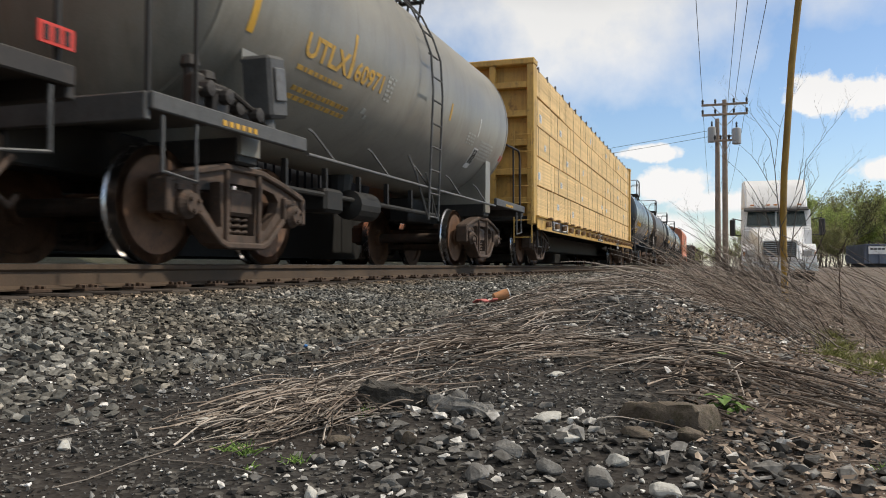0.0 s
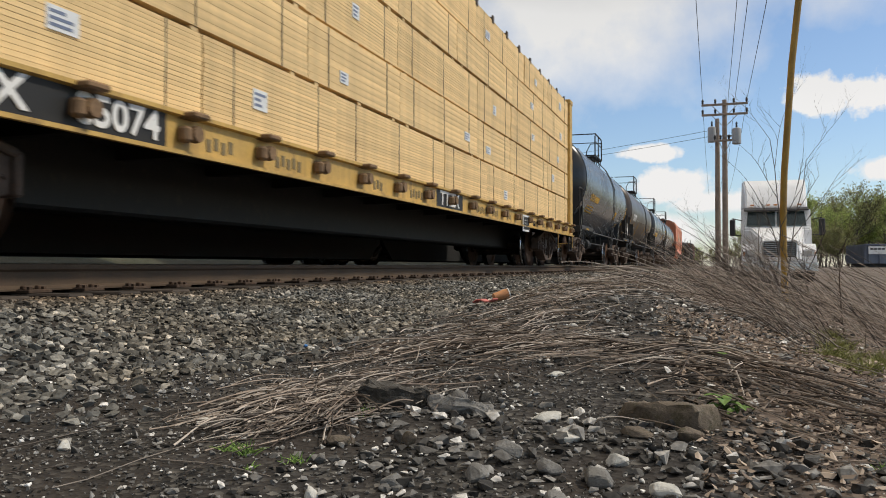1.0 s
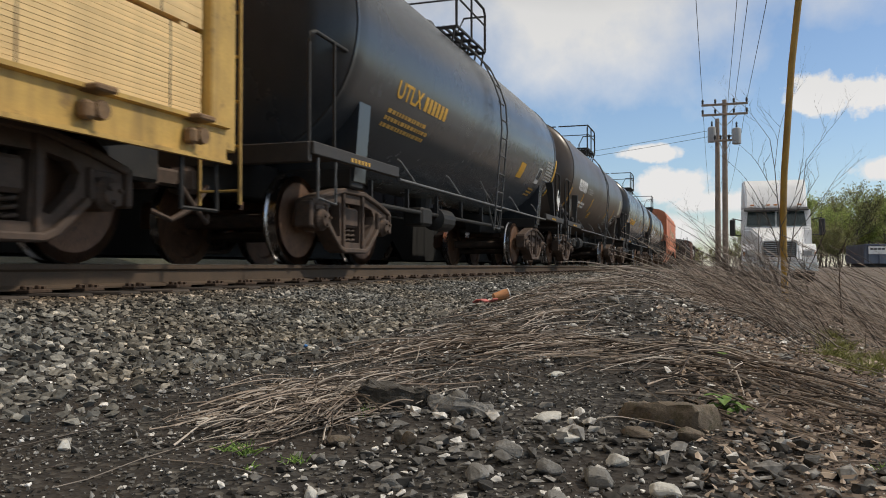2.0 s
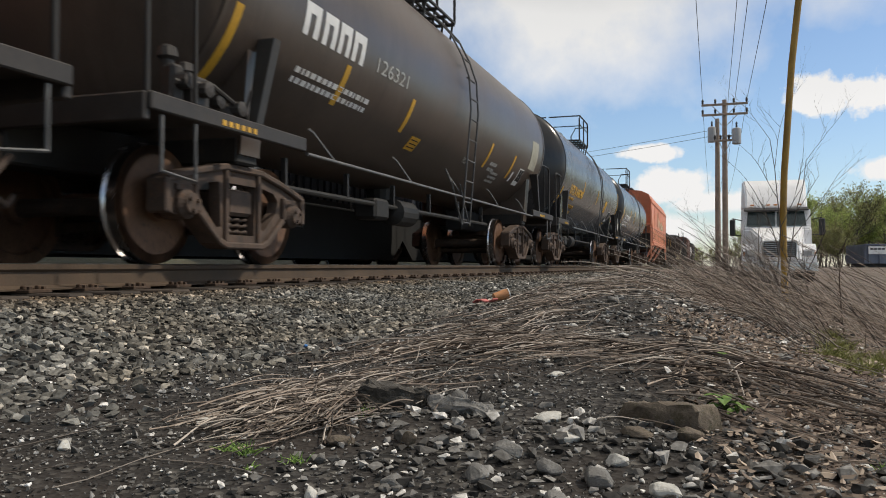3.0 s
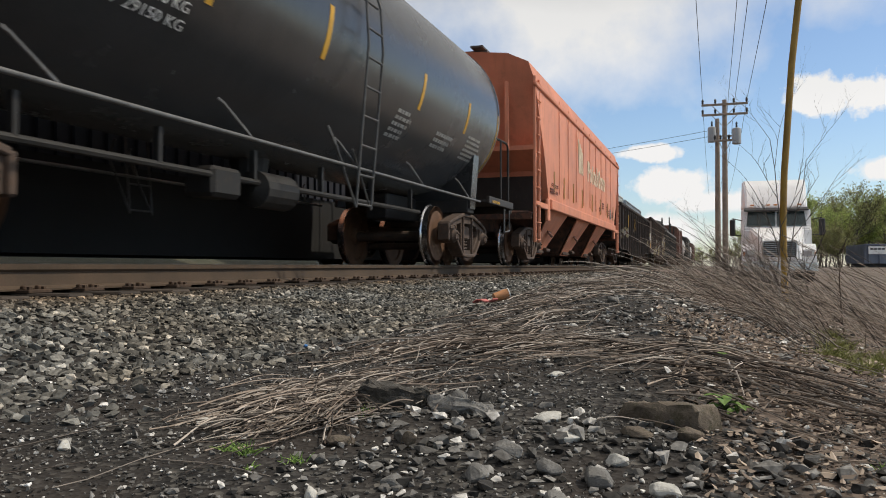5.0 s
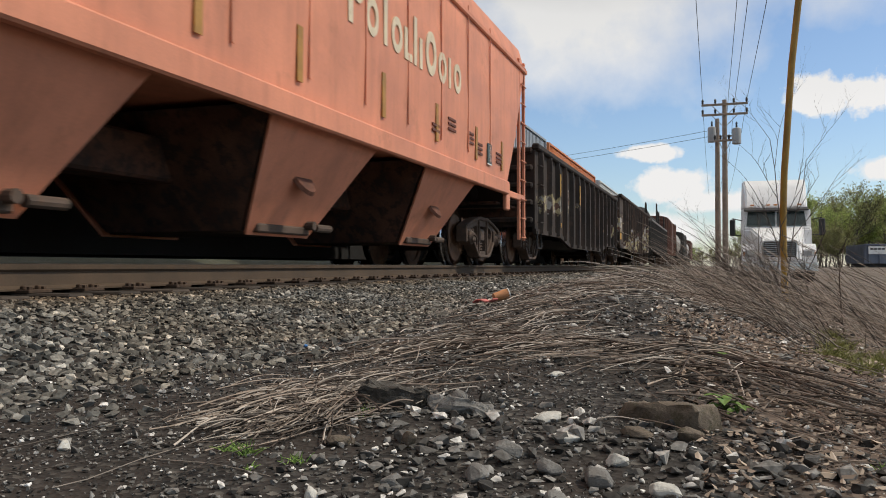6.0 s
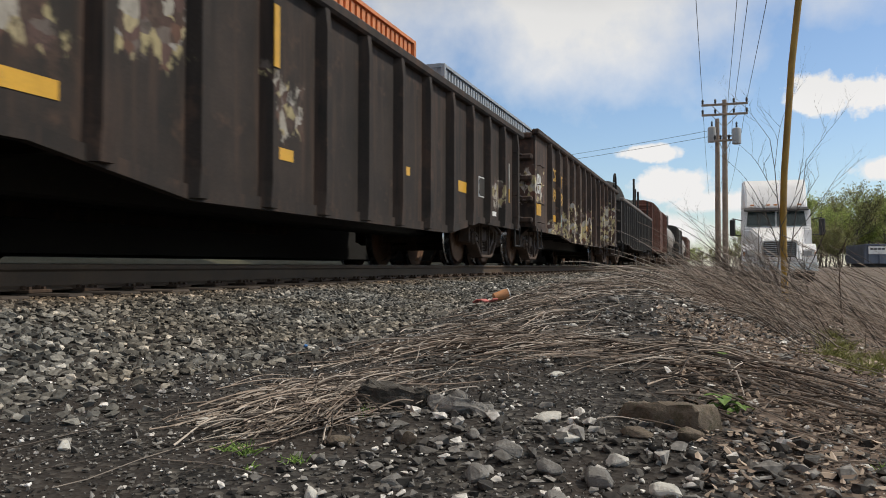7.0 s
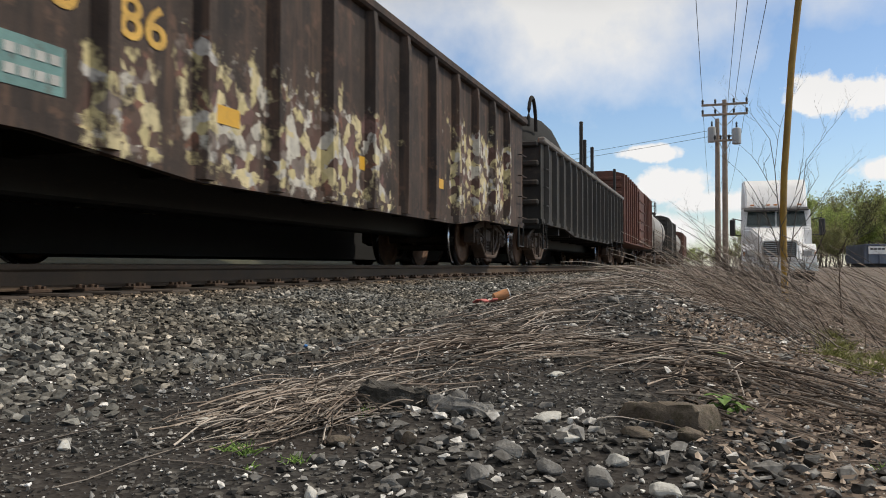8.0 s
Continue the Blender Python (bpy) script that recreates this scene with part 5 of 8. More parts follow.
def corrugated(length, height, width):
    """A container shell with ribbed side and end walls."""
    bm = bmesh.new()
    hl, hw = length / 2, width / 2
    box(bm, (0, 0, height / 2), (length - 0.12, width - 0.12, height - 0.06))
    n = int(length / 0.30)
    for side in (-1, 1):
        for k in range(n):
            x = -hl + 0.2 + (length - 0.4) * (k + 0.5) / n
            box(bm, (x, side * (hw - 0.04), height / 2), (0.17, 0.06, height - 0.25))
    for side in (-1, 1):
        for k in range(7):
            box(bm, (side * (hl - 0.05), -hw + 0.3 + k * (width - 0.6) / 6, height / 2), (0.05, 0.16, height - 0.25))
    return bm


def frame_bm(length, height, width):
    bm = bmesh.new()
    hl, hw = length / 2, width / 2
    for sx in (-1, 1):
        for sy in (-1, 1):
            box(bm, (sx * (hl - 0.06), sy * (hw - 0.05), height / 2), (0.14, 0.12, height), bevel=0.01)
    for sy in (-1, 1):
        for z in (0.07, height - 0.05):
            box(bm, (0, sy * (hw - 0.04), z), (length - 0.2, 0.09, 0.12 if z < 1 else 0.09))
    for sx in (-1, 1):
        for z in (0.07, height - 0.05):
            box(bm, (sx * (hl - 0.05), 0, z), (0.09, width - 0.2, 0.12))
    return bm


def freight_container(x, z, material, label, length=16.15, height=2.90):
    c = thing("freight_container", label, "container", "stacked containers")
    c.location = (x, YB, TOR + z)
    part("shell", corrugated(length, height, 2.50), material, c)
    part("corner_frame", frame_bm(length, height, 2.58), material, c)
    SLOW.append((c, x, YB, TOR + z))


def well_car(x):
    car = thing("well_car", "dark low-floored well car carrying stacked containers", "well car", "slow container train")
    car.location = (x, YB, TOR)
    SLOW.append((car, x, YB, TOR))
    for y in (-1.45, 1.45):
        bm = bmesh.new()
        prism(bm, [(-9.5, 0.75), (-8.6, 0.13), (8.6, 0.13), (9.5, 0.75), (9.5, 1.30), (-9.5, 1.30)], y - 0.05, y + 0.05)
        part("side_girder", bm, "tarp_black", car)
    bm = bmesh.new()
    box(bm, (0, 0, 0.17), (17.0, 2.8, 0.08))
    for s in (-1, 1):
        box(bm, (s * 9.0, 0, 1.05), (1.6, 2.0, 0.30), bevel=0.03)
    part("well_floor", bm, "black_iron", car)
    for s in (-1, 1):
        bm = bmesh.new()
        box(bm, (s * 9.6, 0, 0.55), (0.5, 2.1, 0.25), bevel=0.03)
        bolster = part("bolster", bm, "truck_iron", car)
        for y in (-1.0, 1.0):
            child("side_frame", ME_FRAME, bolster, pose(s * 9.6, y, 0))
            for k in (-0.89, 0.89):
                child("wheel", ME_WHEEL, bolster, pose(s * 9.6 + k, y * 0.8, AXLE_Z, 0, 0, 0 if y < 0 else 180))


# x of the cars at the start, 4.6 m before where they stand when the low gondolas pass
for x, top, label in ((-27.4, "box_navy", "dark blue corrugated freight container"), (-8.0, "box_navy", "dark blue corrugated freight container"),
                      (7.55, "box_orange", "orange corrugated freight container"), (26.15, "box_grey", "pale grey corrugated freight container"),
                      (43.1, "box_orange", "orange corrugated freight container"), (61.5, "box_white", "white corrugated freight container"),
                      (80.0, "box_grey", "pale grey corrugated freight container")):
    well_car(x)
    freight_container(x, 0.24, "box_navy", "dark blue corrugated freight container in the well")
    freight_container(x, 3.16, top, label)
# ---- lettering and marks on the tank cars ----
def stripe(car, wrap, x, z0, z1, w=0.10, material="yellow_mark"):
    return plate("reflector_stripe", car, material, x - w / 2, z0, w, z1 - z0, wrap=wrap, n=10, label="yellow reflective stripe")


def text_bars(car, wrap, material, x, z, w, h, rows, seed=1):
    """Writing too small to read: rows of short bars."""
    rng = random.Random(seed)
    for r in range(rows):
        zz = z + h * (rows - 1 - r) / rows
        xx = x
        while xx < x + w * rng.uniform(0.8, 1.0):
            ww = rng.uniform(0.04, 0.12)
            plate("stencil_bar", car, material, xx, zz, ww, h / rows * 0.55, wrap=wrap, n=1)
            xx += ww + 0.035


def notice(car, wrap, x, z, w, h, panes=2):
    n = plate("notice", car, "white_paint", x, z, w, h, wrap=wrap, n=4, label="white-bordered notice")
    for i in range(panes):
        pw = (w - 0.03 * (panes + 1)) / panes
        plate("notice_pane", n, "truck_black", x + 0.03 + i * (pw + 0.03), z + 0.10, pw, h - 0.13, wrap=(wrap[0] + 0.004, wrap[1]), n=4)
    return n


def placard(car, x, y, z, s=0.27, material="white_paint", post=True):
    bm = bmesh.new()
    prism(bm, [(x, z - s), (x + s * 0.7, z), (x, z + s), (x - s * 0.7, z)], y - 0.012, y + 0.0)
    pl = part("placard", bm, material, car, "diamond-shaped hazard placard")
    bm = bmesh.new()
    prism(bm, [(x, z + s * 0.2), (x + s * 0.25, z + s * 0.45), (x, z + s * 0.7), (x - s * 0.25, z + s * 0.45)], y - 0.017, y - 0.012)
    part("placard_mark", bm, "truck_black", pl)
    if post:
        bm = bmesh.new()
        tube(bm, [(x, y + 0.02, z - s), (x, y + 0.02, 1.15)], 0.018, 6)
        part("placard_post", bm, "pipe_grey", car)


def fin(car, x, s):
    """The slanted saddle stiffener that shows beside the platform."""
    bm = bmesh.new()
    loft(bm, [[(x, -1.46, 1.12), (x + s * 0.10, -1.46, 1.12), (x + s * 0.10, -1.38, 1.12), (x, -1.38, 1.12)],
              [(x - s * 0.32, -1.47, 2.02), (x - s * 0.20, -1.47, 2.02), (x - s * 0.20, -1.30, 2.02), (x - s * 0.32, -1.30, 2.02)]])
    part("saddle_stiffener", bm, "black_iron", car)


# first tank car, faded yellow
lettering("lettering", "UTLX", 0.23, "faded_yellow", tank1, (-3.26, 0, 2.10), bold=0.008, width=0.98, wrap=w1)
lettering("lettering", "160971", 0.21, "faded_yellow", tank1, (-2.22, 0, 2.10), bold=0.006, width=0.92, wrap=w1)
stripe(tank1, w1, -2.22, 2.08, 2.58, 0.06, "faded_yellow")
stripe(tank1, w1, -4.24, 2.05, 2.55, 0.10)
stripe(tank1, w1, 1.32, 2.22, 2.48, 0.06, "faded_yellow")
stripe(tank1, w1, 2.92, 2.20, 2.52, 0.03, "white_paint")
text_bars(tank1, w1, "faded_yellow", -3.28, 1.94, 0.95, 0.09, 1, 2)
text_bars(tank1, w1, "faded_yellow", -3.18, 1.62, 1.45, 0.20, 2, 3)
text_bars(tank1, w1, "label_grey", -1.18, 2.04, 0.22, 0.34, 6, 4)
text_bars(tank1, w1, "label_grey", 2.40, 2.02, 0.40, 0.22, 4, 5)
text_bars(tank1, w1, "label_grey", 3.20, 1.85, 0.80, 0.36, 6, 6)
notice(tank1, w1, 2.98, 1.62, 0.24, 0.40)
plate("red_patch", tank1, "red_paint", 4.62, 1.98, 0.16, 0.12, wrap=w1, n=3, label="small red mark")
plate("paint_blob", tank1, "label_grey", -1.55, 1.78, 0.10, 0.07, wrap=w1, n=3)
plate("paint_blob", tank1, "label_grey", -1.42, 1.72, 0.06, 0.05, wrap=w1, n=3)
# valve box and standpipe on its platform
bm = bmesh.new()
box(bm, (-4.05, -1.30, 1.60), (0.30, 0.32, 0.56), Matrix.Rotation(radians(-8), 4, "Y"), 0.03)
holder = part("card_holder", bm, "sill_grey", tank1, "grey steel card holder box")
bm = bmesh.new()
box(bm, (-4.05, -1.475, 1.62), (0.18, 0.02, 0.30), Matrix.Rotation(radians(-8), 4, "Y"), 0.01)
part("card_door", bm, "pipe_grey", holder)
bm = bmesh.new()
tube(bm, [(-4.05, -1.32, 1.14), (-4.05, -1.32, 1.40)], [0.10, 0.07], 10)
part("holder_leg", bm, "sill_grey", holder)


def valve_cluster(car, x, s):
    """Brake valves on the end platform: castings, caps, a reservoir pipe."""
    bm = bmesh.new()
    for dx, dy, w, d, h in ((0.0, 0.0, 0.22, 0.20, 0.30), (0.24, 0.05, 0.16, 0.18, 0.22), (-0.20, 0.04, 0.13, 0.16, 0.36), (0.44, -0.02, 0.20, 0.16, 0.16)):
        box(bm, (x + s * dx, -1.22 + dy, 1.19 + h / 2), (w, d, h), Matrix.Rotation(radians(8 * dx * s * 10), 4, "Z"), 0.025)
        lathe(bm, [(-0.10, 0.03), (-0.09, 0.065), (0.0, 0.07), (0.05, 0.05)], 10, "Y", (x + s * dx, -1.30 + dy, 1.22 + h * 0.55))
    for dx, h in ((0.02, 0.42), (-0.20, 0.50), (0.30, 0.30)):
        lathe(bm, [(1.19, 0.05), (1.19 + h * 0.8, 0.055), (1.19 + h * 0.85, 0.085), (1.19 + h, 0.07), (1.19 + h * 1.05, 0.02)], 10, "Z", (x + s * dx, -1.14, 0))
    tube(bm, [(x - s * 0.35, -1.25, 1.22), (x - s * 0.30, -1.28, 1.40), (x + s * 0.1, -1.34, 1.44), (x + s * 0.55, -1.36, 1.30), (x + s * 0.62, -1.36, 1.20)], 0.022, 7)
    tube(bm, [(x + s * 0.60, -1.30, 1.20), (x + s * 0.62, -1.38, 1.50)], 0.014, 6)
    part("brake_valve", bm, "sill_dark", car)


valve_cluster(tank1, -4.72, 1)
valve_cluster(tank3, -6.55, 1)
valve_cluster(tank5, -6.35, 1)
# the tank car before it: red number plate
red = plate("red_plate", tank0, "red_paint", 6.84, 1.28, 0.28, 0.13, y=-1.50, n=1, label="red plate with dark bars")
for i in range(3):
    plate("plate_bar", red, "truck_black", 6.88 + 0.08 * i, 1.30, 0.04, 0.09, y=-1.505, n=1)

# second tank car
lettering("lettering", "UTLX", 0.22, "yellow_mark", tank2, (-4.45, 0, 2.12), bold=0.005, width=0.9, wrap=w2)
for k in range(6):
    plate("number_bar", tank2, "yellow_mark", -3.45 + 0.165 * k, 2.12, 0.11, 0.20, wrap=w2, n=3)
text_bars(tank2, w2, "faded_yellow", -4.5, 1.70, 1.7, 0.30, 3, 8)
plate("yellow_patch", tank2, "yellow_mark", 2.62, 1.82, 0.42, 0.34, wrap=w2, n=4, label="yellow stencil patch")
stripe(tank2, w2, 6.0, 1.65, 2.6, 0.12)
notice(tank2, w2, 4.3, 1.85, 0.35, 0.38)
text_bars(tank2, w2, "label_grey", 5.0, 2.0, 0.8, 0.5, 7, 9)
text_bars(tank2, w2, "faded_yellow", 4.2, 1.5, 0.5, 0.25, 3, 10)
text_bars(tank2, w2, "faded_yellow", 5.0, 1.55, 0.6, 0.22, 2, 11)
placard(tank2, 6.05, -1.50, 1.62)
fin(tank2, 5.8, 1)

# third tank car, brown, with the white maker's mark in plain shapes
for i, (dx, w) in enumerate(((0, 0.34), (0.40, 0.32), (0.76, 0.30), (1.10, 0.34))):
    for a, b, z0, hh in ((0.0, 0.30, 2.24, 0.32), (0.62, 0.30, 2.24, 0.32), (0.28, 0.36, 2.46, 0.10)):
        plate("sign_block", tank3, "white_paint", -5.08 + dx + a * w, z0, b * w, hh, wrap=w3, n=4)
lettering("lettering", "126321", 0.17, "label_grey", tank3, (-3.28, 0, 2.27), width=1.0, wrap=w3)
text_bars(tank3, w3, "white_paint", -4.95, 1.76, 1.85, 0.22, 2, 12)
for x, z0, z1 in ((-6.12, 1.40, 2.2), (-3.95, 1.70, 2.18), (-1.93, 1.72, 2.20), (2.16, 1.72, 2.20), (3.92, 1.70, 2.20)):
    stripe(tank3, w3, x, z0, z1, 0.11)
plate("yellow_patch", tank3, "yellow_mark", -1.45, 1.52, 0.34, 0.22, wrap=w3, n=4, label="yellow stencil patch with dark lines")
for k in range(3):
    plate("patch_line", tank3, "truck_black", -1.41, 1.56 + 0.06 * k, 0.26, 0.015, wrap=(w3[0] + 0.004, w3[1]), n=1)
plate("white_bar", tank3, "white_paint", 4.18, 1.66, 0.10, 0.22, wrap=w3, n=3)
notice(tank3, w3, 4.62, 1.62, 0.36, 0.40)
plate("worn_panel", tank3, "pale_panel", 5.15, 2.08, 0.60, 0.62, wrap=w3, n=8, label="worn pale panel")
lettering("lettering", "PCS", 0.10, "label_grey", tank3, (1.0, 0, 1.66), width=0.22, wrap=w3)
text_bars(tank3, w3, "label_grey", 2.5, 1.70, 0.45, 0.24, 2, 13)
text_bars(tank3, w3, "label_grey", 2.85, 1.48, 0.5, 0.28, 3, 14)
fin(tank3, 5.9, 1), fin(tank3, -5.9, -1)

# fourth tank car
lettering("lettering", "UTLX", 0.25, "yellow_mark", tank4, (-4.64, 0, 2.01), bold=0.010, width=1.02, wrap=w4)
lettering("lettering", "646248", 0.23, "yellow_mark", tank4, (-3.54, 0, 2.01), bold=0.008, width=1.10, wrap=w4)
lettering("lettering", "THE TANK CAR PEOPLE", 0.08, "yellow_mark", tank4, (-4.58, 0, 1.85), width=1.0, wrap=w4)
lettering("lettering", "LD LMT   165400 LB   89 650 KG", 0.10, "yellow_mark", tank4, (-4.58, 0, 1.61), width=1.65, wrap=w4)
lettering("lettering", "LT WT    60600 LB   30 650 KG", 0.10, "yellow_mark", tank4, (-4.54, 0, 1.42), width=1.66, wrap=w4)
for x, z0, z1 in ((-5.72, 1.60, 2.1), (-2.46, 2.04, 2.54), (0.50, 2.06, 2.54)):
    stripe(tank4, w4, x, z0, z1, 0.09)
stripe(tank4, w4, 6.15, 1.60, 2.9, 0.10)
stripe(tank4, w4, 3.62, 2.05, 2.45, 0.04, "label_grey")
plate("yellow_patch", tank4, "yellow_mark", 2.62, 1.92, 0.42, 0.42, wrap=w4, n=4, label="yellow stencil patch")
notice(tank4, w4, 4.22, 1.62, 0.42, 0.44)
text_bars(tank4, w4, "label_grey", 4.95, 2.05, 1.0, 0.55, 8, 15)
text_bars(tank4, w4, "faded_yellow", 4.15, 1.38, 0.45, 0.20, 3, 16)
plate("red_patch", tank4, "red_paint", 6.08, 1.72, 0.12, 0.10, wrap=w4, n=2, label="small red sticker")
placard(tank4, 5.85, -1.50, 1.62, material="label_grey")
fin(tank4, 5.55, 1), fin(tank4, -5.7, -1)
bm = bmesh.new()
lathe(bm, [(-0.42, 0.04), (-0.40, 0.14), (-0.34, 0.21), (0.34, 0.21), (0.40, 0.14), (0.42, 0.04)], 20, "X", (6.25, -1.15, 1.46))
smooth(part("air_tank", bm, "tank_black", tank4), 40)

# fifth tank car
lettering("lettering", "GATX 234009", 0.23, "white_paint", tank5, (-4.78, 0, 2.09), bold=0.007, width=2.15, wrap=w5)
lettering("lettering", "LD LMT  198800 LB  90150 KG", 0.09, "white_paint", tank5, (-4.80, 0, 1.92), width=2.0, wrap=w5)
lettering("lettering", "LT WT   64200 LB  29150 KG", 0.09, "white_paint", tank5, (-4.78, 0, 1.77), width=2.0, wrap=w5)
for x, z0, z1, w in ((-5.60, 1.60, 2.62, 0.11), (-2.62, 2.06, 2.60, 0.09), (-0.66, 2.1, 2.66, 0.09), (2.2, 2.1, 2.6, 0.09), (4.3, 2.1, 2.6, 0.09), (6.1, 1.6, 2.7, 0.11)):
    stripe(tank5, w5, x, z0, z1, w)
text_bars(tank5, w5, "label_grey", 1.6, 1.6, 0.5, 0.45, 5, 17)
text_bars(tank5, w5, "label_grey", 3.2, 1.7, 0.7, 0.30, 3, 18)
text_bars(tank5, w5, "label_grey", 4.6, 1.7, 0.8, 0.45, 6, 19)


# ---- marks and worn paint on the gondolas ----
def wall_plate(car, material, x, z, w, h, name="paint_patch", label=""):
    return plate(name, car, material, x, z, w, h, y=-1.446, n=1, label=label)


M["teal_panel"] = paint("teal_panel", (0.14, 0.26, 0.25), 0.6, vary=0.25, scale=4, dirt=(0.10, 0.08, 0.07), dirt_amount=0.6)

# first gondola
for x, z, w, h in ((-4.86, 0.975, 0.44, 0.12), (-1.96, 0.95, 0.40, 0.11), (1.2, 1.15, 0.30, 0.11), (3.60, 1.14, 0.46, 0.17), (-5.2, 1.0, 0.25, 0.11), (5.62, 0.88, 0.26, 0.08)):
    wall_plate(gondola1, "yellow_mark" if x < 5 else "white_paint", x, z, w, h, "reflector_stripe", "yellow reflective strip")
n1 = plate("notice", gondola1, "white_paint", 4.72, 1.15, 0.36, 0.34, y=-1.452, n=1, label="white-bordered stencil notice")
plate("notice_pane", n1, "gondola_black", 4.74, 1.17, 0.32, 0.30, y=-1.458, n=1)
for x in (-5.15, -2.06):
    plate("post_stripe", gondola1, "yellow_mark", x - 0.05, 1.72, 0.09, 0.55, y=-1.565, n=1, label="worn yellow stripe on a post")
for x, z, h, mat_name in ((6.82, 1.20, 0.26, "faded_yellow"), (6.82, 1.46, 0.50, "label_grey"), (7.28, 1.20, 0.20, "faded_yellow"), (7.28, 1.40, 0.55, "label_grey")):
    plate("post_stripe", gondola1, mat_name, x, z, 0.055, h, y=-1.450, n=1, label="worn pale stripe")
# second gondola
for x, z, w, h in ((-7.68, 1.12, 0.48, 0.26), (-5.76, 1.08, 0.42, 0.16), (-3.12, 1.12, 0.48, 0.15), (-0.25, 1.06, 0.42, 0.15), (2.3, 1.1, 0.4, 0.14), (5.2, 1.1, 0.4, 0.14)):
    wall_plate(gondola2, "yellow_mark", x, z, w, h, "reflector_stripe", "yellow reflective strip")
for txt, x, z in (("CS", -5.88, 2.08), ("49", -5.90, 1.58), ("XT", -4.95, 2.0), ("58", -4.95, 1.55), ("86", -4.09, 1.52)):
    lettering("lettering", txt, 0.30, "faded_yellow", gondola2, (x, -1.446, z), bold=0.006, width=0.50)
wall_plate(gondola2, "teal_panel", -5.05, 1.0, 0.50, 0.30, "stencil_panel", "teal stencil panel with pale writing")
for k in range(2):
    for i in range(4):
        plate("stencil_bar", gondola2, "label_grey", -5.0 + 0.11 * i, 1.06 + 0.12 * k, 0.08, 0.06, y=-1.451, n=1)
lettering("lettering", "EA", 0.42, "white_paint", gondola2, (-7.62, -1.452, 1.62), bold=0.01, width=0.42)

# small yellow notices on the platform beams
for car, half in ((tank1, 4.07), (tank2, 5.14), (tank3, 5.62), (tank4, 5.27), (tank5, 5.42)):
    for s in (-1, 1):
        for k in range(6):
            plate("beam_notice", car, "yellow_mark", s * (half + 0.55) - 0.35 + 0.09 * k, 1.10, 0.05, 0.045, y=-1.492, n=1)
# ---- loose stones ----
def stone_material(name, dark, light, pale, tint=None, rare=0.84, rust=None):
    """Crushed stone: each piece its own grey, with powdery mineral grain."""
    mt = bpy.data.materials.new(name)
    mt.use_nodes = True
    nt = mt.node_tree
    N, L = nt.nodes.new, nt.links.new
    b = nt.nodes["Principled BSDF"]
    b.inputs["Roughness"].default_value = 0.85
    geo, tc = N("ShaderNodeNewGeometry"), N("ShaderNodeTexCoord")
    ramp = N("ShaderNodeValToRGB")
    el = ramp.color_ramp.elements
    el[0].position, el[0].color = 0.0, (*dark, 1)
    el[1].position, el[1].color = 1.0, (*pale, 1)
    for p, c in ((0.45, tuple(a * 0.65 + d * 0.35 for a, d in zip(dark, light))), (rare, light)):
        e = el.new(p)
        e.color = (*c, 1)
    L(geo.outputs["Random Per Island"], ramp.inputs[0])
    n = N("ShaderNodeTexNoise")
    n.inputs["Scale"].default_value, n.inputs["Detail"].default_value = 70, 6
    L(tc.outputs["Object"], n.inputs["Vector"])
    mr = N("ShaderNodeMapRange")
    mr.inputs[1].default_value, mr.inputs[2].default_value, mr.inputs[3].default_value, mr.inputs[4].default_value = 0.3, 0.7, 0.55, 1.4
    L(n.outputs["Fac"], mr.inputs[0])
    mul = N("ShaderNodeVectorMath")
    mul.operation = "SCALE"
    L(ramp.outputs[0], mul.inputs[0])
    L(mr.outputs[0], mul.inputs["Scale"])
    col = mul.outputs[0]
    if tint:
        n2 = N("ShaderNodeTexNoise")
        n2.inputs["Scale"].default_value, n2.inputs["Detail"].default_value = 0.9, 3
        L(tc.outputs["Object"], n2.inputs["Vector"])
        m2 = N("ShaderNodeMapRange")
        m2.inputs[1].default_value, m2.inputs[2].default_value, m2.inputs[4].default_value = 0.45, 0.62, 0.75
        L(n2.outputs["Fac"], m2.inputs[0])
        mx = N("ShaderNodeMix")
        mx.data_type, mx.blend_type = "RGBA", "MULTIPLY"
        L(m2.outputs[0], mx.inputs["Factor"])
        L(col, mx.inputs["A"])
        mx.inputs["B"].default_value = (*tint, 1)
        col = mx.outputs["Result"]
    if rust:
        # rust washed down from the rail
        sep = N("ShaderNodeSeparateXYZ")
        L(tc.outputs["Object"], sep.inputs[0])
        m3 = N("ShaderNodeMapRange")
        m3.inputs[1].default_value, m3.inputs[2].default_value, m3.inputs[4].default_value = rust[0], rust[1], 0.9
        L(sep.outputs[1], m3.inputs[0])
        mr3 = N("ShaderNodeMix")
        mr3.data_type, mr3.blend_type = "RGBA", "MULTIPLY"
        L(m3.outputs[0], mr3.inputs["Factor"])
        L(col, mr3.inputs["A"])
        mr3.inputs["B"].default_value = (0.80, 0.61, 0.45, 1)
        col = mr3.outputs["Result"]
    L(col, b.inputs["Base Color"])
    bp = N("ShaderNodeBump")
    bp.inputs["Strength"].default_value, bp.inputs["Distance"].default_value = 0.6, 0.003
    L(n.outputs["Fac"], bp.inputs["Height"])
    L(bp.outputs[0], b.inputs["Normal"])
    return mt


M["ballast"] = stone_material("ballast_stone", (0.044, 0.043, 0.039), (0.270, 0.264, 0.240), (0.66, 0.63, 0.57), (1.0, 0.90, 0.78), 0.92, rust=(3.25, 3.85))
M["rubble"] = stone_material("rubble_stone", (0.017, 0.015, 0.013), (0.260, 0.252, 0.238), (0.84, 0.82, 0.78), rare=0.83)


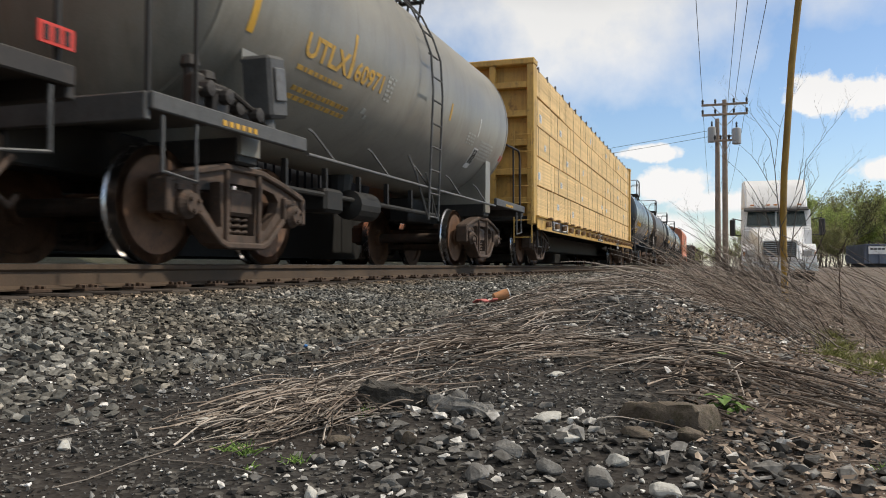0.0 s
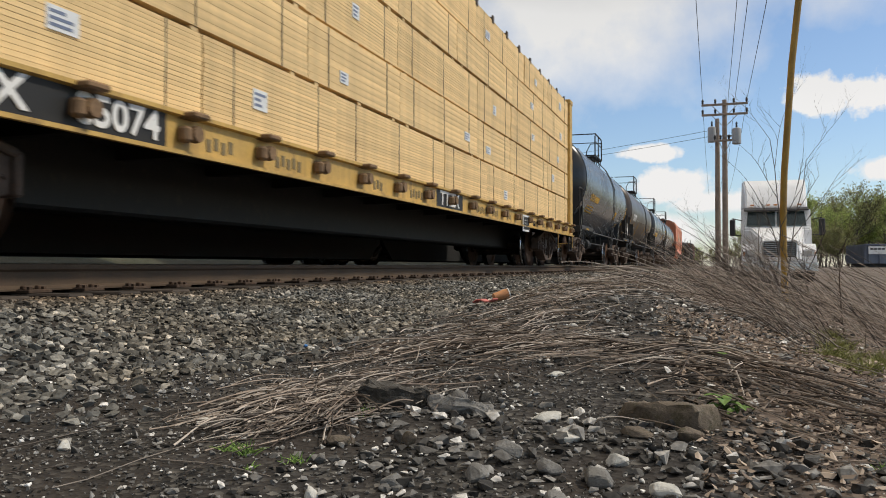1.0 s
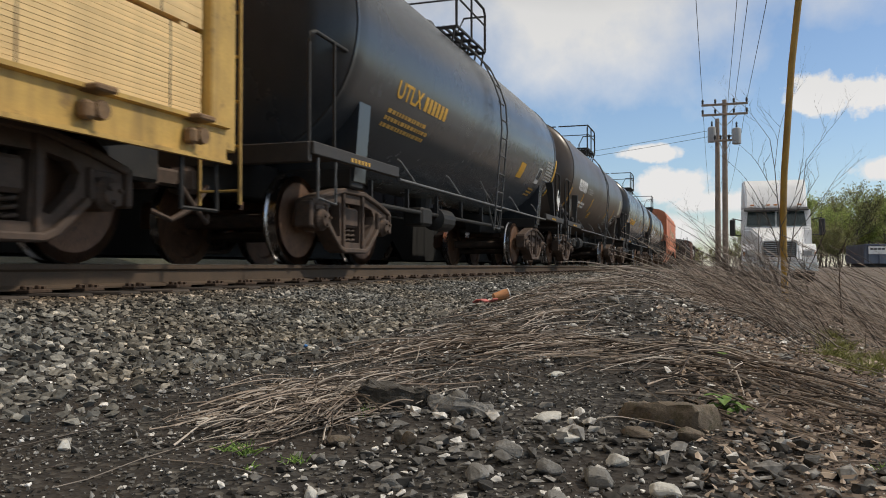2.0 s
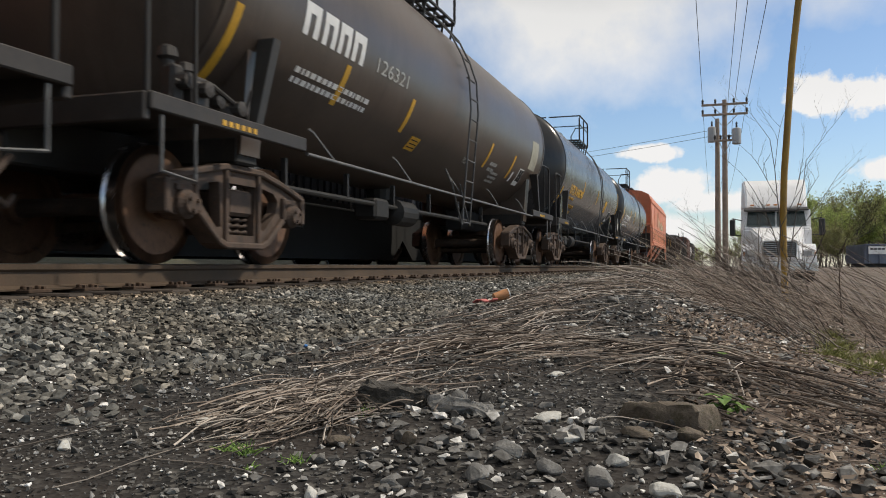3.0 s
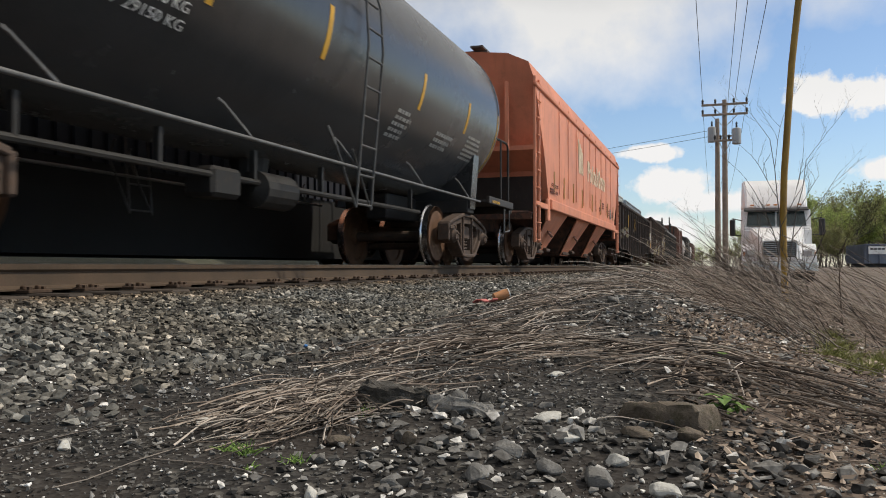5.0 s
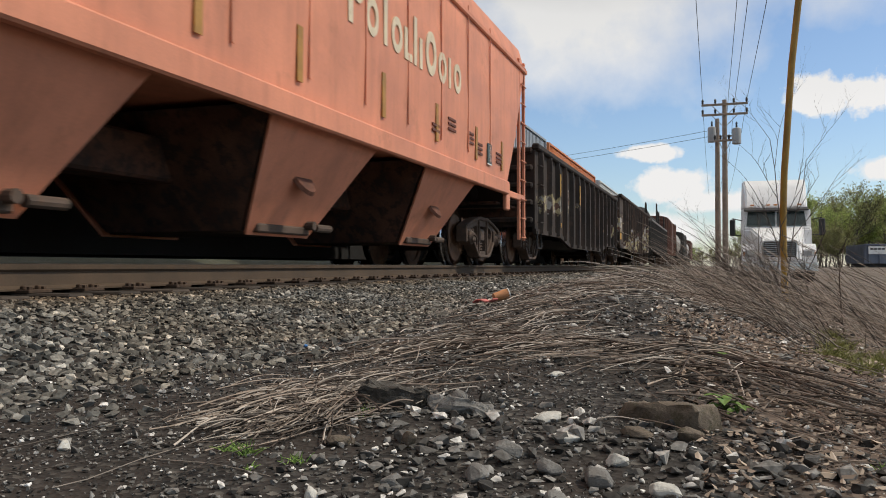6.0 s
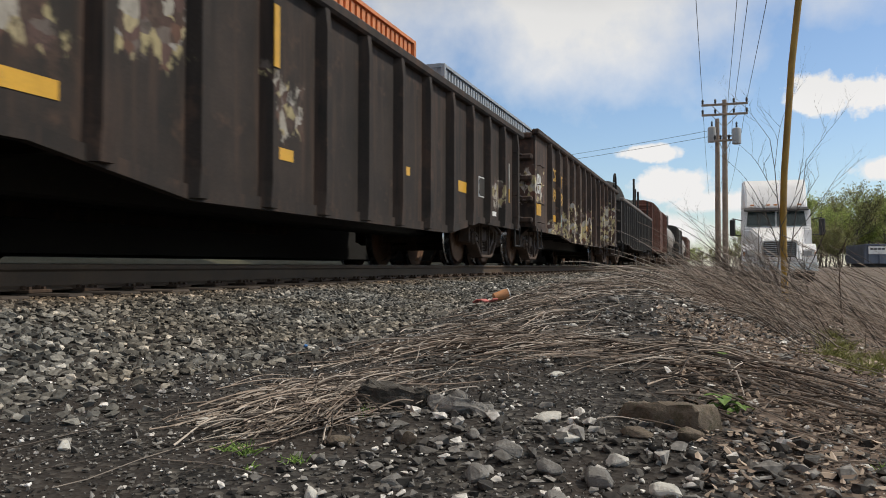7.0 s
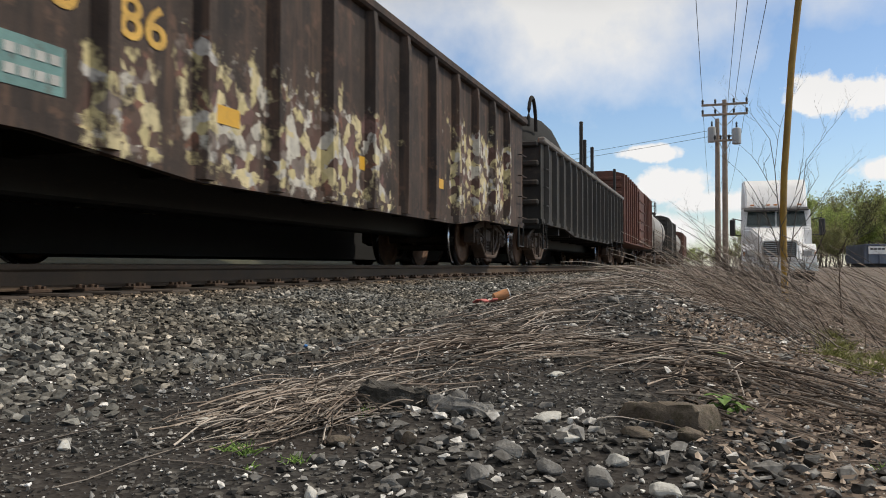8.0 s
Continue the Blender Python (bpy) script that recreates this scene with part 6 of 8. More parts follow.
def hull(points, seed):
    """An angular broken stone: the hull of random points in a squashed ball."""
    rng = random.Random(seed)
    bm = bmesh.new()
    sq = (1.0, rng.uniform(0.55, 0.95), rng.uniform(0.32, 0.68))
    for _ in range(points):
        v = Vector((rng.gauss(0, 1), rng.gauss(0, 1), rng.gauss(0, 1))).normalized() * rng.uniform(0.40, 0.52)
        bm.verts.new([a * k for a, k in zip(v, sq)])
    r = bmesh.ops.convex_hull(bm, input=bm.verts)
    inner = [g for g in r["geom_interior"] if isinstance(g, bmesh.types.BMVert)]
    bmesh.ops.delete(bm, geom=inner, context="VERTS")
    bmesh.ops.triangulate(bm, faces=bm.faces)
    bm.verts.index_update()
    vs = np.array([v.co[:] for v in bm.verts])
    fs = np.array([[v.index for v in f.verts] for f in bm.faces])
    bm.free()
    return vs, fs


def joined(name, verts, faces, material, label, category):
    me = bpy.data.meshes.new(name)
    v, f = np.concatenate(verts), np.concatenate(faces)
    me.vertices.add(len(v))
    me.vertices.foreach_set("co", v.astype(np.float32).ravel())
    me.loops.add(f.size)
    me.loops.foreach_set("vertex_index", f.astype(np.int32).ravel())
    me.polygons.add(len(f))
    me.polygons.foreach_set("loop_start", np.arange(0, f.size, f.shape[1], dtype=np.int32))
    me.update(calc_edges=True)
    me.validate()
    me.shade_flat()
    me.materials.append(M[material])
    return tagged(new(name, me), label, category, kind="stuff")


def scatter(name, shapes, spots, material, label, category, sink=0.25):
    """spots: (x, y, size). Stones sit a little in the ground, each with its own turn."""
    rng = np.random.default_rng(len(spots))
    verts, faces, base = [], [], 0
    for x, y, s in spots:
        vs, fs = shapes[rng.integers(len(shapes))]
        a, t = rng.uniform(0, math.tau), rng.normal(0, 0.35)
        ca, sa, ct, st = math.cos(a), math.sin(a), math.cos(t), math.sin(t)
        rot = np.array([[ca, -sa, 0], [sa, ca, 0], [0, 0, 1]]) @ np.array([[1, 0, 0], [0, ct, -st], [0, st, ct]])
        p = vs @ rot.T * s
        p += (x, y, ground_z(x, y) + s * (0.30 - sink) + rng.uniform(0, 0.10) * s)
        verts.append(p)
        faces.append(fs + base)
        base += len(vs)
    return joined(name, verts, faces, material, label, category)


STONES = [hull(10, i) for i in range(24)]
CHIPS = [hull(8, 100 + i) for i in range(16)]


def ballast_spots():
    rng = random.Random(3)
    out = []
    def fill(x0, x1, y0, y1, per_m2, s0, s1, keep=lambda x, y: 1.0):
        for _ in range(int((x1 - x0) * (y1 - y0) * per_m2)):
            x, y = rng.uniform(x0, x1), rng.uniform(y0, y1)
            if rng.random() < keep(x, y):
                out.append((x, y, rng.uniform(s0, s1) * rng.choice((0.7, 1, 1, 1.15))))
    edge = lambda x, y: step01(1.35, 2.15, y + 0.25 * noise.noise((x * 1.1, 0, 5)))
    fill(1.6, 9, 1.3, 3.95, 760, 0.040, 0.070, edge)
    fill(9, 20, 1.4, 3.95, 330, 0.055, 0.085, edge)
    fill(20, 60, 1.6, 3.95, 60, 0.09, 0.15, edge)
    fill(-6, 1.6, 1.5, 3.95, 120, 0.045, 0.08, edge)
    fill(0, 14, 3.95, 4.35, 260, 0.04, 0.06)
    fill(0, 14, 4.5, 6.4, 60, 0.04, 0.06)
    return out


ballast = scatter("ballast", STONES, ballast_spots(), "ballast", "grey crushed-stone ballast heaped along the track", "ballast")


def rubble_spots():
    rng = random.Random(5)
    out = []
    def fill(x0, x1, y0, y1, per_m2, s0, s1, keep=lambda x, y: 1.0):
        for _ in range(int((x1 - x0) * (y1 - y0) * per_m2)):
            x, y = rng.uniform(x0, x1), rng.uniform(y0, y1)
            if rng.random() < keep(x, y):
                out.append((x, y, rng.uniform(s0, s1) ** 1.0))
    bare = lambda x, y: 1 - 0.80 * step01(0.60, 0.95, y) * (1 - step01(1.75, 2.1, x))
    near = lambda x, y: (0.30 + 0.70 * step01(-0.05, 0.25, noise.noise((x * 2.0, y * 2.0, 9)))) * bare(x, y)
    fill(0.7, 2.6, -0.9, 2.0, 420, 0.010, 0.034, near)
    fill(1.05, 1.90, -0.55, 0.95, 640, 0.012, 0.042, bare)
    fill(1.15, 1.95, -0.40, 0.72, 170, 0.038, 0.070, near)
    fill(1.9, 3.4, -0.15, 0.65, 160, 0.020, 0.050, near)
    fill(1.3, 2.3, 1.2, 2.1, 260, 0.020, 0.045, near)
    fill(2.6, 7.5, -0.8, 1.9, 230, 0.018, 0.045, near)
    fill(2.2, 6, -0.5, 0.6, 260, 0.020, 0.05, near)
    fill(7.5, 16, -0.8, 1.9, 60, 0.03, 0.07)
    fill(-3, 0.7, -1.5, 2.2, 60, 0.02, 0.05)
    return out


def chip_spots():
    rng = random.Random(6)
    out = []
    for x0, x1, y0, y1, n, s0, s1 in ((0.8, 2.8, -0.9, 2.2, 3600, 0.005, 0.015), (2.8, 5.5, -0.6, 2.2, 1300, 0.008, 0.020)):
        for _ in range(int((x1 - x0) * (y1 - y0) * n)):
            x, y = rng.uniform(x0, x1), rng.uniform(y0, y1)
            if rng.random() < 0.55 + 0.45 * step01(-0.1, 0.2, noise.noise((x * 3.1, y * 3.1, 2))):
                out.append((x, y, rng.uniform(s0, s1) * rng.choice((0.7, 1.0, 1.3))))
    return out


scatter("rubble", [hull(11, 300 + i) for i in range(32)], rubble_spots(), "rubble", "loose dark and pale broken stones on cinder ground", "rubble", 0.2)
scatter("gravel_chips", CHIPS, chip_spots(), "rubble", "fine mixed gravel and cinder chips", "gravel", 0.1)


# ---- single stones that stand out ----
def rock(x, y, size, turn, material, label, sink=0.25, tilt=8, shape=0):
    rng = random.Random(shape)
    bm = bmesh.new()
    pts = 26
    for _ in range(pts):
        v = Vector((rng.gauss(0, 1), rng.gauss(0, 1), rng.gauss(0, 1))).normalized() * rng.uniform(0.42, 0.52)
        bm.verts.new([a * s for a, s in zip(v, size)])
    r = bmesh.ops.convex_hull(bm, input=bm.verts)
    bmesh.ops.delete(bm, geom=[g for g in r["geom_interior"] if isinstance(g, bmesh.types.BMVert)], context="VERTS")
    bmesh.ops.bevel(bm, geom=list(bm.edges), offset=min(size) * 0.05, segments=1, affect="EDGES")
    ob = part("rock", bm, material, None)
    ob.matrix_basis = pose(x, y, ground_z(x, y) + size[2] * (0.5 - sink), tilt, -tilt * 0.6, turn)
    return tagged(ob, label, "rock", "stones in the rubble")


M["pale_rock"] = paint("pale_rock", (0.56, 0.55, 0.51), 0.85, vary=0.2, scale=25, fine=180, bump=0.5, dirt=(0.30, 0.28, 0.24), dirt_amount=0.5)
M["grey_rock"] = paint("grey_rock", (0.20, 0.195, 0.185), 0.85, vary=0.3, scale=20, fine=160, bump=0.6, dirt=(0.10, 0.095, 0.085), dirt_amount=0.5)
M["dark_rock"] = paint("dark_rock", (0.050, 0.047, 0.043), 0.9, vary=0.4, scale=20, fine=160, bump=0.6, dirt=(0.13, 0.125, 0.11), dirt_amount=0.5)
M["lump_rock"] = paint("lump_rock", (0.070, 0.064, 0.056), 0.95, vary=0.5, scale=30, fine=220, bump=0.9, dirt=(0.20, 0.185, 0.16), dirt_at=0.58, dirt_amount=0.6)
M["moss_rock"] = paint("moss_rock", (0.150, 0.122, 0.094), 0.9, vary=0.35, scale=14, fine=140, bump=0.8, dirt=(0.060, 0.055, 0.030), dirt_at=0.50, dirt_amount=0.7)

for x, y, size, turn, mat_name, label in (
        (1.72, 0.30, (0.05, 0.075, 0.03), 10, "pale_rock", "pale flat stone in rubble"),
        (1.60, 0.40, (0.08, 0.06, 0.04), 70, "grey_rock", "large grey broken stone in rubble"),
        (1.47, 0.20, (0.09, 0.06, 0.045), 35, "grey_rock", "long grey broken stone in rubble"),
        (1.78, 0.16, (0.045, 0.09, 0.03), -25, "moss_rock", "tan earth-stained stone below a block"),
        (1.80, 0.05, (0.05, 0.07, 0.04), 40, "moss_rock", "earthy stone below a block"),
        (1.98, 0.62, (0.06, 0.05, 0.05), 50, "grey_rock", "grey stone resting on rubble"),
        (1.98, 0.55, (0.045, 0.04, 0.045), 80, "dark_rock", "dark stone standing on edge in rubble"),
        (1.75, 1.22, (0.075, 0.045, 0.016), 12, "pale_rock", "flat white stone on dark cinders"),
        (1.88, 0.37, (0.10, 0.05, 0.03), -60, "pale_rock", "pale elongated stone on the rubble"),
        (1.27, 0.67, (0.05, 0.03, 0.03), 30, "pale_rock", "white stone half buried in cinders"),
        (1.42, 1.35, (0.045, 0.035, 0.03), 10, "pale_rock", "pale angular stone on cinders"),
        (1.62, 0.62, (0.05, 0.022, 0.05), 70, "moss_rock", "tan stone standing on edge"),
        (1.62, 0.78, (0.075, 0.045, 0.03), 120, "moss_rock", "yellowish flat stone in rubble"),
        (1.45, 0.42, (0.07, 0.05, 0.04), 15, "grey_rock", "grey broken stone in rubble"),
        (1.52, 0.30, (0.065, 0.05, 0.04), 60, "grey_rock", "grey angular stone in rubble"),
        (1.60, 0.18, (0.055, 0.045, 0.03), 110, "pale_rock", "pale grey stone in rubble"),
        (1.36, 0.55, (0.06, 0.045, 0.035), 140, "grey_rock", "grey stone in cinders"),
        (1.44, 0.08, (0.07, 0.05, 0.035), 80, "pale_rock", "pale chunky stone in rubble"),
        (1.70, 0.50, (0.05, 0.035, 0.03), 40, "grey_rock", "dull grey stone in rubble"),
        (1.33, 0.25, (0.06, 0.05, 0.045), 25, "grey_rock", "grey stone with sharp edges"),
        (1.95, -0.16, (0.055, 0.035, 0.02), 30, "moss_rock", "tan flat stone among dry stalks"),
        (1.62, -0.30, (0.05, 0.03, 0.02), 75, "pale_rock", "pale yellowish stone among dead leaves"),
        (3.2, 0.05, (0.10, 0.06, 0.035), 100, "grey_rock", "pale grey slab on the cinder ridge"),
        (4.3, 0.50, (0.11, 0.07, 0.06), 20, "grey_rock", "grey stone on the ridge"),
        (3.1, 0.72, (0.06, 0.05, 0.06), 20, "dark_rock", "dark stone among the stalks"),
        (2.35, 0.44, (0.07, 0.025, 0.02), -40, "pale_rock", "pale flat stone among stalks")):
    rock(x, y, size, turn, mat_name, label, shape=int(x * 1000 + y * 77))


def concrete_block():
    bm = bmesh.new()
    box(bm, (0, 0, 0), (0.10, 0.21, 0.13), bevel=0.012)
    bmesh.ops.subdivide_edges(bm, edges=list(bm.edges), cuts=7, use_grid_fill=True)
    for v in bm.verts:
        for k, amp in ((14, 0.014), (45, 0.008)):
            v.co += Vector((noise.noise(v.co * k), noise.noise(v.co * k + Vector((9, 0, 0))), noise.noise(v.co * k + Vector((0, 9, 0))))) * amp
    ob = part("concrete_block", bm, "moss_rock", None)
    ob.matrix_basis = pose(1.92, 0.10, -0.380, -5, 3, -30)
    smooth(ob, 35)
    tagged(ob, "broken mossy concrete block sunk in the rubble", "block")


concrete_block()


def ragged_lump(x, y, z, size, turn, material, label, seed):
    """A broken, pitted lump with a flat-ish top."""
    bm = bmesh.new()
    box(bm, (0, 0, 0), size, bevel=0.01)
    bmesh.ops.subdivide_edges(bm, edges=list(bm.edges), cuts=6, use_grid_fill=True)
    o = Vector((seed, 0, 0))
    for v in bm.verts:
        for k, amp in ((11, 0.030), (34, 0.014), (90, 0.005)):
            v.co += Vector((noise.noise(v.co * k + o), noise.noise(v.co * k + o + Vector((9, 0, 0))), noise.noise(v.co * k + o + Vector((0, 9, 0))))) * amp
    ob = part("concrete_lump", bm, material, None)
    ob.matrix_basis = pose(x, y, z, 4, -6, turn)
    tagged(ob, label, "rock", "stones in the rubble")


ragged_lump(1.92, 0.78, ground_z(1.92, 0.78) + 0.014, (0.09, 0.16, 0.085), 8, "lump_rock", "dark mottled lump of broken concrete", 3)
ragged_lump(1.90, 0.59, ground_z(1.90, 0.59) + 0.006, (0.06, 0.15, 0.030), 14, "grey_rock", "flat grey slab beside a dark concrete lump", 11)


# ---- dry stalks ----
def stalk_material(name, a, b, shift=0.40):
    mt = bpy.data.materials.new(name)
    mt.use_nodes = True
    nt = mt.node_tree
    N, L = nt.nodes.new, nt.links.new
    s = nt.nodes["Principled BSDF"]
    s.inputs["Roughness"].default_value = 0.7
    geo, tc = N("ShaderNodeNewGeometry"), N("ShaderNodeTexCoord")
    n = N("ShaderNodeTexNoise")
    n.inputs["Scale"].default_value, n.inputs["Detail"].default_value = 30, 4
    L(tc.outputs["Object"], n.inputs["Vector"])
    add = N("ShaderNodeMath")
    add.operation = "MULTIPLY_ADD"
    L(n.outputs["Fac"], add.inputs[0])
    add.inputs[1].default_value = 0.7
    sub = N("ShaderNodeMath")
    sub.operation = "SUBTRACT"
    L(geo.outputs["Random Per Island"], sub.inputs[0])
    sub.inputs[1].default_value = shift
    L(sub.outputs[0], add.inputs[2])
    mx = N("ShaderNodeMix")
    mx.data_type = "RGBA"
    mx.clamp_factor = True
    L(add.outputs[0], mx.inputs["Factor"])
    mx.inputs["A"].default_value, mx.inputs["B"].default_value = (*a, 1), (*b, 1)
    L(mx.outputs["Result"], s.inputs["Base Color"])
    return mt


M["stalk_grey"] = stalk_material("stalk_grey", (0.030, 0.021, 0.016), (0.66, 0.58, 0.50), 0.56)
M["stalk_tan"] = stalk_material("stalk_tan", (0.050, 0.033, 0.023), (0.46, 0.37, 0.30), 0.52)
M["twig_dark"] = stalk_material("twig_dark", (0.035, 0.028, 0.025), (0.16, 0.13, 0.11))


def strand(pts, radii, n=4):
    """Vertices and quads of a thin tapering stem."""
    pts = np.asarray(pts, float)
    d = np.gradient(pts, axis=0)
    d /= np.linalg.norm(d, axis=1)[:, None] + 1e-9
    up = np.where(np.abs(d[:, 2:3]) > 0.9, np.array([[1.0, 0, 0]]), np.array([[0, 0, 1.0]]))
    a = np.cross(d, up)
    a /= np.linalg.norm(a, axis=1)[:, None] + 1e-9
    b = np.cross(d, a)
    k = np.arange(n) * math.tau / n
    ring = a[:, None] * np.cos(k)[None, :, None] + b[:, None] * np.sin(k)[None, :, None]
    v = pts[:, None] + ring * np.asarray(radii)[:, None, None]
    m = len(pts)
    f = []
    for i in range(m - 1):
        for j in range(n):
            f.append((i * n + j, i * n + (j + 1) % n, (i + 1) * n + (j + 1) % n, (i + 1) * n + j))
    return v.reshape(-1, 3), np.array(f)


def strands(name, items, material, label, category):
    verts, faces, base = [], [], 0
    for pts, radii in items:
        v, f = strand(pts, radii)
        verts.append(v)
        faces.append(f + base)
        base += len(v)
    return joined(name, verts, faces, material, label, category)


def lying(rng, x, y, head, length, r, lift, bend=0.25, n=6):
    """A stalk lying over the ground, following it loosely."""
    pts = []
    a = head
    da = rng.gauss(0, bend) / n
    tilt = rng.gauss(0, 0.05)
    for i in range(n + 1):
        s = i / n
        pts.append((x, y, ground_z(x, y) + lift * (1 + 0.6 * math.sin(3 * s + tilt * 20)) + max(-0.5 * lift, tilt * (s - 0.3) * length)))
        x += math.cos(a) * length / n
        y += math.sin(a) * length / n
        a += da + rng.gauss(0, 0.05)
    return pts, np.linspace(r, r * 0.55, n + 1)


def mat_of_stalks():
    rng = random.Random(11)
    grey, tan = [], []
    spine = [(1.75, 1.00), (2.05, 1.04), (2.6, 1.10), (3.4, 0.95), (4.5, 0.85), (6.0, 1.0), (8.0, 1.3), (11, 1.6)]
    for _ in range(2900):
        k = rng.random() ** 1.5 * (len(spine) - 1.001)
        i = int(k)
        u = k - i
        x = spine[i][0] * (1 - u) + spine[i + 1][0] * u
        y = spine[i][1] * (1 - u) + spine[i + 1][1] * u
        w = 0.07 + 0.055 * x
        y += rng.gauss(0, w)
        if noise.noise((x * 2.2, y * 6.0, 4)) < rng.uniform(-0.20, 0.30):
            continue
        head = math.atan2(spine[i + 1][1] - spine[i][1], spine[i + 1][0] - spine[i][0]) + rng.gauss(0, 0.50 + 0.05 * x) - 0.12
        if rng.random() < 0.22:
            head += rng.uniform(-1.5, 1.5)
        ln = rng.choice((rng.uniform(0.04, 0.2), rng.uniform(0.1, 0.55))) * (0.7 + 0.06 * x)
        it = lying(rng, x - math.cos(head) * ln / 2, y - math.sin(head) * ln / 2, head, ln, rng.uniform(0.0009, 0.0032) * (1 + 0.08 * x), rng.uniform(0.002, 0.030), 0.22)
        (grey if rng.random() < 0.6 else tan).append(it)
    # over the ridge and down its yard side
    for _ in range(330):
        x = rng.uniform(1.8, 8.5)
        y = ridge_y(x) + rng.uniform(-0.8, 0.35)
        head = math.radians(rng.gauss(-125, 80)) if x < 3.2 else math.radians(rng.gauss(150, 55))
        ln = rng.uniform(0.2, 0.8) if x > 3.2 else rng.uniform(0.08, 0.3)
        it = lying(rng, x, y, head, ln, rng.uniform(0.0006, 0.0019) * (1 + 0.12 * x), rng.uniform(0.002, 0.02), 0.3)
        (grey if rng.random() < 0.35 else tan).append(it)
    # a dark band of stalks lying across the ridge, between the pile and the bank
    for _ in range(300):
        u = rng.random()
        x, y = 3.15 - 0.65 * u + rng.gauss(0, 0.16), 0.95 - 0.85 * u + rng.gauss(0, 0.10)
        head = math.radians(rng.gauss(-68, 30))
        ln = rng.uniform(0.08, 0.45)
        it = lying(rng, x - math.cos(head) * ln / 2, y - math.sin(head) * ln / 2, head, ln, rng.uniform(0.001, 0.0034), rng.uniform(0.002, 0.028), 0.2)
        (grey if rng.random() < 0.45 else tan).append(it)
    # the thick loose end of the pile on the cinders
    for _ in range(420):
        x, y = rng.gauss(1.86, 0.16), rng.gauss(0.99, 0.10)
        head = math.radians(rng.gauss(-36, 34))
        ln = rng.uniform(0.07, 0.34)
        it = lying(rng, x - math.cos(head) * ln / 2, y - math.sin(head) * ln / 2, head, ln, rng.uniform(0.0010, 0.0032), rng.uniform(0.002, 0.030), 0.2)
        (grey if rng.random() < 0.7 else tan).append(it)
    # long stalks that fall over the bank
    for _ in range(80):
        u = rng.random()
        x, y = 2.95 - 1.0 * u + rng.gauss(0, 0.10), 0.10 - 0.46 * u + rng.gauss(0, 0.09)
        head = math.radians(rng.gauss(-152, 24))
        ln = rng.uniform(0.10, 0.55)
        it = lying(rng, x - math.cos(head) * ln / 2, y - math.sin(head) * ln / 2, head, ln, rng.uniform(0.0010, 0.0038), rng.uniform(0.003, 0.030), 0.15)
        (grey if rng.random() < 0.4 else tan).append(it)
    # a fan of long stalks falling towards the yard
    for _ in range(26):
        x, y = rng.uniform(2.1, 3.0), rng.uniform(-0.15, 0.22)
        it = lying(rng, x, y, math.radians(rng.gauss(-146, 14)), rng.uniform(0.20, 0.75), rng.uniform(0.0016, 0.0048), rng.uniform(0.008, 0.035), 0.15)
        (grey if rng.random() < 0.6 else tan).append(it)
    # broken bits all over the yard side of the ridge
    for _ in range(900):
        x = rng.uniform(1.3, 4.5)
        y = ridge_y(x) - rng.uniform(0.15, 1.3)
        tan.append(lying(rng, x, y, rng.uniform(0, math.tau), rng.uniform(0.03, 0.16), rng.uniform(0.0007, 0.0018), rng.uniform(0.002, 0.012), 0.3, 3))
    # few long thin stalks across the cinders
    for x, y, deg, ln in ((1.28, 1.45, -12, 0.55), (1.45, 1.42, -10, 0.5), (1.15, 1.12, -8, 0.75), (1.1, 1.3, -20, 0.5), (1.3, 0.95, -5, 0.4), (1.5, 1.0, 8, 0.5)):
        grey.append(lying(rng, x, y, math.radians(deg), ln, 0.0015, 0.010, 0.15, 10))
    # the cinder heap on the ridge stays bare

    def clear(item):
        x, y, _ = item[0][len(item[0]) // 2]
        d = ((x - 4.1) / 0.95) ** 2 + ((y - 0.10) / 0.42) ** 2 + 0.9 * noise.noise((x * 4, y * 4, 6))
        e = ((x - 2.15) / 0.42) ** 2 + ((y - 0.42) / 0.24) ** 2 + 0.6 * noise.noise((x * 6, y * 6, 8))
        if x < 1.72 and rng.random() < 0.85 or x < 3.0 and y > 1.26 + 0.10 * (x - 2.2) and rng.random() < 0.8:
            return len(item[0]) > 10
        return (d > 1 or rng.random() < 0.12) and (e > 1 or rng.random() < 0.10)
    grey, tan = [k for k in grey if clear(k)], [k for k in tan if clear(k)]
    strands("dry_stalks", grey, "stalk_grey", "flattened grey dry weed stalks strewn on the ridge", "dry stalks")
    strands("dead_grass", tan, "stalk_tan", "tan dead grass and broken stems on the ridge", "dead grass")


mat_of_stalks()


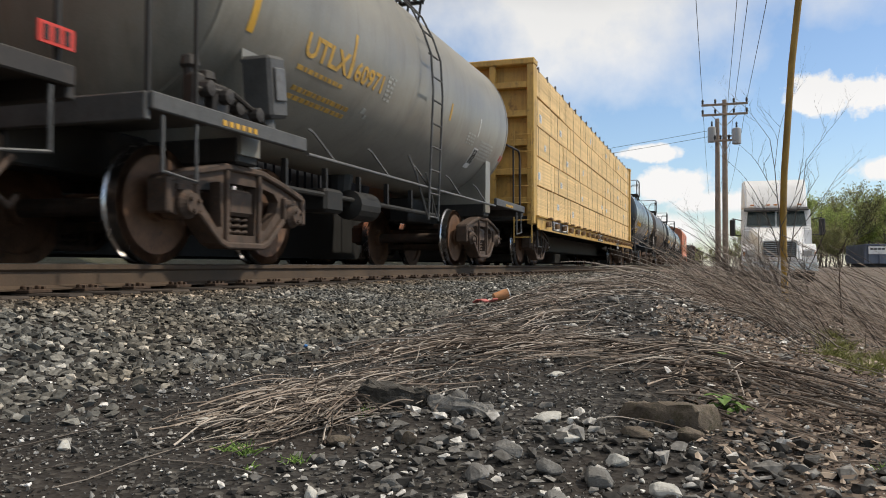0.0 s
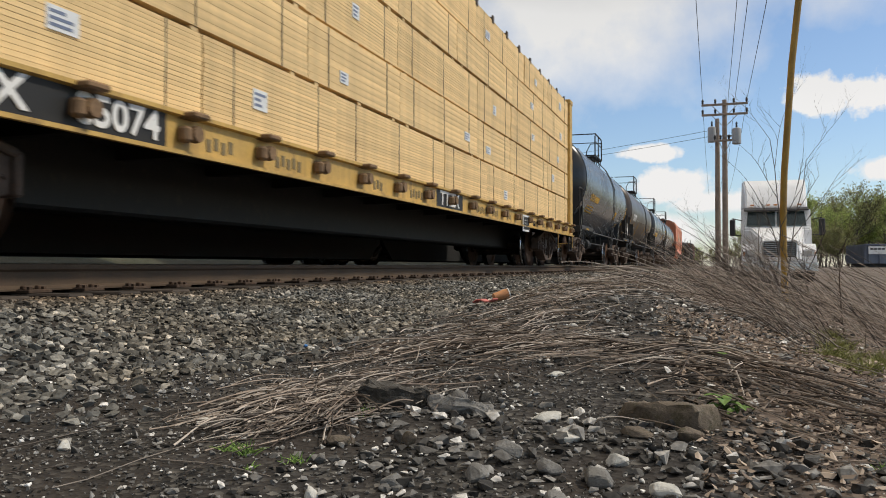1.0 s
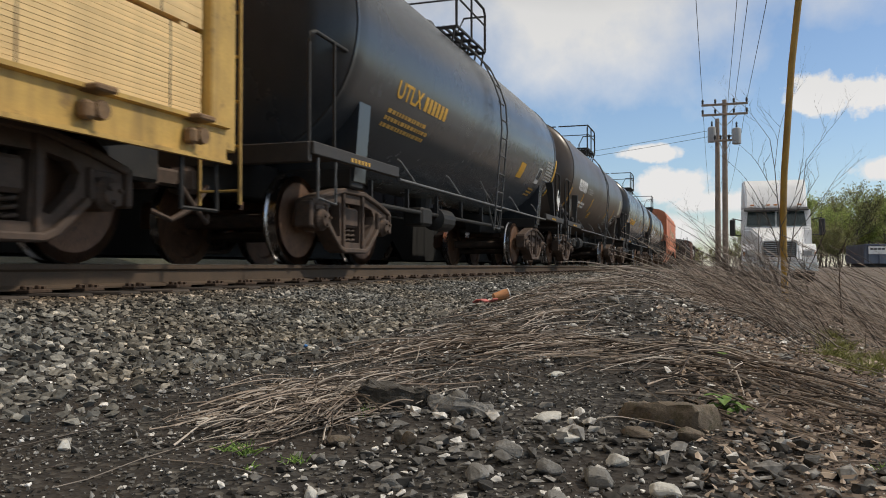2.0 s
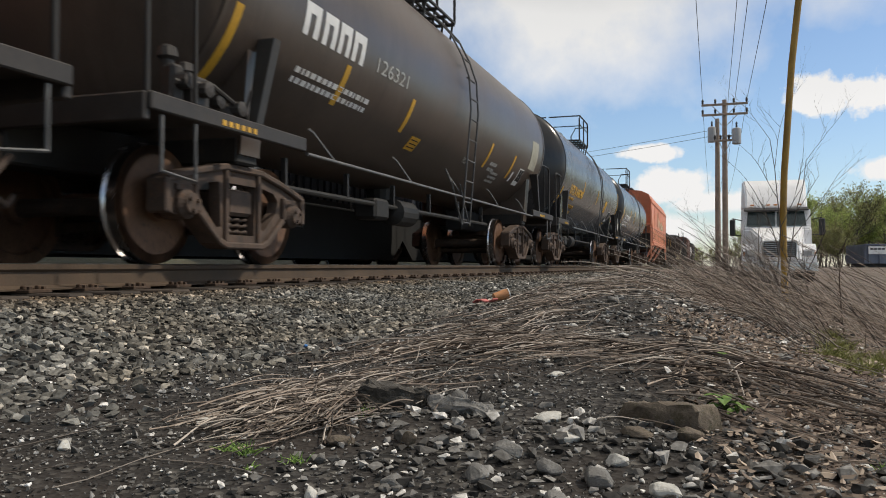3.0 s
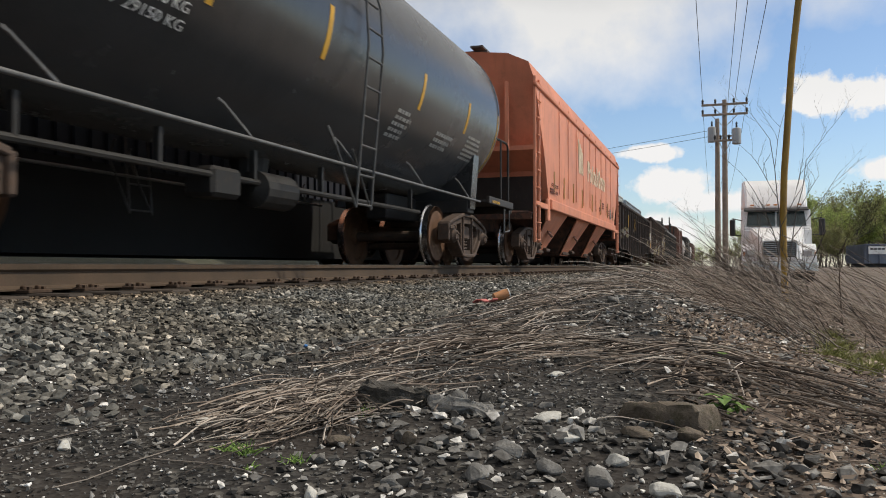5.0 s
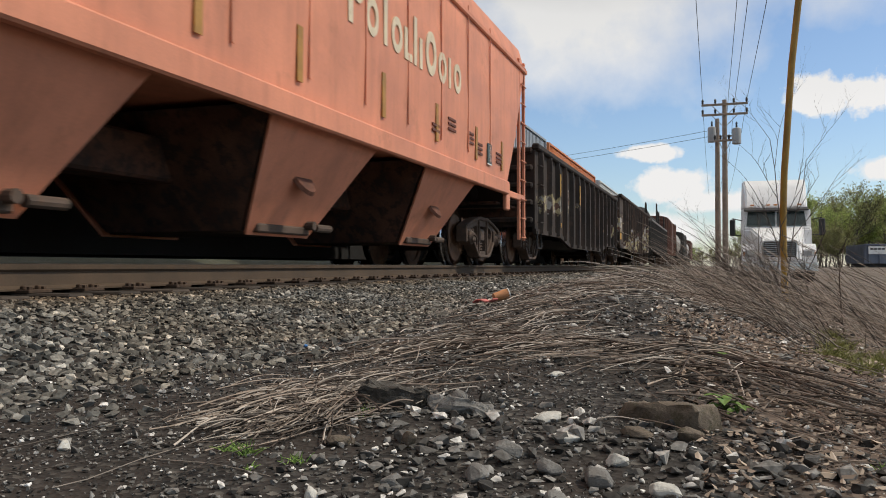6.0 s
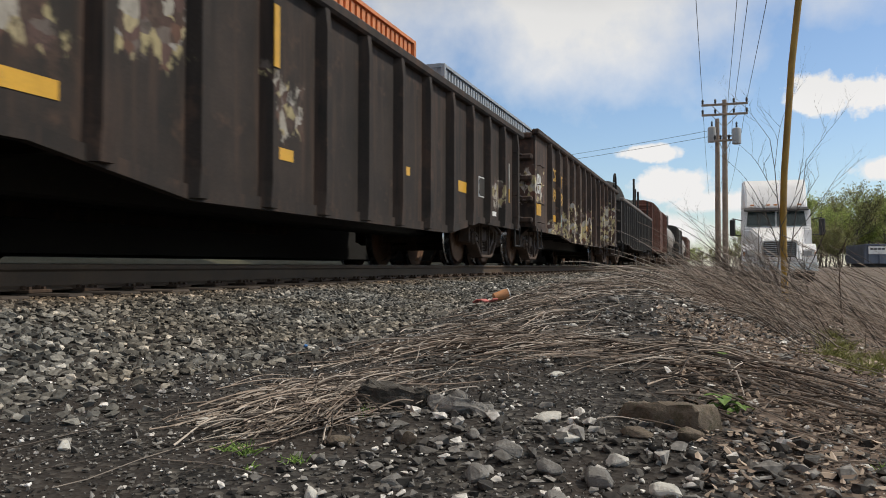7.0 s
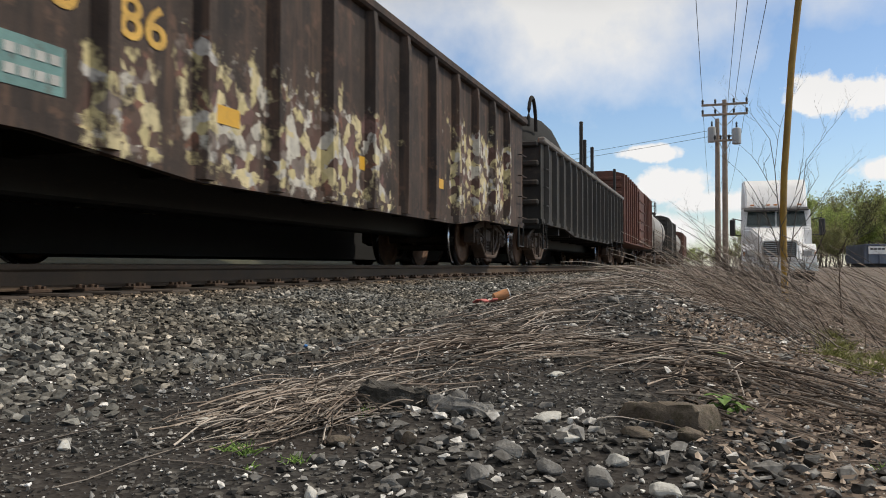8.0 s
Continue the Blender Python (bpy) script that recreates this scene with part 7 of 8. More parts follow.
def leaning_thicket():
    """Dry stems that rise from the yard side of the ridge and lean towards the track."""
    rng = random.Random(21)
    a, b = [], []
    for _ in range(260):
        x = rng.uniform(4.8, 10.5)
        y = ridge_y(x) - rng.uniform(0.25, 1.45)
        head = math.radians(rng.gauss(135, 38))
        ln = rng.uniform(0.35, 1.15)
        up = rng.uniform(0.08, 0.60)
        pts = []
        px, py, pz = x, y, ground_z(x, y) - 0.02
        n = 8
        for i in range(n + 1):
            s = i / n
            pts.append((px, py, max(pz, ground_z(px, py) + 0.01)))
            e = up * (1 - 1.25 * s)
            px += math.cos(head) * math.cos(e) * ln / n
            py += math.sin(head) * math.cos(e) * ln / n
            pz += math.sin(e) * ln / n
            head += rng.gauss(0, 0.06)
        r = rng.uniform(0.0018, 0.0042)
        (a if rng.random() < 0.5 else b).append((pts, np.linspace(r, r * 0.35, n + 1)))
    for _ in range(330):
        x = rng.uniform(4.0, 9.0)
        y = ridge_y(x) - rng.uniform(1.0, 2.0)
        head = math.radians(rng.gauss(115, 25))
        ln, up, n = rng.uniform(0.35, 1.1), rng.uniform(0.35, 0.95), 7
        px, py, pz = x, y, ground_z(x, y) - 0.02
        pts = []
        for i in range(n + 1):
            pts.append((px, py, max(pz, ground_z(px, py) + 0.01)))
            e = up * (1 - 1.1 * i / n)
            px += math.cos(head) * math.cos(e) * ln / n
            py += math.sin(head) * math.cos(e) * ln / n
            pz += math.sin(e) * ln / n
        r = rng.uniform(0.0014, 0.0030)
        b.append((pts, np.linspace(r, r * 0.35, n + 1)))
    # taller stems rooted along the foot of the bank, arching towards the track
    for _ in range(620):
        x = rng.uniform(3.6, 9.5)
        y = ridge_y(x) - rng.uniform(0.70, 2.0)
        head = math.radians(rng.gauss(100, 30))
        ln, up, n = rng.uniform(0.30, 1.15) * (0.55 + 0.05 * x), rng.uniform(0.55, 1.30), 8
        px, py, pz = x, y, ground_z(x, y) - 0.02
        pts = []
        for i in range(n + 1):
            pts.append((px, py, max(pz, ground_z(px, py) + 0.01)))
            e = up * (1 - 0.70 * i / n)
            px += math.cos(head) * math.cos(e) * ln / n
            py += math.sin(head) * math.cos(e) * ln / n
            pz += math.sin(e) * ln / n
            head += rng.gauss(0, 0.07)
        r = rng.uniform(0.0014, 0.0036)
        (a if rng.random() < 0.5 else b).append((pts, np.linspace(r, r * 0.35, n + 1)))
    strands("leaning_stems", a, "stalk_grey", "thicket of leaning grey dead stems", "dry stalks")
    strands("leaning_grass", b, "stalk_tan", "thicket of leaning tan dead grass", "dead grass")


leaning_thicket()


# ---- bare saplings ----
def sapling(x, y, tall, seed, spread=0.5, lean=(0, 0), trunk=0.012, shoots=5, levels=2):
    rng = random.Random(seed)
    items = []

    def grow(p, d, ln, r, depth):
        n = 6
        pts, rad = [tuple(p)], [r]
        for i in range(n):
            d = (d + Vector((rng.gauss(0, 0.09), rng.gauss(0, 0.09), rng.gauss(0.02, 0.06)))).normalized()
            p = p + d * (ln / n)
            pts.append(tuple(p))
            rad.append(r * (1 - (0.62 if shoots == 1 else 0.75) * (i + 1) / n))
            if depth and i > 0 and rng.random() < 0.85:
                side = Vector((rng.gauss(0, 1), rng.gauss(0, 1), rng.uniform(0.1, 0.9))).normalized()
                grow(p, (d + side * spread).normalized(), ln * rng.uniform(0.28, 0.52), rad[-1] * (0.80 if shoots == 1 else 0.62), depth - 1)
        items.append((pts, rad))

    for _ in range(shoots):
        sway = 0.05 if shoots == 1 else 0.16
        d = Vector((lean[0] + rng.gauss(0, sway), lean[1] + rng.gauss(0, sway), 1)).normalized()
        jit = 0.0 if shoots == 1 else 0.10
        grow(Vector((x + rng.gauss(0, jit), y + rng.gauss(0, jit), ground_z(x, y) - 0.03)), d, tall * rng.uniform(0.6, 1.0), trunk * rng.uniform(0.6, 1.0), levels)
    verts, faces, base = [], [], 0
    for pts, rad in items:
        v, f = strand(pts, rad, 5)
        verts.append(v), faces.append(f + base)
        base += len(v)
    ob = joined("bare_sapling", verts, faces, "twig_dark", "leafless dark sapling with thin branching twigs", "sapling")
    ob["kind"] = ""
    del ob["kind"]
    return ob


def spot(px, depth):
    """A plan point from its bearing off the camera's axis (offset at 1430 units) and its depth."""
    r = (px - 784) / 1430 * depth
    t = math.radians(TURN)
    return depth * math.cos(t) + r * math.sin(t), depth * math.sin(t) - r * math.cos(t)


for px, depth, tall, seed, lean, shoots, trunk in ((1368, 6.3, 1.48, 2, (0.0, 0.03), 1, 0.0075), (1378, 6.4, 1.38, 5, (0.0, -0.20), 1, 0.0065), (1352, 6.2, 1.15, 28, (0.0, 0.10), 1, 0.0055),
                                                   (1328, 7.2, 1.32, 9, (0.0, 0.42), 1, 0.007), (1240, 8.0, 0.62, 12, (0, 0.15), 5, 0.008), (1300, 7.0, 0.66, 14, (0.1, 0.25), 6, 0.008),
                                                   (1420, 6.5, 0.60, 15, (0.0, 0.2), 4, 0.007), (1375, 5.9, 0.75, 22, (0.0, 0.35), 5, 0.008), (1275, 7.4, 0.60, 33, (0.0, 0.3), 6, 0.008),
                                                   (1330, 6.6, 0.68, 24, (0.1, 0.1), 6, 0.008), (1395, 6.1, 0.62, 34, (0.0, 0.3), 6, 0.008)):
    sx, sy = spot(px, depth)
    sapling(sx, sy, tall, seed, lean=lean, shoots=shoots, trunk=trunk, spread=0.80 if shoots == 1 else 0.5, levels=3 if shoots == 1 else 2)


# ---- living weeds, dead leaves and litter ----
M["leaf_green"] = stalk_material("leaf_green", (0.07, 0.14, 0.025), (0.26, 0.40, 0.09))
M["leaf_brown"] = stalk_material("leaf_brown", (0.09, 0.060, 0.042), (0.50, 0.40, 0.31))
M["moss_green"] = stalk_material("moss_green", (0.10, 0.12, 0.02), (0.30, 0.30, 0.09))


def leaf_blade(bm, base, way, length, width, droop, fold=0.25):
    """A pointed leaf with a folded midrib and drooping tip."""
    side = way.cross(Vector((0, 0, 1))).normalized()
    n = 6
    rows = []
    for i in range(n + 1):
        s = i / n
        w = width * math.sin(math.pi * min(1, 0.08 + 0.92 * s)) ** 0.8 * (1 - 0.3 * s)
        c = base + way * (length * s) + Vector((0, 0, length * (0.55 * s - droop * s * s)))
        rows.append([bm.verts.new(c + side * w + Vector((0, 0, fold * w))), bm.verts.new(c), bm.verts.new(c - side * w + Vector((0, 0, fold * w)))])
    for a, b in zip(rows, rows[1:]):
        for k in range(2):
            bm.faces.new((a[k], a[k + 1], b[k + 1], b[k]))


def weed(x, y, leaves, size, seed, label):
    rng = random.Random(seed)
    w = thing("weed", label, "weed", at=pose(x, y, ground_z(x, y)))
    bm = bmesh.new()
    tube(bm, [(0, 0, -0.02), (0.004, 0, size * 0.25), (0.0, 0.005, size * 0.5)], [0.003, 0.0025, 0.002], 6)
    part("stem", bm, "leaf_green", w)
    for k in range(leaves):
        a = k * 2.4 + rng.uniform(-0.3, 0.3)
        bm = bmesh.new()
        leaf_blade(bm, Vector((0, 0, size * (0.15 + 0.35 * k / leaves))), Vector((math.cos(a), math.sin(a), 0)), size * rng.uniform(0.65, 1.0), size * rng.uniform(0.20, 0.30), rng.uniform(0.5, 0.95))
        part("leaf", bm, "leaf_green", w)


weed(2.06, -0.02, 7, 0.075, 1, "small bright green broad-leaved weed in the rubble")
weed(2.04, -0.05, 5, 0.05, 2, "small green seedling beside a concrete block")
weed(2.75, -0.02, 5, 0.05, 5, "low green weed among dry stalks")
weed(1.72, -0.42, 6, 0.05, 6, "green weed at the foot of the ridge")
weed(1.95, -0.62, 7, 0.06, 7, "green weed at the foot of the ridge")


def tuft(x, y, blades, size, seed, material="leaf_green", label="small tuft of fresh green grass"):
    rng = random.Random(seed)
    items = []
    for _ in range(blades):
        bx, by = x + rng.gauss(0, size * 0.35), y + rng.gauss(0, size * 0.35)
        a, e, ln = rng.uniform(0, math.tau), rng.uniform(0.5, 1.4), size * rng.uniform(0.5, 1.2)
        z = ground_z(bx, by)
        pts = [(bx + math.cos(a) * math.cos(e) * ln * s, by + math.sin(a) * math.cos(e) * ln * s, z + math.sin(e) * ln * s * (1 - 0.35 * s)) for s in np.linspace(0, 1, 5)]
        items.append((pts, np.linspace(0.0016, 0.0004, 5)))
    ob = strands("grass_tuft", items, material, label, "grass")
    return ob


for i, (x, y, n, s) in enumerate(((1.50, 0.94, 40, 0.04), (1.46, 0.80, 26, 0.03), (1.83, 0.82, 30, 0.035), (1.52, 1.0, 20, 0.03), (1.75, -0.52, 60, 0.05), (1.68, -0.30, 30, 0.03), (2.5, -0.62, 60, 0.06), (1.38, 0.86, 14, 0.02))):
    tuft(x, y, n, s, 60 + i)
for i, (x, y) in enumerate(((3.3, -0.42), (3.8, -0.50), (4.5, -0.55), (2.9, -0.45), (3.5, -0.62))):
    tuft(x, y, 140, 0.09, 90 + i, "moss_green", "patch of short yellow-green grass on the bank")


def fallen_leaves():
    rng = np.random.default_rng(44)
    verts, faces, base = [], [], 0
    for _ in range(2300):
        x = rng.uniform(1.2, 4.2)
        y = ridge_y(x) - rng.uniform(0.18, 1.1)
        s, a = rng.uniform(0.004, 0.011), rng.uniform(0, math.tau)
        u, v = np.array([math.cos(a), math.sin(a), rng.normal(0, 0.35)]), np.array([-math.sin(a), math.cos(a), rng.normal(0, 0.35)])
        c = np.array([x, y, ground_z(x, y) + 0.008 + rng.uniform(0, 0.01)])
        ring = [c + u * s * math.cos(t) * 1.3 + v * s * math.sin(t) * 0.75 + np.array([0, 0, 0.25 * s * math.cos(2 * t)]) for t in np.linspace(0, math.tau, 7)[:-1]]
        verts.append(np.array(ring))
        faces.append(np.array([[0, 1, 2, 3], [0, 3, 4, 5]]) + base)
        base += 6
    joined("fallen_leaves", verts, faces, "leaf_brown", "curled brown dead leaves scattered on the bank", "dead leaves")


fallen_leaves()


def litter():
    M["cup_orange"] = paint("cup_orange", (0.62, 0.29, 0.13), 0.6, vary=0.15, scale=20, dirt=(0.6, 0.55, 0.5), dirt_at=0.6, dirt_amount=0.6)
    M["litter_pink"] = paint("litter_pink", (0.55, 0.16, 0.15), 0.6, vary=0.2, scale=20)
    M["litter_blue"] = paint("litter_blue", (0.06, 0.22, 0.55), 0.4, vary=0.1)
    x, y = 6.6, 1.70
    t = thing("paper_cup", "crushed orange paper cup on the ballast", "cup", at=pose(x, y, ground_z(x, y) + 0.06, 75, 20, 30))
    bm = bmesh.new()
    lathe(bm, [(-0.065, 0.034), (-0.06, 0.036), (0.055, 0.046), (0.06, 0.048), (0.055, 0.042)], 14, "Z")
    smooth(part("cup_wall", bm, "cup_orange", t), 40)
    bm = bmesh.new()
    lathe(bm, [(0.058, 0.02), (0.06, 0.05), (0.07, 0.05), (0.072, 0.02)], 14, "Z")
    part("lid", bm, "white_paint", t)
    x, y = 5.75, 1.60
    bm = bmesh.new()
    box(bm, (0, 0, 0), (0.19, 0.07, 0.012), bevel=0.004)
    bmesh.ops.subdivide_edges(bm, edges=list(bm.edges), cuts=4, use_grid_fill=True)
    for v in bm.verts:
        v.co.z += 0.012 * math.sin(v.co.x * 40)
    ob = part("plastic_scrap", bm, "litter_pink", None)
    ob.matrix_basis = pose(x, y, ground_z(x, y) + 0.045, 0, 5, 70)
    tagged(ob, "flat faded pink scrap of plastic on the ballast", "scrap")
    x, y = 3.1, 1.66
    bm = bmesh.new()
    box(bm, (0, 0, 0), (0.022, 0.016, 0.010), bevel=0.003)
    ob = part("bottle_cap", bm, "litter_blue", None)
    ob.matrix_basis = pose(x, y, ground_z(x, y) + 0.035, 10, 20, 40)
    tagged(ob, "small bright blue plastic scrap among stones", "scrap")


litter()
# ---- background: poles, wires, guard, truck, trees ----
M["pole_wood"] = paint("pole_wood", (0.30, 0.235, 0.185), 0.85, vary=0.25, scale=2.5, fine=30, bump=0.4, dirt=(0.17, 0.13, 0.10), dirt_amount=0.5, streak=0.5)
M["transformer_grey"] = paint("transformer_grey", (0.33, 0.34, 0.35), 0.5, vary=0.1, scale=5)
M["wire_black"] = paint("wire_black", (0.03, 0.03, 0.032), 0.6, vary=0.1)
M["guard_yellow"] = paint("guard_yellow", (0.37, 0.225, 0.035), 0.55, vary=0.25, scale=4, dirt=(0.16, 0.10, 0.03), dirt_amount=0.6, streak=0.5)


def utility_pole(px, depth, top, arms, cans, lean=0.0):
    x, y = spot(px, depth)
    base = ground_z(x, y)
    pole = thing("utility_pole", "weathered wooden utility pole with crossarms" if arms else "shorter weathered wooden utility pole beside the other", "utility pole", at=pose(x, y, base))
    bm = bmesh.new()
    h = top - base
    tube(bm, [(0, 0, -0.3), (0, lean * 0.5, h * 0.5), (0, lean, h)], [0.17, 0.15, 0.12], 14)
    smooth(part("shaft", bm, "pole_wood", pole), 50)
    for z, half in arms:
        bm = bmesh.new()
        box(bm, (-0.16, lean, z - base), (0.10, 2 * half, 0.12), bevel=0.01)
        arm = part("crossarm", bm, "pole_wood", pole)
        bm = bmesh.new()
        for s in (-1, 1):
            tube(bm, [(-0.18, lean + s * half * 0.55, z - base - 0.05), (-0.18, lean, z - base - 0.75)], 0.02, 5)
        part("brace", bm, "transformer_grey", arm)
        for s in (-0.95, -0.4, 0.4, 0.95):
            bm = bmesh.new()
            lathe(bm, [(0, 0.03), (0.08, 0.07), (0.12, 0.05), (0.16, 0.075), (0.24, 0.04), (0.26, 0.015)], 10, "Z", (-0.16, lean + s * half, z - base + 0.06))
            smooth(part("insulator", bm, "wire_black", arm))
    for z, dy in cans:
        bm = bmesh.new()
        lathe(bm, [(0, 0.18), (0.03, 0.24), (0.80, 0.24), (0.86, 0.22), (0.92, 0.10)], 18, "Z", (-0.25, lean + dy, z - base))
        can = smooth(part("transformer", bm, "transformer_grey", pole, "grey steel transformer can"), 40)
        bm = bmesh.new()
        lathe(bm, [(0.9, 0.03), (1.0, 0.06), (1.08, 0.04), (1.16, 0.06), (1.25, 0.02)], 8, "Z", (-0.25, lean + dy, z - base))
        part("bushing", bm, "wire_black", can)
        bm = bmesh.new()
        box(bm, (-0.12, lean + dy * 0.5, z - base + 0.5), (0.06, abs(dy), 0.08))
        part("bracket", bm, "transformer_grey", can)
    return pole, x, y


pole_a, PX, PY = utility_pole(1284, 45, 9.3, [(9.02, 1.22), (8.46, 1.22), (7.0, 0.55)], [(6.75, -0.62)])
pole_b, QX, QY = utility_pole(1271, 47, 8.6, [], [(7.2, 0.30)])


def wire(a, b, sag, r=0.012, n=24):
    bm = bmesh.new()
    a, b = Vector(a), Vector(b)
    tube(bm, [a.lerp(b, i / n) - Vector((0, 0, sag * 4 * (i / n) * (1 - i / n))) for i in range(n + 1)], r, 5)
    ob = part("wire", bm, "wire_black", None)
    return tagged(ob, "thin black overhead wire strung between poles", "wire", "overhead wires")


for dy, z in ((1.16, 9.2), (-0.20, 9.4), (-0.55, 9.3), (-1.16, 9.2)):
    wire((PX - 0.16, PY + dy, z), (PX - 62, PY + dy * 0.9, z + 0.3), 0.45)
    wire((PX - 0.16, PY + dy, z), (PX + 62, PY + dy, z), 0.7)
for dz in (0, -0.35):
    wire((QX, QY, 8.0 + dz), (QX + 25, QY + 40, 8.6 + dz), 0.6)


def guy_guard():
    ob = thing("guy_wire_guard", "long bowed dull yellow plastic guy-wire guard", "guy guard", at=pose(0, 0, 0))
    pts = []
    for px, z in ((1390, -0.5), (1387.5, 0.05), (1386, 0.35), (1389, 0.75), (1394, 1.05), (1404, 1.65), (1416.5, 2.15), (1432, 2.7)):
        x, y = spot(px, 6.6)
        pts.append(Vector((x, y, z)))
    bm = bmesh.new()
    fine = []
    for i in range(len(pts) - 1):
        for k in range(3):
            fine.append(pts[i].lerp(pts[i + 1], k / 3))
    fine.append(pts[-1])
    tube(bm, fine, 0.027, 14)
    smooth(part("sleeve", bm, "guard_yellow", ob), 60)
    return ob


guy_guard()


# ---- the parked road tractor ----
M["truck_white"] = paint("truck_white", (0.86, 0.86, 0.87), 0.35, vary=0.05, scale=2, bump=0.02, dirt=(0.5, 0.48, 0.45), dirt_amount=0.25)
M["truck_dark"] = paint("truck_dark", (0.025, 0.025, 0.027), 0.6, vary=0.2, scale=6)
M["chrome"] = paint("chrome", (0.62, 0.62, 0.63), 0.25, metal=1.0, vary=0.1, scale=5)
M["rubber"] = paint("rubber", (0.022, 0.021, 0.020), 0.85, vary=0.25, scale=8)
M["amber"] = paint("amber", (0.55, 0.20, 0.03), 0.3, vary=0.1)
M["lamp_glass"] = paint("lamp_glass", (0.55, 0.56, 0.58), 0.12, metal=0.4, vary=0.1, scale=12)


def glass(name, color, rough=0.06):
    mt = bpy.data.materials.new(name)
    mt.use_nodes = True
    b = mt.node_tree.nodes["Principled BSDF"]
    b.inputs["Base Color"].default_value, b.inputs["Roughness"].default_value = (*color, 1), rough
    b.inputs["Transmission Weight"].default_value = 0.6
    b.inputs["IOR"].default_value = 1.5
    return mt


M["windscreen"] = glass("windscreen", (0.10, 0.14, 0.14))


def road_tractor(x, y, turn):
    t = thing("road_tractor", "white conventional semi tractor with a tall roof fairing, parked", "truck", at=pose(x, y, ground_z(x, y), 0, 0, turn) @ Matrix.Scale(0.92, 4))
    # local: front looks to -x, y across, z up
    bm = bmesh.new()
    prof = [(0.95, 0.85), (0.95, 1.95), (1.20, 2.02), (1.42, 2.72), (3.4, 2.80), (3.4, 0.85)]
    prism(bm, prof, -1.18, 1.18)
    bmesh.ops.bevel(bm, geom=list(bm.edges), offset=0.07, segments=2, affect="EDGES")
    cab = smooth(part("cab", bm, "truck_white", t), 40)
    bm = bmesh.new()
    loft(bm, [[(1.50, -1.05, 2.74), (1.50, 1.05, 2.74), (1.62, 1.02, 2.95), (1.62, -1.02, 2.95)],
              [(1.62, -1.08, 2.74), (1.62, 1.08, 2.74), (2.1, 1.05, 3.50), (2.1, -1.05, 3.50)],
              [(2.2, -1.14, 2.74), (2.2, 1.14, 2.74), (2.6, 1.10, 3.86), (2.6, -1.10, 3.86)],
              [(3.4, -1.18, 2.74), (3.4, 1.18, 2.74), (3.4, 1.14, 3.92), (3.4, -1.14, 3.92)]])
    bmesh.ops.bevel(bm, geom=list(bm.edges), offset=0.05, segments=2, affect="EDGES")
    smooth(part("roof_fairing", bm, "truck_white", t), 40)
    bm = bmesh.new()
    loft(bm, [[(-0.95, -0.62, 0.75), (-0.95, 0.62, 0.75), (-0.90, 0.60, 1.42), (-0.90, -0.60, 1.42)],
              [(-0.70, -0.75, 0.75), (-0.70, 0.75, 0.75), (-0.62, 0.66, 1.62), (-0.62, -0.66, 1.62)],
              [(0.98, -0.98, 0.75), (0.98, 0.98, 0.75), (0.98, 0.92, 1.98), (0.98, -0.92, 1.98)]])
    bmesh.ops.bevel(bm, geom=list(bm.edges), offset=0.06, segments=2, affect="EDGES")
    hood = smooth(part("hood", bm, "truck_white", t), 40)
    bm = bmesh.new()
    box(bm, (-0.935, 0, 1.14), (0.05, 1.02, 0.52), Matrix.Rotation(radians(4), 4, "Y"), 0.03)
    grille = part("grille", bm, "truck_dark", hood)
    bm = bmesh.new()
    for k in range(7):
        box(bm, (-0.97 + 0.004 * k, 0, 0.94 + k * 0.068), (0.03, 0.96, 0.012))
    for s in (-1, 1):
        box(bm, (-0.955, s * 0.53, 1.14), (0.06, 0.035, 0.56), bevel=0.01)
    box(bm, (-0.94, 0, 1.42), (0.06, 1.08, 0.04), bevel=0.01)
    part("grille_trim", bm, "chrome", hood)
    for s in (-1, 1):
        bm = bmesh.new()
        sec = []
        for a in range(0, 181, 15):
            r = math.radians(a)
            sec.append((0.15 - 0.62 * math.cos(r), 0.62 * math.sin(r) + 0.55))
        prism(bm, [(-0.78, 0.60)] + [(p[0] - 0.05, p[1] + 0.18) for p in sec] + [(0.72, 0.60)] + [(0.15 + 0.5 * math.cos(math.radians(a)), 0.5 * math.sin(math.radians(a)) + 0.55) for a in range(0, 181, 20)],
              s * 0.72, s * 1.20)
        part("fender", bm, "truck_white", t)
        bm = bmesh.new()
        box(bm, (-0.66, s * 0.93, 1.02), (0.16, 0.36, 0.24), Matrix.Rotation(radians(s * 18), 4, "Z"), 0.05)
        part("headlight", bm, "lamp_glass", t, "clear headlight")
        bm = bmesh.new()
        box(bm, (-0.58, s * 1.13, 1.0), (0.14, 0.06, 0.14), bevel=0.02)
        part("indicator", bm, "amber", t)
        # mirror on its arms
        bm = bmesh.new()
        box(bm, (0.85, s * 1.50, 1.98), (0.14, 0.20, 0.62), bevel=0.04)
        tube(bm, [(1.05, s * 1.18, 2.25), (0.88, s * 1.50, 2.32)], 0.02, 6)
        tube(bm, [(1.05, s * 1.18, 1.72), (0.88, s * 1.50, 1.70)], 0.02, 6)
        part("mirror", bm, "truck_dark", t)
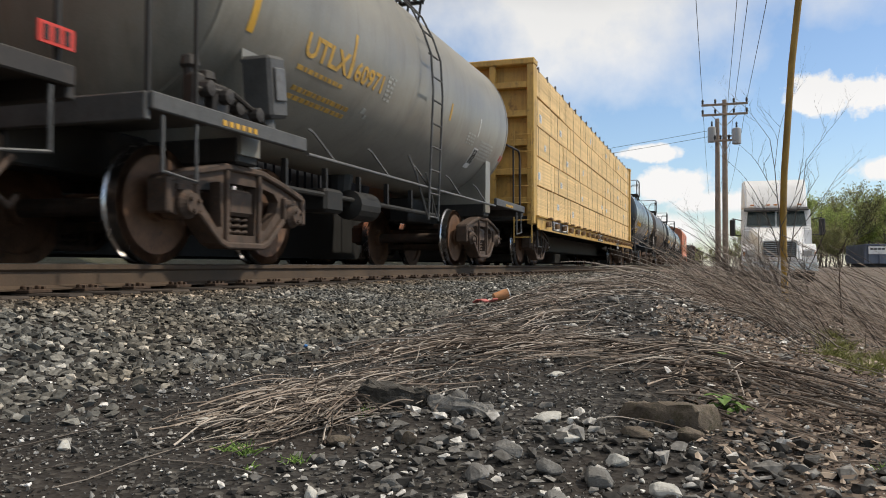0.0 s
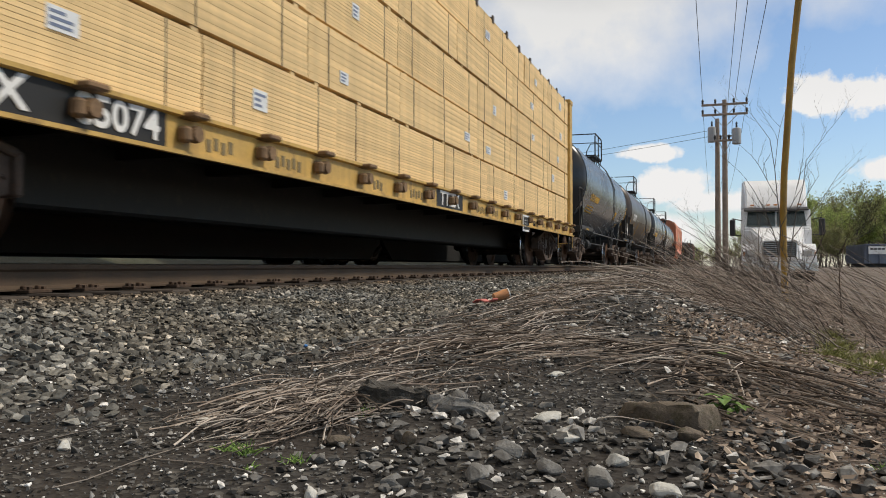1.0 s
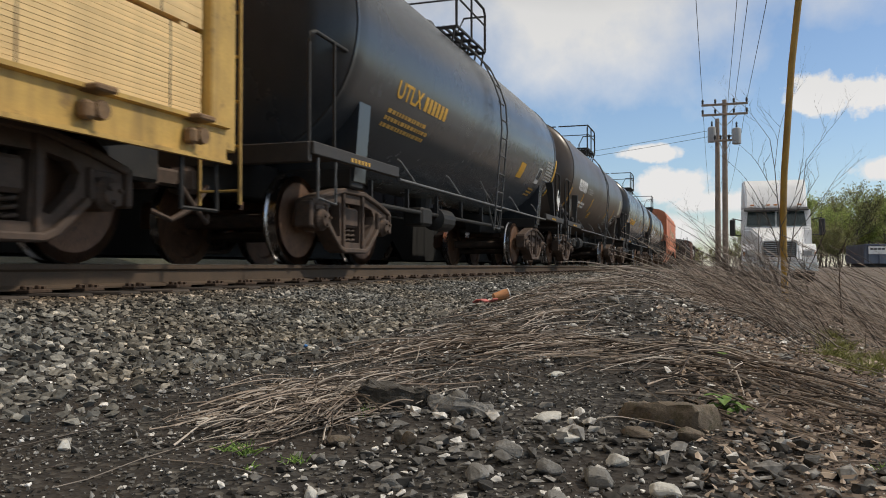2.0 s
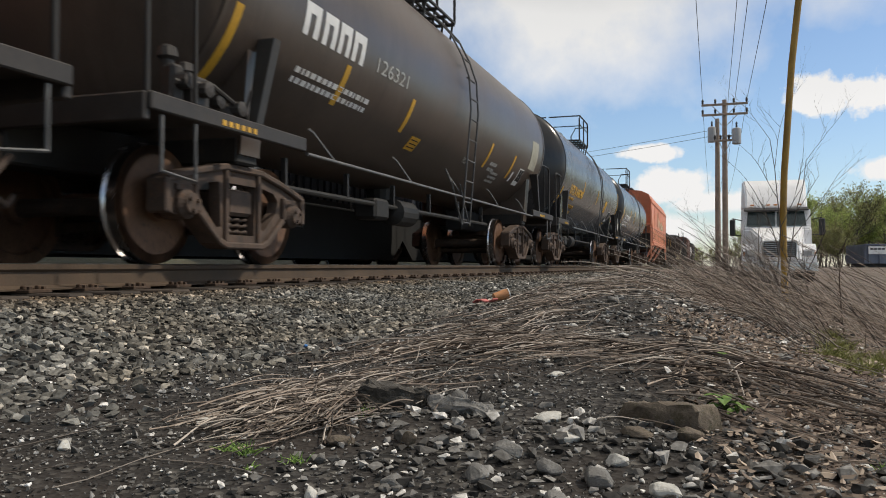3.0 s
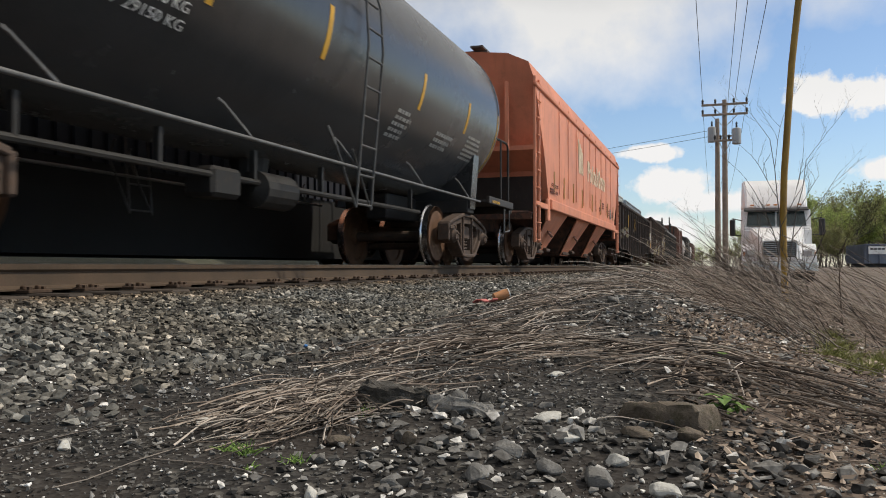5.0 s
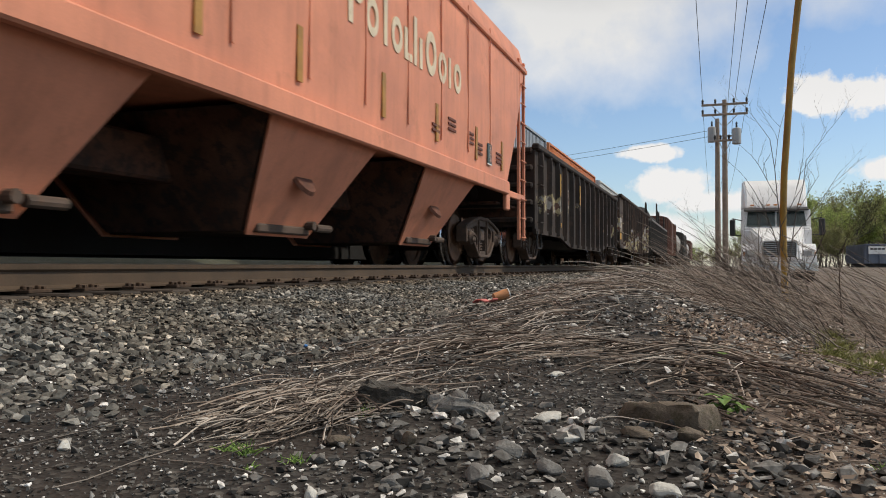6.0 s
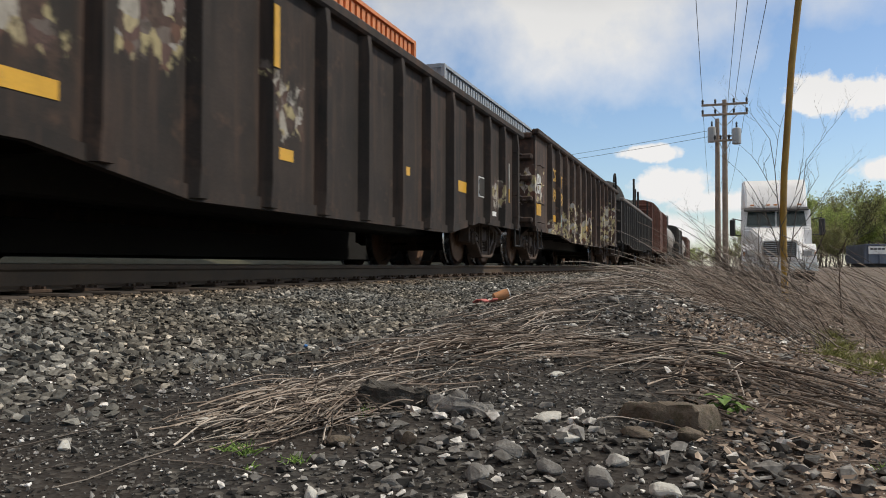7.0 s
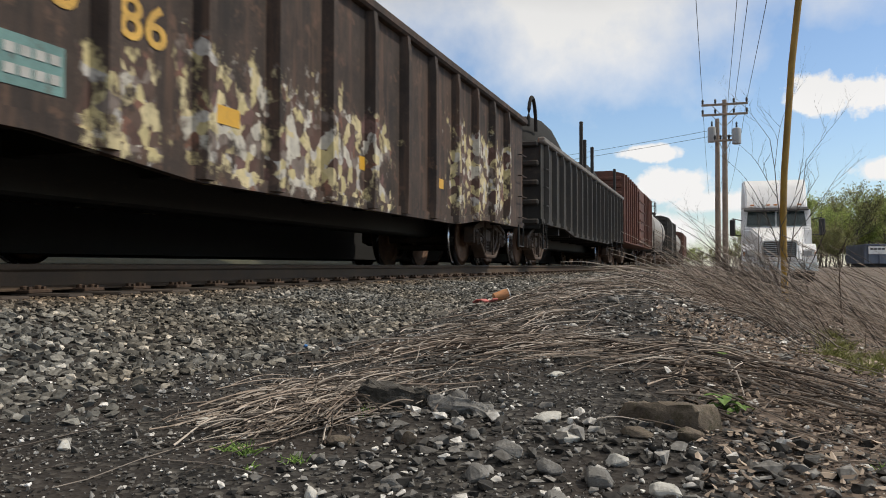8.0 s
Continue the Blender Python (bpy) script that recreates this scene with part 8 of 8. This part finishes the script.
        for x0, inner in ((0.15, False), (4.6, True), (5.9, True)):
            bm = bmesh.new()
            prof = [(-0.14, 0.30), (-0.15, 0.46), (-0.10, 0.51), (0.10, 0.51), (0.15, 0.46), (0.14, 0.30)]
            lathe(bm, prof, 28, "Y", (x0, s * 1.0, 0.51))
            tyre = smooth(part("tyre", bm, "rubber", t), 40)
            bm = bmesh.new()
            lathe(bm, [(-0.10, 0.05), (-0.12, 0.14), (-0.08, 0.20), (-0.12, 0.30), (0.10, 0.30)], 20, "Y", (x0, s * 1.0, 0.51))
            smooth(part("rim", bm, "chrome", tyre), 40)
    bm = bmesh.new()
    box(bm, (-1.0, 0, 0.55), (0.16, 2.40, 0.36), bevel=0.05)
    part("bumper", bm, "chrome", t, "grey steel front bumper")
    # windscreen in two panes, visor, roof lamps
    for s in (-1, 1):
        bm = bmesh.new()
        q = [(1.135, s * 0.03, 2.03), (1.135, s * 1.02, 2.03), (1.335, s * 0.96, 2.58), (1.335, s * 0.03, 2.58)]
        vs = [bm.verts.new((px - 0.012, py, pz)) for px, py, pz in q] + [bm.verts.new((px + 0.02, py, pz)) for px, py, pz in q]
        bm.faces.new(vs[:4]), bm.faces.new(vs[4:][::-1])
        for i in range(4):
            bm.faces.new((vs[i], vs[(i + 1) % 4], vs[4 + (i + 1) % 4], vs[4 + i]))
        bmesh.ops.recalc_face_normals(bm, faces=bm.faces)
        part("windscreen_pane", bm, "windscreen", cab, "dark tinted windscreen")
    bm = bmesh.new()
    box(bm, (1.26, 0, 2.66), (0.30, 2.20, 0.05), Matrix.Rotation(radians(-20), 4, "Y"), 0.02)
    part("sun_visor", bm, "truck_dark", cab)
    for yy in (-0.8, -0.25, 0.0, 0.25, 0.8):
        bm = bmesh.new()
        box(bm, (1.46, yy, 2.84), (0.08, 0.14, 0.05), bevel=0.015)
        part("marker_lamp", bm, "amber", cab)
    bm = bmesh.new()
    box(bm, (3.4, 0, 0.75), (6.2, 0.85, 0.26), bevel=0.03)
    box(bm, (2.4, -1.0, 0.72), (1.4, 0.5, 0.5), bevel=0.08)
    box(bm, (2.4, 1.0, 0.72), (1.4, 0.5, 0.5), bevel=0.08)
    part("chassis", bm, "truck_dark", t)
    return t


tx, ty = spot(1377, 26.2)
road_tractor(tx, ty, -1)


# ---- the low trailer and yard clutter ----
M["trailer_blue"] = paint("trailer_blue", (0.13, 0.155, 0.21), 0.6, vary=0.15, scale=1.5, dirt=(0.10, 0.09, 0.08), dirt_amount=0.4, streak=0.4)


def dump_box():
    x, y = spot(1572, 58)
    t = thing("roll_off_box", "grey-blue steel roll-off box with a white sign", "container", at=pose(x, y, ground_z(x, y), 0, 0, TURN - 90 + 4))
    bm = bmesh.new()
    box(bm, (0.6, 0, 0.95), (6.2, 2.3, 1.35), bevel=0.03)
    part("body", bm, "trailer_blue", t)
    for k in range(8):
        bm = bmesh.new()
        box(bm, (-2.2 + k * 0.8, -1.19, 0.95), (0.10, 0.08, 1.35), bevel=0.01)
        part("rib", bm, "trailer_blue", t)
    bm = bmesh.new()
    box(bm, (0.6, -1.20, 1.62), (6.25, 0.12, 0.10), bevel=0.01)
    part("top_rail", bm, "trailer_blue", t)
    sign = plate("sign", t, "white_paint", -2.25, 0.95, 1.35, 0.55, y=-1.24, label="white sign with dark bars", proud=0.02, n=1)
    for i in range(4):
        plate("sign_bar", sign, "truck_dark", -2.12 + 0.28 * i, 1.25, 0.22, 0.12, y=-1.262, n=1)
    bm = bmesh.new()
    box(bm, (0.6, 0, 0.14), (6.0, 1.4, 0.26), bevel=0.02)
    part("skid", bm, "truck_dark", t)


dump_box()


# ---- trees ----
def leaf_material(name, a, b):
    mt = stalk_material(name, a, b)
    s = mt.node_tree.nodes["Principled BSDF"]
    s.inputs["Roughness"].default_value = 0.6
    nt = mt.node_tree
    tr, mx = nt.nodes.new("ShaderNodeBsdfTranslucent"), nt.nodes.new("ShaderNodeMixShader")
    mx.inputs[0].default_value = 0.45
    nt.links.new(s.inputs["Base Color"].links[0].from_socket, tr.inputs["Color"])
    nt.links.new(s.outputs[0], mx.inputs[1])
    nt.links.new(tr.outputs[0], mx.inputs[2])
    nt.links.new(mx.outputs[0], nt.nodes["Material Output"].inputs["Surface"])
    return mt


M["leaf_spring"] = leaf_material("leaf_spring", (0.20, 0.27, 0.065), (0.56, 0.64, 0.23))
M["leaf_dull"] = leaf_material("leaf_dull", (0.18, 0.19, 0.075), (0.44, 0.44, 0.20))
M["bark"] = paint("bark", (0.10, 0.085, 0.07), 0.9, vary=0.3, scale=8, bump=0.5)


def tree_meshes(seed, tall, wide, leaves, bare=0.0):
    rng = random.Random(seed)
    stems, tips = [], []

    def grow(p, d, ln, r, depth):
        n = 5
        pts, rad = [tuple(p)], [r]
        for i in range(n):
            d = (d + Vector((rng.gauss(0, 0.10), rng.gauss(0, 0.10), rng.gauss(0.03, 0.05)))).normalized()
            p = p + d * (ln / n)
            pts.append(tuple(p)), rad.append(max(0.012, r * (1 - 0.6 * (i + 1) / n)))
            if depth and i >= 1:
                for _ in range(2):
                    side = Vector((rng.gauss(0, 1), rng.gauss(0, 1), rng.uniform(-0.1, 0.8))).normalized()
                    grow(p, (d * 0.7 + side * wide).normalized(), ln * rng.uniform(0.40, 0.62), rad[-1] * 0.6, depth - 1)
        stems.append((pts, rad))
        if depth <= 1:
            tips.extend(pts[2:])

    grow(Vector((0, 0, -0.2)), Vector((0, 0, 1)), tall * 0.62, tall * 0.018, 3)
    sv, sf, base = [], [], 0
    for pts, rad in stems:
        v, f = strand(pts, rad, 5)
        sv.append(v), sf.append(f + base)
        base += len(v)
    lv, lf, base = [], [], 0
    nr = np.random.default_rng(seed)
    for _ in range(leaves):
        c = np.array(tips[nr.integers(len(tips))]) + nr.normal(0, tall * 0.028, 3)
        s = nr.uniform(0.05, 0.13) * tall / 8
        a = nr.normal(0, 1, 3)
        a /= np.linalg.norm(a)
        b = np.cross(a, nr.normal(0, 1, 3))
        b /= np.linalg.norm(b)
        lv.append(np.array([c - a * s, c + b * s * 0.6, c + a * s, c - b * s * 0.6]))
        lf.append(np.array([[0, 1, 2, 3]]) + base)
        base += 4
    return sv, sf, lv, lf


def raw_mesh(name, verts, faces, material):
    v, f = np.concatenate(verts), np.concatenate(faces)
    me = bpy.data.meshes.new(name)
    me.from_pydata(v.tolist(), [], f.tolist())
    me.materials.append(M[material])
    return me


TREES = []
for i, (seed, tall, wide, n, leaf) in enumerate(((31, 8.0, 0.85, 9000, "leaf_spring"), (32, 7.2, 0.95, 8000, "leaf_spring"), (33, 9.0, 0.8, 3500, "leaf_dull"), (34, 5.0, 1.0, 6000, "leaf_dull"))):
    sv, sf, lv, lf = tree_meshes(seed, tall, wide, n)
    TREES.append((raw_mesh("trunk", sv, sf, "bark"), raw_mesh("crown", lv, lf, leaf)))


def tree(kind, x, y, size, turn):
    t = thing("tree", ("broad tree in fresh green spring leaf", "young tree in bright spring leaf", "tall tree with thin early leaves", "low scrubby tree with dull leaves")[kind], "tree",
              "trees behind the yard", at=pose(x, y, ground_z(x, y), 0, 0, turn) @ Matrix.Scale(size * 0.72, 4))
    for nm, me in zip(("trunk", "crown"), TREES[kind]):
        child(nm, me, t, Matrix.Identity(4))


_r = random.Random(8)
for px, depth, kind, size in ((1425, 62, 0, 0.95), (1462, 66, 1, 0.95), (1500, 60, 2, 0.95), (1535, 64, 0, 0.92), (1572, 60, 1, 1.05), (1610, 66, 2, 1.0), (1450, 74, 2, 1.0), (1485, 78, 0, 1.05),
                              (1520, 80, 2, 1.15), (1556, 78, 0, 1.15), (1590, 82, 1, 1.2), (1640, 74, 0, 1.1), (1690, 70, 1, 1.1), (1750, 66, 0, 1.1), (1400, 84, 1, 1.0), (1370, 80, 0, 1.0),
                              (1440, 58, 3, 0.9), (1480, 57, 3, 0.8), (1335, 95, 1, 0.9),
                              (1215, 150, 3, 0.9), (1240, 140, 3, 0.85), (1262, 145, 3, 1.0), (1290, 130, 3, 0.9), (1308, 120, 3, 1.0), (1330, 110, 3, 1.1), (1225, 170, 1, 0.8)):
    x, y = spot(px, depth)
    tree(kind, x, y, size, _r.uniform(0, 360))
for k in range(15):
    x, y = spot(1345 + 27 * k, 88 + 6 * (k % 3))
    tree(3, x, y, 0.62 + 0.1 * (k % 4), _r.uniform(0, 360))
for k in range(16):
    x, y = spot(1412 + 11 * k, 66 + 5 * (k % 3))
    tree(3, x, y, 0.95 + 0.10 * (k % 3), _r.uniform(0, 360))
# ---- sleepers, last of the large pieces ----
lay_sleepers(main_track, YC, -2.0, 90, True)
lay_sleepers(back_track, YB, -2.0, 60, False)
# ---- what moves ----
def motions():
    for mover, x, y, z in MOVERS:
        walk(mover, [(t, pose(x - SPEED * t, y, z)) for t in (0, 2, 4, 6, 8)])
    for mover, x, y, z in SLOW:
        walk(mover, [(t, pose(x + 0.68 * t, y, z)) for t in (0, 2, 4, 6, 8)])
    step = math.degrees(SPEED / FPS / AXLE_Z)
    for axle, x in AXLES:
        start = (x * 97) % 360
        walk(axle, [(i / FPS, pose(x, 0, AXLE_Z, 0, start - step * i, 0)) for i in range(241)])


motions()
